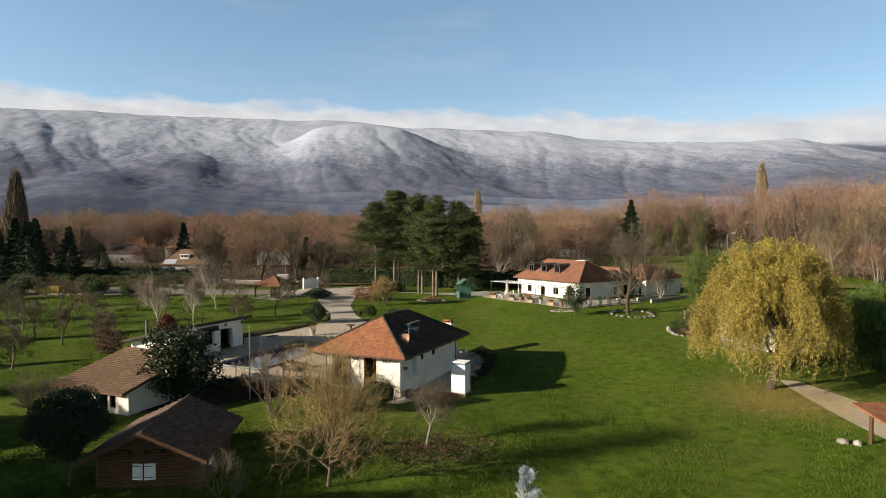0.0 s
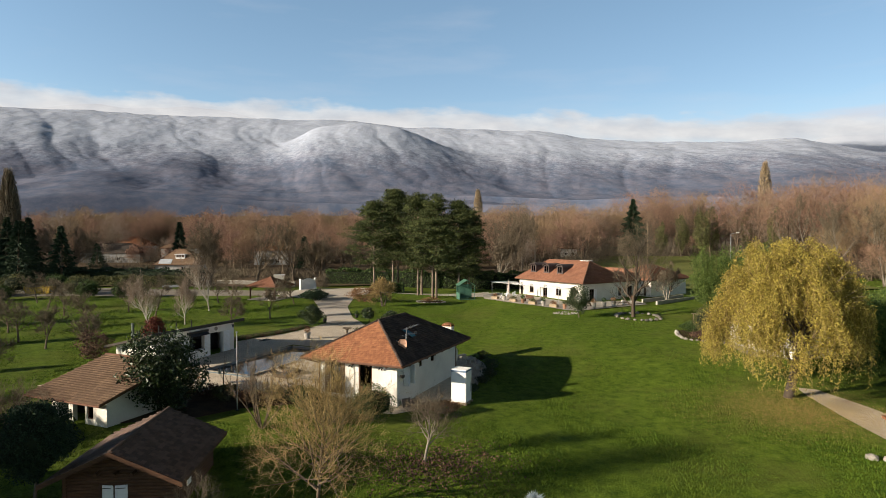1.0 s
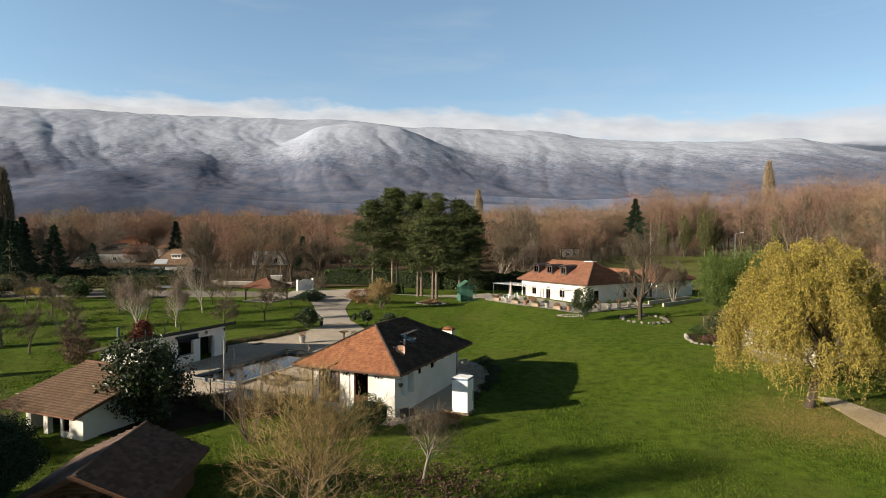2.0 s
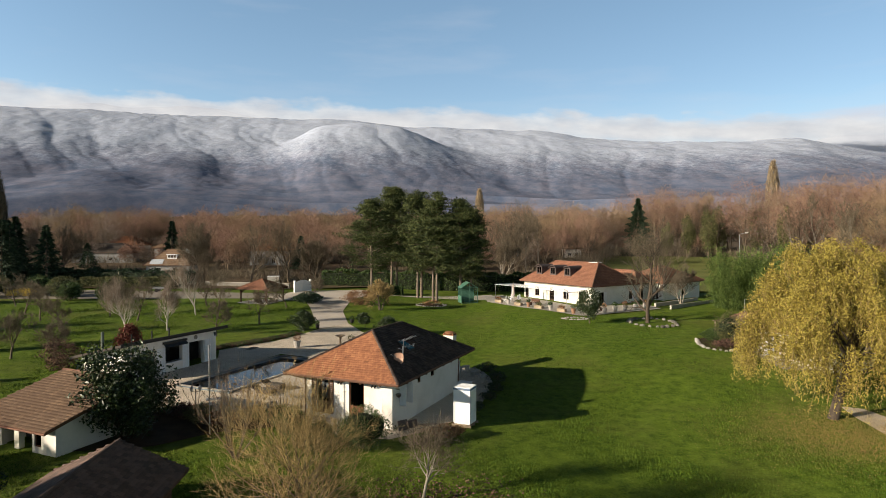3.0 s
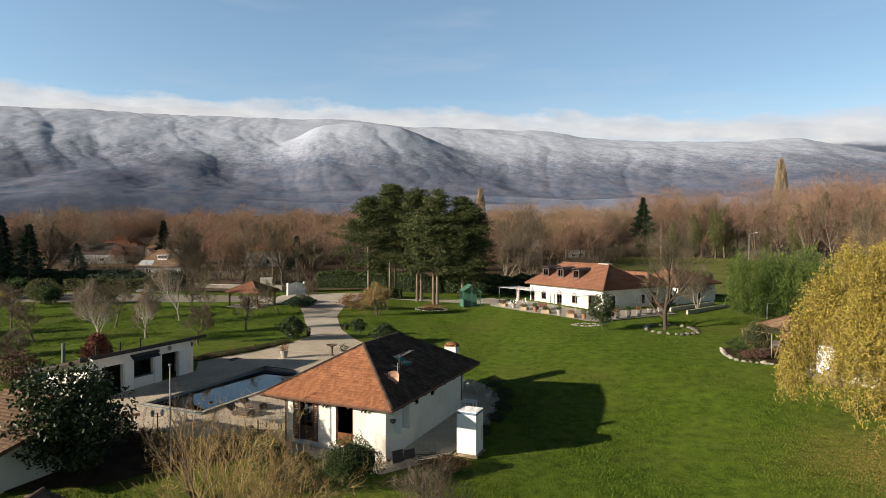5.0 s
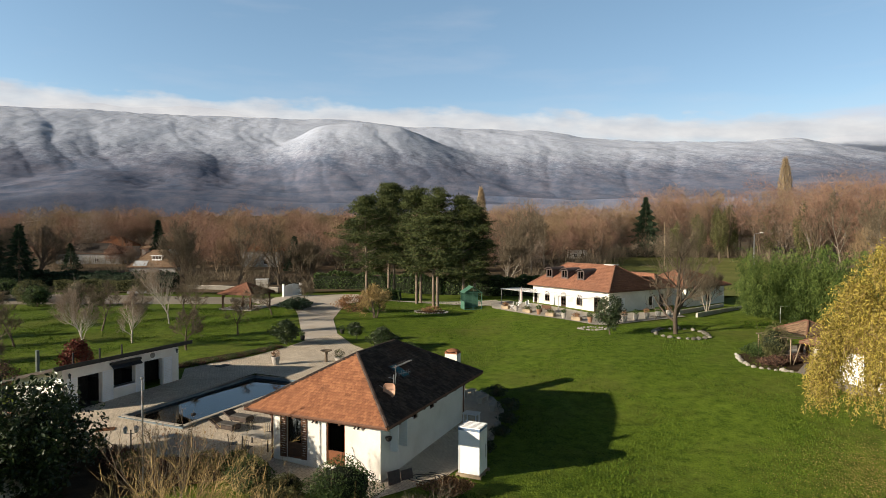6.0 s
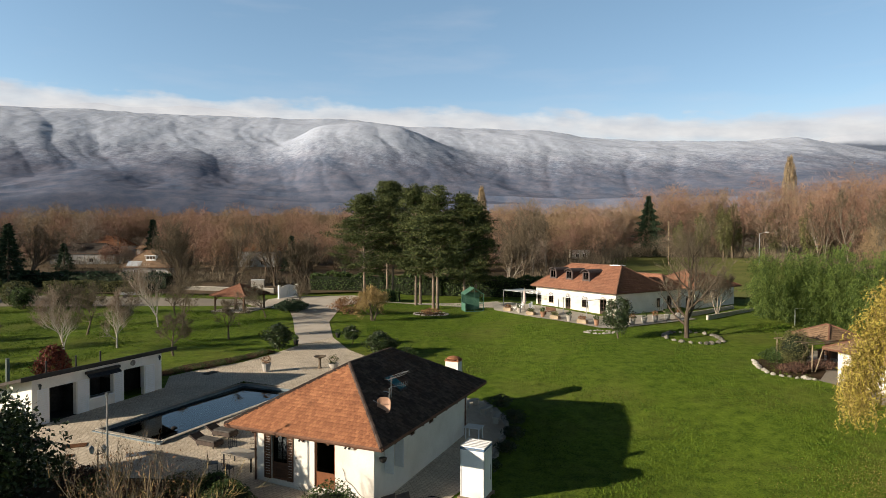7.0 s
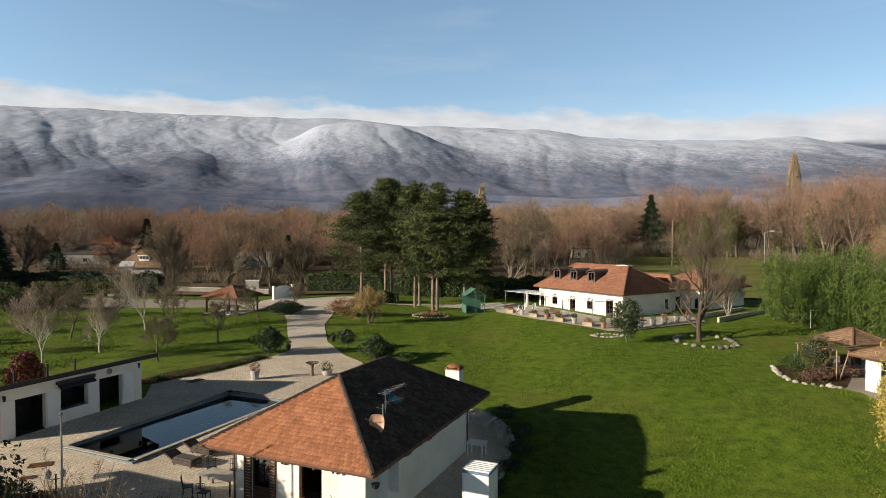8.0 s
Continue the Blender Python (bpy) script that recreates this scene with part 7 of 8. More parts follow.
# orchard and birches
M_TWIG_BIRCH = surface("birch_twigs", (0.16, 0.115, 0.085), (0.36, 0.29, 0.23), 1.0, 10, 0.9, 0.0, island=0.5)
k = 0
for x, y, h in ((-33.9, 73.4, 3.9), (-31.3, 77.4, 3.4), (-32.7, 88.9, 5.0)):
    bare_tree("birch_tree", x, y, h, 0.10, "young bare birch with white trunk on the lawn", M_BARK_PALE, M_TWIG_BIRCH, 500 + k, "birches on the lawn", levels=3, limbs=15, child=6, spread=42, lift=0.55, start=0.22, shrink=0.6, stems=1, stem_tilt=4, per=7, twig_len=0.6, twig_w=0.016)
    k += 1
for x, y, h in ((-24.5, 74.1, 2.6), (-28.6, 85.6, 4.2), (-22.2, 81.8, 3.0), (-36.7, 52.4, 2.6), (-39.1, 63.2, 2.8), (-41.7, 75.4, 2.9), (-44.0, 66.5, 2.7), (-49.0, 72.0, 2.8), (-38.0, 84.0, 3.4), (-43.5, 88.0, 3.2), (-50.0, 84.0, 3.0), (-56.0, 90.0, 3.0), (-40.0, 97.0, 3.0), (-47.0, 98.0, 3.0), (-34.5, 97.5, 2.9), (-22.5, 96.0, 2.9), (-55.0, 78.0, 2.7), (-20.0, 104.2, 2.5), (-62.0, 97.0, 3.0), (-33.5, 60.5, 2.6)):
    bare_tree("orchard_tree", x, y, h, 0.11, "bare pruned fruit tree on the lawn", M_BARK, M_TWIG, 520 + k, "orchard trees", levels=3, limbs=8, child=5, spread=52, lift=0.3, start=0.3, shrink=0.62, per=10, twig_len=0.5, twig_w=0.026)
    k += 1
leafy_shrub("red_bush", -28.3, 63.0, 1.4, 1.4, 3.1, "round bush with dark red leaves behind the pool house", M_REDLEAF, 3000, 0.2, 31)
leafy_shrub("dark_bush", -32.0, 59.2, 2.0, 1.7, 2.6, "purple-brown dense bush behind the pool house", M_FALLEN, 3000, 0.16, 32)
leafy_shrub("evergreen_bush", -15.6, 76.4, 1.5, 1.5, 2.5, "small evergreen tree beside the driveway", M_LAUREL, 3200, 0.2, 33, trunk=0.3)
leafy_shrub("evergreen_bush", -9.3, 79.7, 0.95, 0.95, 1.9, "small round-headed evergreen beside the driveway", M_LAUREL, 1600, 0.18, 34, trunk=0.5)
leafy_shrub("evergreen_bush", -6.1, 75.9, 1.75, 1.6, 2.1, "rounded rhododendron bush on the lawn", M_LAUREL, 3600, 0.2, 35)
leafy_shrub("low_bush", -3.6, 75.2, 1.3, 1.2, 0.9, "low green bush on the lawn", M_LEAF, 2000, 0.15, 36)
leafy_shrub("lawn_bush", -12.2, 98.9, 2.9, 2.2, 2.4, "thinning autumn bush by the driveway", M_DRYLEAF, 2600, 0.2, 37)
bare_tree("lawn_tree", -8.9, 94.6, 3.0, 0.12, "small spreading tree with olive leaves on the lawn", M_BARK, M_TWIG_GOLD, 38, levels=3, limbs=8, child=5, spread=48, lift=0.3, start=0.2, shrink=0.62, stems=3, stem_tilt=18, per=8, twig_len=0.5, twig_w=0.04)
leafy_shrub("dark_bush", -20.3, 100.5, 2.4, 2.0, 1.8, "dark spreading juniper beside the gazebo", M_FIR, 3000, 0.25, 39)
leafy_shrub("garden_tree", 17.06, 79.78, 1.75, 1.75, 4.2, "young evergreen tree in front of the terrace", M_LAUREL, 3600, 0.2, 40, "tree", trunk=0.7)
bare_tree("bare_tree", 23.87, 79.87, 8.4, 0.25, "large bare tree in a ring of stones on the lawn", M_BARK_DARK, M_TWIG, 41, levels=3, limbs=19, child=6, spread=60, lift=0.5, start=0.13, shrink=0.56, stems=1, stem_tilt=2, per=8, twig_len=0.8, twig_w=0.014)
leafy_shrub("clipped_bush", 27.97, 68.21, 1.5, 1.4, 3.1, "tall clipped bush in the stone-edged bed", M_OLIVE, 5200, 0.13, 42, core=0.6)
leafy_shrub("low_bush", 27.04, 69.15, 1.5, 1.1, 1.4, "low green bush in the stone-edged bed", M_LEAF, 2600, 0.14, 43)
leafy_shrub("dark_bush", 29.46, 66.91, 1.6, 0.8, 0.9, "low dark red-brown bush in the bed", M_FALLEN, 2000, 0.13, 44)
bare_tree("bare_tree", 33.56, 94.78, 4.2, 0.1, "slim bare tree at the lawn's edge", M_BARK_GREY, M_TWIG, 45, levels=3, limbs=8, child=5, spread=35, lift=0.4, start=0.3, shrink=0.5, stems=3, per=7, twig_len=0.6, twig_w=0.025)
for j, (x, y, h) in enumerate(((-47.6, 131.0, 9.5), (-39.3, 133.0, 9.0), (-31.8, 134.0, 9.0), (-94, 158, 9), (-103, 165, 9), (16.5, 151, 10.5), (14, 158, 12), (24, 178, 13), (31, 222, 15), (-26.6, 136, 8.0), (-20, 141, 8))):
    bare_tree("roadside_tree", x, y, h, 0.26, "broad bare tree with thick pruned limbs", M_BARK, M_TWIG, 560 + j, "bare trees along the lane", levels=3, limbs=13, child=6, spread=47, lift=0.5, start=0.14, shrink=0.52, stems=1 if j % 3 else 3, stem_tilt=18, per=11, twig_len=0.8, twig_w=0.024)
for j, (x, y, h, r) in enumerate(((-69.5, 166, 13.0, 3.8), (-97, 176, 7, 3.0), (-106, 128, 12, 5), (-112, 134, 13, 5), (-88, 133, 12.5, 4.6), (-94, 141, 13, 4.8), (-101, 146, 14, 4.8), (-98, 136, 12, 4.6), (-108, 142, 13, 4.8), (-104, 158, 14, 5), (-113, 152, 14, 5), (-38, 172, 9, 3.2), (75, 247, 22.5, 9.5), (-84, 125, 13, 4.6), (-78, 129, 12, 4.4), (-92, 127, 13, 4.8))):
    fir(x, y, h, r, 600 + j, "tall dark fir beyond the garden")
for j, (x, y, h, r) in enumerate(((90, 236, 15, 2.6), (95, 230, 18, 2.8), (101, 236, 20, 3.0), (108, 222, 19, 3.0), (84, 241, 12, 2.4), (104, 196, 17, 2.6))):
    leafy_shrub("ivy_clad_tree", x, y, r, r, h, "tall tree clad in dull green ivy beside the woods", M_OLIVE, 3600, 0.5, 640 + j, "tree", "ivy-clad trees", trunk=2.0, clumps=14, ragged=0.85)
hedge("clipped_hedge", [(-125, 140), (-58, 130), (-49, 128.5)], 2.5, 3.0, M_FIR, 9000, 0.45, 71, "long dark clipped hedge behind the lane")
hedge("laurel_hedge", [(-68, 124.6), (-60, 124.3), (-50, 123.6)], 3.2, 1.95, M_OLIVE, 8000, 0.32, 72, "billowing olive-green hedge along the lane")
# unseen firs left of the orchard, added for the shade stripes on its lawn
for j, (x, y, h, r) in enumerate(((-57, 45, 8.5, 2.6), (-61, 58, 9, 2.8), (-66, 71, 9, 2.8), (-52, 36, 8, 2.6))):
    fir(x, y, h, r, 660 + j, "unseen fir added to cast shade on the orchard lawn")
for j, (x, y, r, h) in enumerate(((-58.0, 103.5, 2.2, 3.0), (-61.5, 107.5, 2.8, 3.6), (-52.6, 103.4, 1.5, 2.9), (-49.6, 104.2, 1.3, 2.6), (-68.5, 112, 2.6, 3.4), (-73, 108, 3.0, 3.6), (-63.5, 109, 2.0, 2.8), (-78, 104, 3.0, 3.4), (-70.0, 100.0, 2.2, 2.6))):
    leafy_shrub("lane_bush", x, y, r, r * 0.9, h, "dull olive evergreen bush beside the lane", M_OLIVE if j % 2 else M_LEAF, 2600, 0.24, 640 + j, group="bushes beside the lane", core=0.6)
hedge("laurel_hedge", [(-23.5, 128), (-10, 126.5), (10, 122), (22, 121)], 2.6, 3.2, M_LEAF, 11000, 0.35, 73, "tall dark green hedge behind the forecourt")
hedge("low_hedge", [(-12.2, 113.6), (-7.0, 113.2)], 1.8, 1.5, M_LEAF, 3000, 0.25, 74, "low rounded clipped hedge by the forecourt")


def grass():
    """Tufts over the nearer lawn, thinner with distance."""
    rng = np.random.default_rng(9)
    n = 420000
    y = 26 + 85 * rng.uniform(0, 1, n) ** 1.5
    x = rng.uniform(-0.74, 0.74, n) * (y + 3)
    keep = np.ones(n, bool)
    u, v = in_axis(x, y, -31.0, 41.0, PT)
    terrace = (y > 41) & (y < 78) & (x > -31) & (x < -1.0) & (x < 4.2)
    keep &= ~terrace
    keep &= ~((x > -3.5) & (x < 4.4) & (y > 44.5) & (y < 63.5))
    keep &= ~((y > 76) & (y < 125) & (np.abs(x + 13.0 + (y - 80) * 0.17) < 5.5))
    keep &= ~((y > 88.5) & (x > 6 - 0) & (x + 0.75 * y > 84))
    keep &= ~((x > 26) & (x < 30.5) & (y < 56))
    keep &= ~((x > 27.3) & (y > 58) & (y < 82))
    keep &= ~((y > 102) & (x < -14))
    x, y = x[keep], y[keep]
    z = lie(x, y)
    a = np.column_stack((x, y, z - 0.01))
    hgt = rng.uniform(0.05, 0.13, len(x)) * (0.8 + 0.4 * np.sin(x * 0.7 + 2 * np.sin(y * 0.31)))
    d = rng.normal(size=(len(x), 3)) * 0.6 + np.array((0, 0, 1.0))
    d /= np.linalg.norm(d, axis=1, keepdims=True)
    stuff("grass", slivers(rng, a, a + d * hgt[:, None] * 1.3, 0.022 + 0.0007 * y), M_GRASS, "short uneven winter lawn grass", "grass")


M_GRASS = surface("grass_blades", (0.022, 0.055, 0.004), (0.105, 0.165, 0.016), 0.9, 6, 0.85, 0.0, island=0.35, stain=(0.10, 0.125, 0.02), stain_scale=0.1, stain_amount=0.5, spec=0.1)
grass()

# unseen evergreens beyond the garden's edge, added on the sun's side to cast shade
for j, (x, y, h) in enumerate(((-43, 20, 11.0), (-40, 13, 11.5), (-48, 27, 10.0), (-30.5, 22.0, 9.0), (-28, 16.5, 9.0))):
    leafy_shrub("unseen_evergreen", x, y, 3.8, 3.8, h, "broad unseen evergreen added to shade the chalet side", M_FIR, 5200, 0.55, 680 + j, "tree", "evergreens at the garden's edge", trunk=1.5)
for j, (x, y, h) in enumerate(((-53, 36, 8.5), (-62, 48, 8.0), (-69, 57, 8.5), (-76, 68, 8.5), (-84, 80, 8.0))):
    leafy_shrub("unseen_evergreen", x, y, 2.8, 2.8, h, "unseen evergreen added to shade the orchard lawn", M_FIR, 3000, 0.5, 670 + j, "tree", "evergreens at the garden's edge", trunk=1.0)


def fallen(name, cx, cy, rx, ry, n, size, material, label, seed):
    rng = np.random.default_rng(seed)
    p = rng.normal(size=(n, 2)) * np.array((rx, ry)) * 0.5 + np.array((cx, cy))
    q = np.column_stack((p, lie(p[:, 0], p[:, 1]) + rng.uniform(0.03, 0.07, n)))
    v, t = leaf_cards(rng, q, size, 0.7)
    v[:, 2] = np.maximum(v[:, 2], lie(v[:, 0], v[:, 1]) + 0.01)
    stuff(name, (v, t), material, label, "fallen leaves")


fallen("fallen_leaves", -0.6, 35.0, 4.2, 3.4, 2600, 0.12, M_FALLEN, "purple-brown fallen leaves under the fruit tree", 81)
fallen("fallen_leaves", 24.6, 44.4, 6.6, 6.0, 24000, 0.05, M_FALLEN_Y, "yellow fallen willow leaves on the grass", 82)

for j, (x, y, rx, h) in enumerate(((4.3, 57.2, 0.9, 0.9), (4.0, 54.9, 0.8, 0.7), (3.7, 60.6, 1.0, 0.8), (3.3, 52.6, 0.7, 0.6), (2.2, 49.9, 0.7, 0.6))):
    leafy_shrub("low_bush", x, y, rx, rx, h, "low dark bush along the terrace edge", M_LAUREL, 900, 0.13, 700 + j)

for j, (x, y, h) in enumerate(((86, 137, 13), (90, 128, 13), (95, 134, 14), (100, 124, 13), (93, 150, 15), (106, 130, 14), (98, 168, 16), (104, 190, 17), (12, 140, 8), (20, 160, 11), (28, 190, 12))):
    bare_tree("pale_tree", x, y, h, 0.17, "bare tree with grey trunk at the wood's edge", M_BARK_GREY, M_TWIG, 720 + j, "pale trees at the wood's edge", levels=3, limbs=10, child=5, spread=36, lift=0.5, start=0.3, shrink=0.42, stems=1 + j % 3, stem_tilt=9, per=7, twig_len=1.0, twig_w=0.05)


# ---- things on the terrace and in the garden ----
def gz(x, y):
    return float(lie(x, y))


def urn(x, y, h, r, mat, label, plant=None, seed=0, lift=0.03):
    t = thing("planter", x, y, gz(x, y) + lift, 0, label, "planter")
    part("pot", lathe(bmesh.new(), ((r * 0.6, 0), (r * 0.75, h * 0.15), (r, h * 0.85), (r * 1.08, h * 0.9), (r * 1.08, h), (r * 0.9, h), (r * 0.85, h * 0.85), (0.02, h * 0.84))), mat, t)
    if plant:
        rng = np.random.default_rng(seed)
        part("plant", tri_mesh("plant", *leaf_cards(rng, scatter_in(rng, 260, 0, 0, h + r * 0.8, r * 1.1, r * 1.1, r * 0.9), 0.12)), plant, t)
    return t


def trough(x, y, turn, l, mat, plant, seed):
    t = thing("planter_box", x, y, gz(x, y) + 0.13, turn, "long wooden planter box with low plants on the terrace", "planter", "planter boxes on the terrace")
    part("box", boxes((-l / 2, l / 2, -0.22, -0.18, 0, 0.42), (-l / 2, l / 2, 0.18, 0.22, 0, 0.42), (-l / 2, -l / 2 + 0.04, -0.18, 0.18, 0, 0.42), (l / 2 - 0.04, l / 2, -0.18, 0.18, 0, 0.42), (-l / 2 + 0.04, l / 2 - 0.04, -0.18, 0.18, 0.02, 0.36)), mat, t)
    rng = np.random.default_rng(seed)
    part("plant", tri_mesh("plant", *leaf_cards(rng, scatter_in(rng, 300, 0, 0, 0.6, l / 2, 0.28, 0.3, 0.2), 0.14)), plant, t)


def stones_along(name, pts, size, label, seed, closed=False, material=None):
    """A border of separate rough stones along a line, each a part."""
    r = random.Random(seed)
    x0, y0 = pts[0]
    t = thing(name, x0, y0, gz(x0, y0), 0, label, "stone border")
    shapes = []
    for k in range(4):
        bm = bmesh.new()
        bmesh.ops.create_icosphere(bm, subdivisions=1, radius=1.0)
        for v in bm.verts:
            v.co *= 1 + 0.28 * noise.noise(v.co * 1.7 + Vector((k * 3.1 + seed, 0, 0)))
        me = bpy.data.meshes.new("stone")
        bm.to_mesh(me); bm.free()
        me.materials.append(material or M_STONE)
        shapes.append(me)
    loop = pts + pts[:1] if closed else pts
    for a, b in zip(loop, loop[1:]):
        L = math.hypot(b[0] - a[0], b[1] - a[1])
        n = max(1, int(L / (size * 1.5)))
        for k in range(n):
            f = (k + r.uniform(0.2, 0.8)) / n
            x, y = a[0] + (b[0] - a[0]) * f + r.uniform(-0.08, 0.08), a[1] + (b[1] - a[1]) * f + r.uniform(-0.08, 0.08)
            s = size * r.uniform(0.7, 1.3)
            o = part("stone", r.choice(shapes), None, t)
            o.matrix_basis = pose(x - x0, y - y0, gz(x, y) - gz(x0, y0) + s * 0.3, 0, 0, r.uniform(0, 360)) @ Matrix.Diagonal((s, s * r.uniform(0.6, 0.9), s * r.uniform(0.5, 0.75), 1))


def chair_wire(x, y, turn):
    t = thing("garden_chair", x, y, gz(x, y) + 0.03, turn, "dark wrought-iron garden chair by the stone table", "chair", "iron chairs round the stone table")
    for px in (-0.2, 0.2):
        for py in (-0.2, 0.2):
            part("leg", rod(bmesh.new(), (px, py, 0), (px * 0.9, py * 0.9, 0.44), 0.016), M_DARK, t)
    part("seat", boxes((-0.22, 0.22, -0.22, 0.22, 0.44, 0.465)), M_DARK, t)
    b = bmesh.new()
    for k in range(5):
        rod(b, (-0.2 + k * 0.1, 0.2, 0.46), (-0.2 + k * 0.1, 0.27, 0.92), 0.011, sides=5)
    rod(b, (-0.21, 0.27, 0.92), (0.21, 0.27, 0.92), 0.014, sides=5), rod(b, (-0.21, 0.235, 0.7), (0.21, 0.235, 0.7), 0.011, sides=5)
    part("backrest", b, M_DARK, t)


def lounger(x, y, turn):
    t = thing("sun_lounger", x, y, gz(x, y) + 0.03, turn, "dark woven sun lounger beside the pool", "sun lounger", "loungers by the pool")
    part("base", boxes((-0.35, 0.35, -0.8, 0.5, 0.08, 0.3)), M_RATTAN, t)
    b = bmesh.new()
    vs = [b.verts.new(p) for p in ((-0.35, 0.45, 0.28), (0.35, 0.45, 0.28), (0.35, 1.0, 0.52), (-0.35, 1.0, 0.52), (-0.35, 0.53, 0.22), (0.35, 0.53, 0.22), (0.35, 1.05, 0.45), (-0.35, 1.05, 0.45))]
    for f in ((0, 1, 2, 3), (7, 6, 5, 4), (0, 4, 5, 1), (1, 5, 6, 2), (2, 6, 7, 3), (3, 7, 4, 0)):
        b.faces.new([vs[i] for i in f])
    part("backrest", b, M_RATTAN, t)
    part("cushion", box(bmesh.new(), -0.32, 0.32, -0.76, 0.46, 0.3, 0.38, 0.03), M_CUSHION, t)
    for px in (-0.3, 0.3):
        for py in (-0.7, 0.4):
            part("leg", boxes((px - 0.03, px + 0.03, py - 0.03, py + 0.03, 0, 0.08)), M_DARK, t)


def table(x, y, turn, w, d, h, top_mat, leg_mat, label, lift=0.03):
    t = thing("garden_table", x, y, gz(x, y) + lift, turn, label, "table")
    part("tabletop", box(bmesh.new(), -w / 2, w / 2, -d / 2, d / 2, h - 0.05, h, 0.01), top_mat, t)
    for px in (-1, 1):
        for py in (-1, 1):
            part("leg", boxes((px * (w / 2 - 0.1) - 0.03, px * (w / 2 - 0.1) + 0.03, py * (d / 2 - 0.1) - 0.03, py * (d / 2 - 0.1) + 0.03, 0, h - 0.05)), leg_mat, t)


def bench(x, y, turn):
    t = thing("stone_bench", x, y, gz(x, y) + 0.03, turn, "low stone bench at the terrace's edge", "bench", "stone benches by the guest house")
    part("seat", box(bmesh.new(), -0.6, 0.6, -0.2, 0.2, 0.36, 0.45, 0.015), M_COPING, t)
    for px in (-0.42, 0.42):
        part("support", boxes((px - 0.08, px + 0.08, -0.16, 0.16, 0, 0.36)), M_COPING, t)


M_RATTAN = surface("dark_rattan", (0.03, 0.022, 0.018), (0.08, 0.06, 0.05), 4, 60, 0.8, 0.4, 0.01)
M_CUSHION = surface("grey_cushion", (0.06, 0.055, 0.05), (0.12, 0.11, 0.10), 2, 30, 0.95, 0.2, 0.01)
M_CLAYPOT = surface("terracotta", (0.22, 0.12, 0.075), (0.36, 0.21, 0.13), 2, 25, 0.85, 0.2, 0.01)
M_RUST = surface("rusty_iron", (0.10, 0.045, 0.02), (0.24, 0.11, 0.05), 3, 25, 0.85, 0.3, 0.01)
M_YELLOW = surface("yellow_paint", (0.42, 0.27, 0.03), (0.58, 0.40, 0.06), 2, 20, 0.55, 0.1, 0.005)

urn(-14.4, 68.1, 0.7, 0.36, M_STONE, "weathered stone planter on the paving", M_DRYLEAF, 1)
urn(-9.3, 69.8, 0.4, 0.42, M_STONE, "low stone bowl planter on the paving", M_OLIVE, 2)
urn(-14.6, 78.9, 0.45, 0.26, M_DARK, "dark planter beside the driveway", M_LEAF, 3)
urn(-11.2, 82.9, 0.45, 0.26, M_DARK, "dark planter beside the driveway", M_LEAF, 4)


def birdbath():
    t = thing("bird_bath", -10.4, 69.6, gz(-10.4, 69.6) + 0.03, 0, "dark bird bath on a gnarled wooden stem", "bird bath")
    part("stem", lathe(bmesh.new(), ((0.2, 0), (0.13, 0.12), (0.10, 0.5), (0.14, 0.8)), 8), M_BARK, t)
    part("bowl", lathe(bmesh.new(), ((0.12, 0.8), (0.5, 0.95), (0.52, 1.0), (0.46, 1.0), (0.1, 0.88)), 14), M_BARK, t)


birdbath()
lounger(-12.9, 51.9, 65)
lounger(-12.6, 53.4, 65)
table(-10.1, 49.1, AXIS - 90, 1.9, 0.95, 0.74, M_COPING, M_DARK, "grey stone garden table beside the guest house")
chair_wire(-11.3, 48.4, 110), chair_wire(-10.4, 47.9, 170), chair_wire(-9.9, 50.2, 10), chair_wire(-11.0, 50.4, 30)
table(1.6, 54.3, AXIS - 90, 1.0, 0.8, 0.72, M_PAINT, M_PAINT, "small white garden table beside the guest house")
bench(2.6, 58.9, 60), bench(3.2, 57.3, 75), bench(1.7, 60.3, 45)


def flag_pole():
    t = thing("shower_pole", -13.6, 43.3, gz(-13.6, 43.3) + 0.03, 0, "tall thin pale metal pole with a cap by the terrace", "pole")
    part("pole", rod(bmesh.new(), (0, 0, 0), (0, 0, 5.15), 0.045, 0.035), M_GREY, t)
    part("cap", lathe(bmesh.new(), ((0.035, 5.1), (0.07, 5.14), (0.07, 5.22), (0.03, 5.25))), M_GREY, t)
    part("foot", lathe(bmesh.new(), ((0.14, 0), (0.14, 0.03), (0.05, 0.06))), M_DARK, t)


def lamp_post(x, y):
    t = thing("garden_lamp", x, y, gz(x, y) + 0.03, 20, "black garden lamp post with two lanterns", "lamp post")
    part("post", lathe(bmesh.new(), ((0.10, 0), (0.08, 0.1), (0.035, 0.2), (0.03, 1.95), (0.05, 2.0)), 8), M_DARK, t)
    for s in (-1, 1):
        a = part("arm", rod(bmesh.new(), (0, 0, 1.8), (s * 0.24, 0, 1.84), 0.015), M_DARK, t)
        part("lantern", lathe(bmesh.new(), ((0.04, 1.84), (0.08, 1.89), (0.11, 2.09)), 6, (s * 0.24, 0, 0)), M_LANTERN, a)
        part("lantern_cap", lathe(bmesh.new(), ((0.12, 2.09), (0.05, 2.17), (0.015, 2.22)), 6, (s * 0.24, 0, 0)), M_GREY, a)


M_LANTERN = surface("lantern_glass", (0.45, 0.45, 0.43), (0.6, 0.6, 0.58), 2, 20, 0.15, 0.0, spec=0.6)
flag_pole()
lamp_post(-15.4, 45.8)


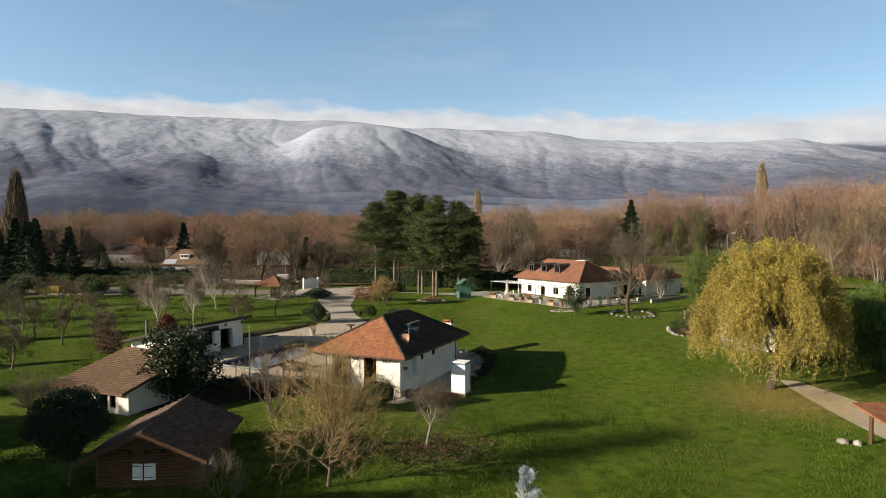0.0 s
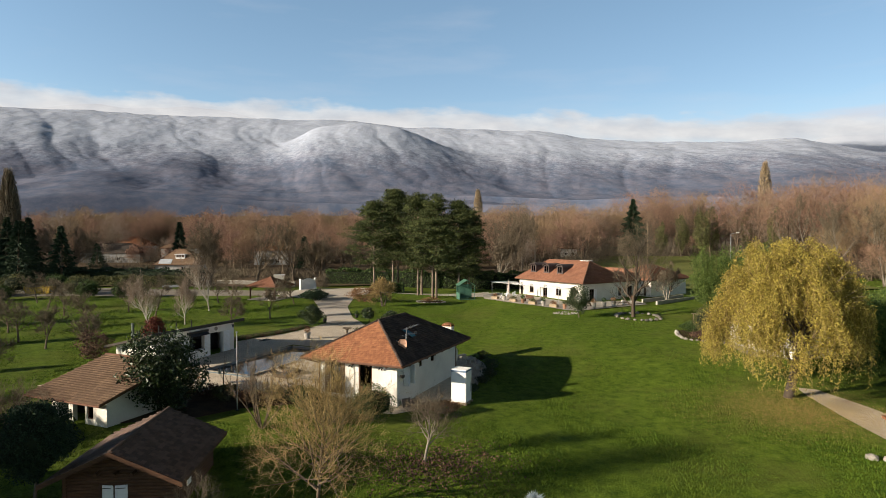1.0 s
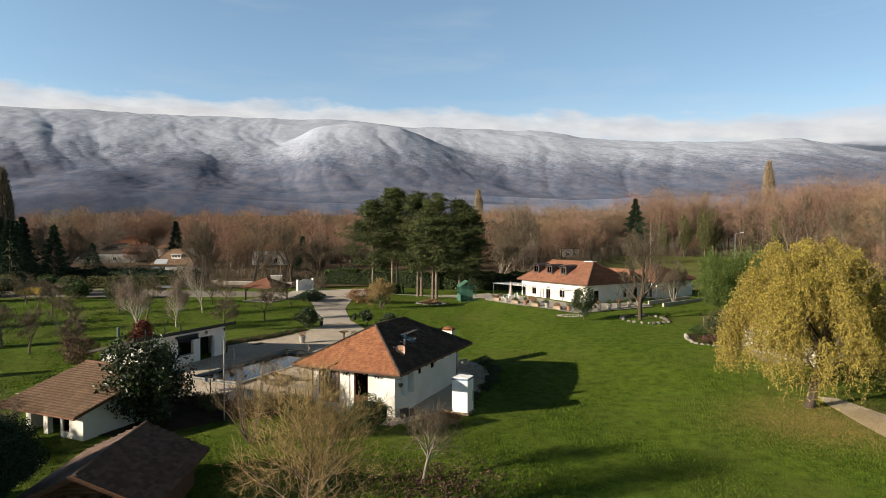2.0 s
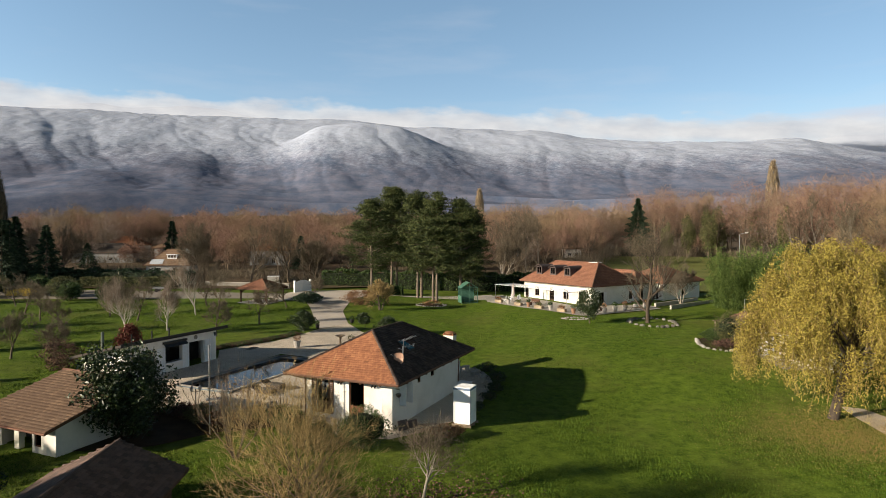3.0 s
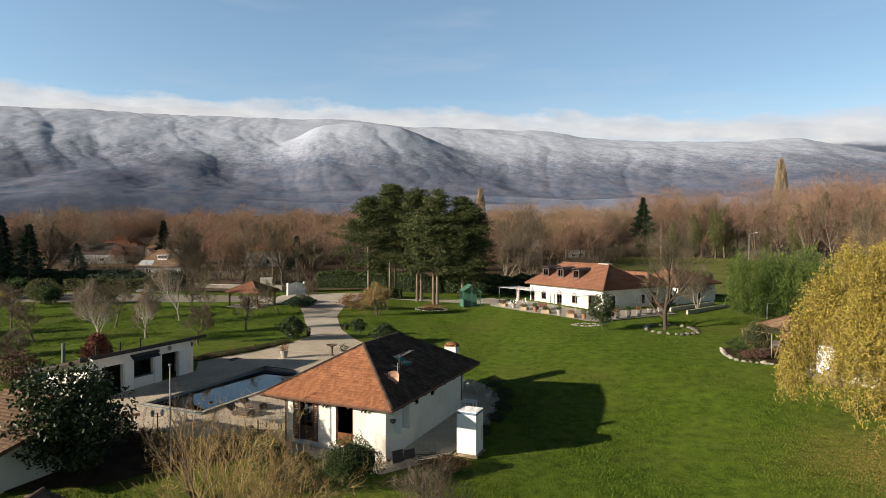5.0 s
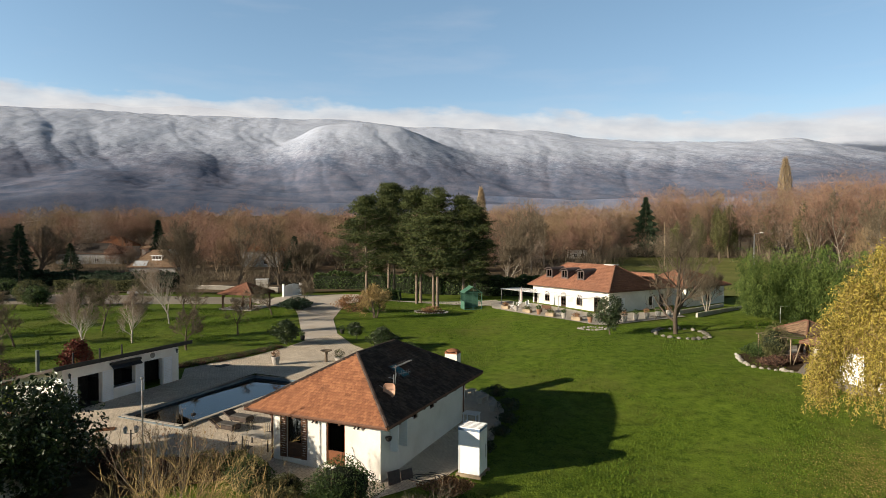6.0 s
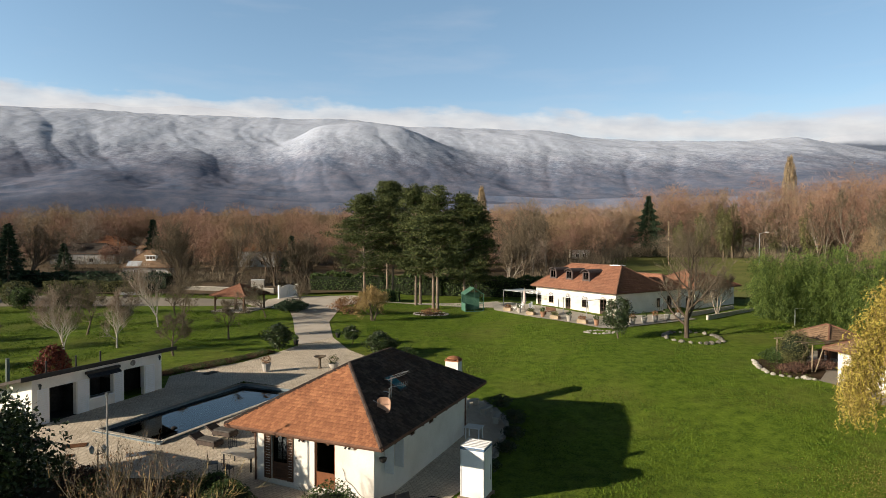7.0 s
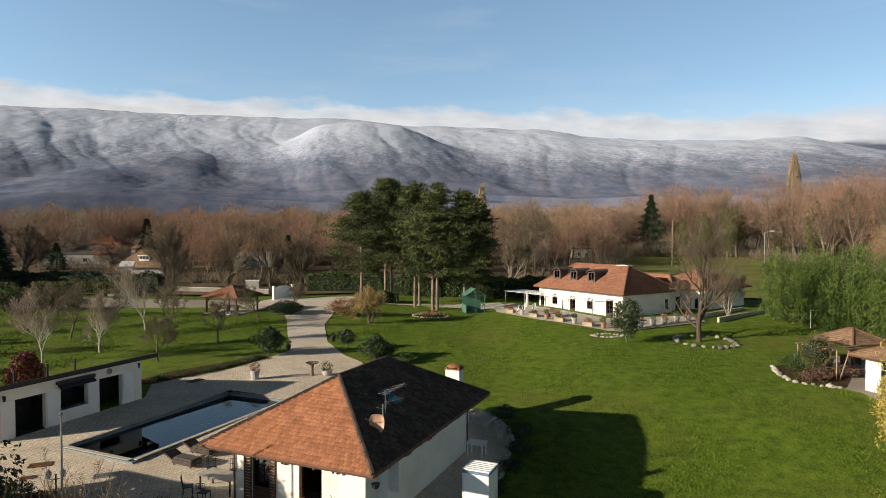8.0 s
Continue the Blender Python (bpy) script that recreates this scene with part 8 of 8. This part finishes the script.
def grate(x, y, turn, w, d, mat, label):
    t = thing("drain_grate", x, y, gz(x, y) + 0.035, turn, label, "drain grate")
    part("rim", boxes((-w / 2, w / 2, -d / 2, -d / 2 + 0.05, 0, 0.03), (-w / 2, w / 2, d / 2 - 0.05, d / 2, 0, 0.03), (-w / 2, -w / 2 + 0.05, -d / 2, d / 2, 0, 0.03), (w / 2 - 0.05, w / 2, -d / 2, d / 2, 0, 0.03)), mat, t)
    for k in range(6):
        part("bar", boxes((-w / 2 + 0.05, w / 2 - 0.05, -d / 2 + 0.08 + k * (d - 0.12) / 6, -d / 2 + 0.08 + (k + 0.5) * (d - 0.12) / 6, 0.004, 0.024)), mat, t)


grate(-19.9, 51.7, 20, 1.0, 0.6, M_RUST, "rusty iron drain cover in the paving")
grate(-16.0, 50.5, AXIS - 90 + 45, 1.1, 0.55, M_GREY, "grey drain grate in the paving")
grate(-18.7, 67.6, 66, 1.2, 0.7, M_DARK, "dark drain grate in the paving")
grate(-19.5, 50.2, 20, 0.6, 0.4, M_RUST, "small rusty drain cover in the paving")

# planted edges
# earth-dark sheet under the shrubs, painting the magnolia's shade on paving
draped("terrace_bed", [(-22.0, 44.6), (-20.6, 47.6), (-18.2, 48.6), (-15.4, 47.6), (-12.6, 47.4), (-10.0, 46.9), (-8.8, 45.6), (-10.5, 44.8), (-13.5, 43.6), (-16.0, 41.4), (-20.0, 40.6)], M_SOIL, 0.05, "dark sheet standing for terrace paving in the magnolia's shade", "flower bed")
draped("plant_bed", [(-21.7, 66.7), (-20.0, 69.6), (-17.7, 71.9), (-15.9, 75.3), (-16.9, 75.9), (-19.3, 72.9), (-22.0, 70.2), (-23.0, 66.6)], M_SOIL, 0.045, "narrow brown bed along the terrace", "flower bed")
for k in range(16):
    f = k / 15
    x, y = (-22.2 + f * 6.0, 67.3 + f * 7.9 - 1.0 * math.sin(f * math.pi))
    leafy_shrub("bed_plant", x, y, 0.8, 0.6, 0.3 + 0.12 * (k % 3), "low brown and green plants in the narrow bed", M_FALLEN if k % 3 == 0 else M_OLIVE if k % 3 == 1 else M_LEAF, 420, 0.10, 900 + k, "plant", "plants in the narrow bed")
draped("tree_bed", rough_loop(24.52, 79.96, 2.6, 3.0, seed=3), M_LAWN, 0.04, "round grassy bed under the bare tree", "flower bed")
stones_along("stone_ring", rough_loop(24.52, 79.96, 2.6, 3.0, n=22, seed=3), 0.30, "ring of rough grey stones round the bare tree", 5, True, M_FIELDSTONE)
draped("pine_bed", rough_loop(-1.9, 101.0, 2.3, 1.5, seed=4), M_SOIL, 0.04, "small oval bed below the pines", "flower bed")
stones_along("stone_ring", rough_loop(-1.9, 101.0, 2.3, 1.5, n=18, seed=4), 0.18, "ring of pale stones round the oval bed", 6, True)
leafy_shrub("bed_plant", -1.9, 101.1, 1.6, 0.9, 0.9, "dry brown plants in the oval bed", M_DRYLEAF, 700, 0.16, 931, "plant")
stones_along("stone_border", [(25.64, 70.08), (25.09, 68.79), (24.62, 66.93), (24.76, 65.44), (25.84, 64.60), (27.39, 64.03)], 0.26, "border of pale stones along the shrub bed", 7)
draped("shrub_bed", [(25.73, 70.27), (25.18, 68.78), (24.72, 66.93), (24.85, 65.52), (25.93, 64.68), (27.57, 64.11), (29.38, 66.36), (30.30, 69.61), (27.97, 71.01)], M_SOIL, 0.04, "dark earth bed with shrubs beside the patio", "flower bed")
leafy_shrub("dark_bush", 26.69, 66.02, 1.4, 1.0, 0.8, "low dark red-brown bush in the bed", M_FALLEN, 1500, 0.13, 46)
stones_along("stone_border", rough_loop(16.13, 83.04, 1.5, 0.9, n=12, seed=9), 0.17, "small ring of pale stones by the terrace", 8, True)
stones_along("stone_border", [(23.0, 36.1), (23.7, 35.7), (24.2, 35.2)], 0.3, "pale rough stones beside the wooden shelter", 9)


def terrace_life():
    rows = ((8.32, 100.57), (9.49, 98.15), (10.64, 95.71), (11.78, 93.49), (12.93, 91.52), (14.18, 89.62), (15.38, 88.07), (16.59, 86.58))
    for k, (x, y) in enumerate(rows):
        if k % 2 == 0:
            trough(x, y, -52, 1.3, M_WOODPALE, M_OLIVE if k % 3 else M_DRYLEAF, 940 + k)
        else:
            urn(x, y, 0.65, 0.3, M_STONE if k % 4 == 1 else M_CLAYPOT, "clay pot with a plant on the terrace", M_LEAF, 950 + k, 0.13)
    for k, (x, y) in enumerate(((19.20, 86.11), (20.69, 87.14), (22.37, 88.26), (23.96, 89.28), (25.73, 90.40), (27.41, 91.52))):
        urn(x, y, 0.7, 0.34, M_STONE, "stone urn with a plant beside the house", M_DRYLEAF if k % 2 else M_LEAF, 960 + k, 0.13)
    t = thing("parasol", 10.37, 99.77, gz(10.37, 99.77) + 0.13, 0, "folded pinkish parasol on the terrace", "parasol")
    part("pole", rod(bmesh.new(), (0, 0, 0), (0, 0, 2.9), 0.03), M_WOODPALE, t)
    part("canopy", lathe(bmesh.new(), ((0.2, 0.95), (0.24, 1.1), (0.17, 1.9), (0.07, 2.75), (0.02, 2.95)), 9), M_PARASOL, t)
    part("foot", lathe(bmesh.new(), ((0.3, 0), (0.3, 0.08), (0.05, 0.12))), M_STONE, t)
    for k in range(5):
        a = k * 72 + 20
        x, y = 10.37 + 1.25 * math.cos(radians(a)), 99.77 + 1.1 * math.sin(radians(a))
        c = thing("terrace_chair", x, y, gz(x, y) + 0.13, a + 90, "white folding chair on the terrace", "chair", "white chairs on the terrace")
        for s in (-1, 1):
            part("leg", rod(bmesh.new(), (s * 0.22, -0.25, 0), (s * 0.22, 0.2, 0.62), 0.02), M_PAINT, c)
            part("leg", rod(bmesh.new(), (s * 0.2, 0.25, 0), (s * 0.2, -0.22, 0.5), 0.02), M_PAINT, c)
        part("seat", boxes((-0.22, 0.22, -0.24, 0.2, 0.45, 0.48)), M_PAINT, c)
        part("backrest", slab_between((-0.22, 0.22, 1.0), (0.22, 0.22, 1.0), 0.5, 0.04), M_PAINT, c)
    for k, (x, y) in enumerate(((12.75, 94.40), (20.13, 88.72))):
        b = thing("garden_bench", x, y, gz(x, y) + 0.13, -52 if k == 0 else 31, "dark wooden bench against the white wall", "bench")
        part("seat", boxes((-0.8, 0.8, -0.2, 0.2, 0.42, 0.47)), M_WOOD, b)
        part("backrest", boxes((-0.8, 0.8, 0.2, 0.25, 0.5, 0.95)), M_WOOD, b)
        for s in (-0.7, 0.7):
            part("leg", boxes((s - 0.04, s + 0.04, -0.18, 0.18, 0, 0.42)), M_WOOD, b)


M_PARASOL = surface("faded_parasol_cloth", (0.42, 0.33, 0.30), (0.58, 0.48, 0.44), 3, 30, 0.9, 0.2, 0.01)
terrace_life()


def entrance():
    t = thing("gate_1", -25.9, 115.6, gz(-25.0, 117.0), 58, "white arched double gate at the forecourt", "gate")
    for k, x0 in enumerate((0.0, 1.75)):
        bm = bmesh.new()
        n = 8
        top = [1.75 + 0.35 * math.sin(math.pi * ((k * n + j) / (2 * n))) for j in range(n + 1)]
        f = [bm.verts.new((x0 + 1.72 * j / n, 0, 0.08)) for j in range(n + 1)]
        g = [bm.verts.new((x0 + 1.72 * j / n, 0, top[j])) for j in range(n + 1)]
        f2 = [bm.verts.new((v.co.x, 0.06, v.co.z)) for v in f]
        g2 = [bm.verts.new((v.co.x, 0.06, v.co.z)) for v in g]
        for j in range(n):
            bm.faces.new((f[j], f[j + 1], g[j + 1], g[j])), bm.faces.new((f2[j + 1], f2[j], g2[j], g2[j + 1])), bm.faces.new((g[j], g[j + 1], g2[j + 1], g2[j])), bm.faces.new((f[j + 1], f[j], f2[j], f2[j + 1]))
        bm.faces.new((f[0], g[0], g2[0], f2[0])), bm.faces.new((f[n], f2[n], g2[n], g[n]))
        part("gate_leaf", bm, M_PAINT, t)
    for x in (-0.3, 3.5):
        part("gate_post", boxes((x, x + 0.3, -0.1, 0.2, -0.1, 2.1)), M_PAINT, t)
    w = thing("stone_wall", -46.0, 126.8, gz(-46.0, 126.8), -15, "low pale rubble wall beside the lane", "wall")
    part("wall_body", boxes((0, 18.0, -0.2, 0.2, -0.2, 1.0)), M_STONE, w)
    part("wall_cap", boxes((-0.05, 18.05, -0.26, 0.26, 1.0, 1.08)), M_COPING, w)
    b = thing("utility_box", -34.5, 128.5, gz(-34.5, 128.5), 10, "pale concrete box beside the gate", "utility box")
    part("body", box(bmesh.new(), 0, 2.2, 0, 1.2, 0, 1.9, 0.03), M_COPING, b)
    part("lid", boxes((-0.06, 2.26, -0.06, 1.26, 1.9, 1.98)), M_PAINT, b)
    # trailer in the lane
    tr = thing("trailer", -50.2, 116.4, gz(-50.2, 116.4) + 0.04, 8, "small empty trailer parked in the lane", "trailer")
    part("bed", boxes((-1.3, 1.3, -0.6, 0.6, 0.5, 0.58), (-1.3, 1.3, -0.6, -0.55, 0.58, 0.85), (-1.3, 1.3, 0.55, 0.6, 0.58, 0.85)), M_GREY, tr)
    part("drawbar", rod(bmesh.new(), (1.3, 0, 0.5), (2.5, 0, 0.45), 0.05), M_GREY, tr)
    for s in (-1, 1):
        wheel = bmesh.new()
        rod(wheel, (-0.2, s * 0.62, 0.3), (-0.2, s * 0.82, 0.3), 0.3, 0.3, 14)
        part("wheel", wheel, M_DARK, tr)
    y = thing("yellow_skip", -69.5, 109.0, gz(-69.5, 109.0) + 0.04, 4, "low yellow container standing in the lane", "container")
    bm = bmesh.new()
    lo = [bm.verts.new(p) for p in ((-1.9, -0.8, 0.1), (1.9, -0.8, 0.1), (1.9, 0.8, 0.1), (-1.9, 0.8, 0.1))]
    hi = [bm.verts.new(p) for p in ((-2.3, -0.95, 1.25), (2.3, -0.95, 1.25), (2.3, 0.95, 1.25), (-2.3, 0.95, 1.25))]
    bm.faces.new(lo[::-1]), bm.faces.new(hi)
    for k in range(4):
        bm.faces.new((lo[k], lo[(k + 1) % 4], hi[(k + 1) % 4], hi[k]))
    part("body", bm, M_YELLOW, y)
    part("rim", boxes((-2.36, 2.36, -1.02, -0.94, 1.2, 1.3), (-2.36, 2.36, 0.94, 1.02, 1.2, 1.3)), M_YELLOW, y)
    # concrete kerbs by the wing, and a thin frame on the grass
    k = thing("low_wall", 30.76, 91.05, gz(30.76, 91.05), 40, "low pale concrete walls of a sunken ramp", "low wall")
    part("kerb", boxes((0, 12, 0, 0.25, -0.2, 0.55)), M_COPING, k)
    part("kerb", boxes((0.5, 12, 2.6, 2.85, -0.2, 0.6)), M_COPING, k)
    f = thing("goal_frame", 38.78, 87.32, gz(38.78, 87.32), 20, "thin pale metal frame standing on the lawn", "frame")
    for x in (0, 2.2):
        part("post", rod(bmesh.new(), (x, 0, 0), (x, 0, 1.9), 0.035), M_PAINT, f)
    part("crossbar", rod(bmesh.new(), (0, 0, 1.88), (2.2, 0, 1.88), 0.035), M_PAINT, f)
    # pergola poles by the patio
    p = thing("patio_pergola", 28.17, 66.19, gz(28.17, 66.19), 20, "light timber pergola between shelter and pavilion", "pergola")
    for x, yy in ((0, 0), (3.0, 0), (0, 3.2), (3.0, 3.2)):
        part("post", rod(bmesh.new(), (x, yy, 0), (x, yy, 2.1), 0.05, sides=6), M_WOODPALE, p)
    for k2 in range(6):
        part("beam", boxes((-0.3, 3.3, 0.05 + k2 * 0.62, 0.12 + k2 * 0.62, 2.1, 2.18)), M_WOODPALE, p)
    part("strut", rod(bmesh.new(), (0.2, -0.1, 0), (1.1, -0.1, 2.0), 0.04, sides=6), M_WOODPALE, p)


entrance()


def pole_lamp(x, y, h, kind):
    t = thing("utility_pole" if kind else "street_lamp", x, y, gz(x, y), 0, "bare wooden utility pole beyond the meadow" if kind else "grey street lamp beyond the meadow", "pole" if kind else "street lamp")
    part("pole", rod(bmesh.new(), (0, 0, 0), (0, 0, h), 0.16, 0.11), M_WOODPALE if kind else M_GREY, t)
    if not kind:
        part("arm", rod(bmesh.new(), (0, 0, h), (1.8, 0, h + 0.4), 0.07), M_GREY, t)
        part("head", box(bmesh.new(), 1.6, 2.6, -0.2, 0.2, h + 0.3, h + 0.5, 0.05), M_PAINT, t)


pole_lamp(64.0, 196.0, 13.0, True)
pole_lamp(90.0, 196.0, 9.5, False)

# blue spruce below the camera's start
rng_s = np.random.default_rng(4)
sp = thing("silver_spruce", 3.35, 24.6, gz(3.35, 24.6), 0, "slim silvery blue spruce on the lawn", "tree")
part("trunk", tri_mesh("trunk", *tubes([(0, 0, 0, 0, 0, 3.0, 0.06, 0.015)], 5)), M_BARK, sp)
p, d = [], []
for k in range(46):          # upturned feathery boughs
    f, an = rng_s.uniform(0.05, 1), rng_s.uniform(0, 2 * math.pi)
    L = 0.95 * (1.05 - f) * rng_s.uniform(0.6, 1.1) + 0.1
    w = rng_s.uniform(0.15, 1, (150, 1))
    way = np.array((math.cos(an) * L, math.sin(an) * L, 0.35 * L))
    p.append(np.array((0, 0, 0.1 + 2.9 * f)) + way * w + np.array((0, 0, 0.25 * L)) * w ** 2 + rng_s.normal(size=(150, 3)) * 0.05)
    d.append(way / L * 0.6 + rng_s.normal(size=(150, 3)) * 0.5)
p, d = np.concatenate(p), np.concatenate(d)
part("crown", tri_mesh("crown", *slivers(rng_s, p, p + d * 0.12, 0.028)), surface("silver_needles", (0.2, 0.25, 0.27), (0.4, 0.46, 0.48), 2, 8, 0.7, 0.0, island=0.4), sp)


def corner_clutter():
    """Odds and ends at the guest house's sunny corner."""
    gx, gy = -2.55, 45.6
    t = thing("stone_slabs", gx, gy, gz(gx, gy) + 0.03, AXIS - 90, "dark stone slabs leaning against the white wall", "stone slabs", "")
    for k in range(2):
        o = part("slab", box(bmesh.new(), -0.35, 0.35, -0.03, 0.03, 0, 0.62 - 0.15 * k, 0.008), M_SLATE, t)
        o.matrix_basis = pose(0.25 + 0.28 * k, -0.35 + 0.75 * k, 0, -14, 0, 62)
    h = thing("garden_hose", -1.0, 45.9, gz(-1.0, 45.9) + 0.06, 0, "dark garden hose lying in loops on the paving", "hose")
    cu = bpy.data.curves.new("hose", "CURVE")
    cu.dimensions, cu.bevel_depth = "3D", 0.022
    sp_ = cu.splines.new("NURBS")
    pts = [(0.9 * math.cos(k * 0.7) * (0.35 + 0.05 * k), 0.55 * math.sin(k * 0.7) * (0.3 + 0.05 * k), 0.02) for k in range(22)]
    sp_.points.add(len(pts) - 1)
    for q, v in zip(sp_.points, pts):
        q.co = (*v, 1)
    cu.materials.append(M_DARK)
    o = new("hose", cu)
    o.parent = h
    c = thing("wall_cable", 0, 0, 0, 0, "thin loose dark cable hanging on the white wall", "cable")
    cu = bpy.data.curves.new("cable", "CURVE")
    cu.dimensions, cu.bevel_depth = "3D", 0.010
    sp_ = cu.splines.new("NURBS")
    pts = [from_axis(u, 1.02, -10.31, 47.23, AXIS - 89.9) + (z,) for u, z in ((5.75, 0.95), (5.9, 0.8), (5.85, 0.45), (6.15, 0.35), (6.4, 0.2), (6.55, -0.05), (6.8, -0.15), (7.0, -0.2))]
    sp_.points.add(len(pts) - 1)
    for q, v in zip(sp_.points, pts):
        q.co = (*v, 1)
    sp_.use_endpoint_u = True
    cu.materials.append(M_DARK)
    o = new("cable", cu)
    o.parent = c
    # low kerb of field stones round the shaded terrace
    stones_along("stone_kerb", [(2.6, 61.6), (3.7, 58.5), (3.7, 56.2), (2.5, 51.5), (1.1, 48.0)], 0.2, "kerb of rough grey stones at the terrace edge", 12)


corner_clutter()
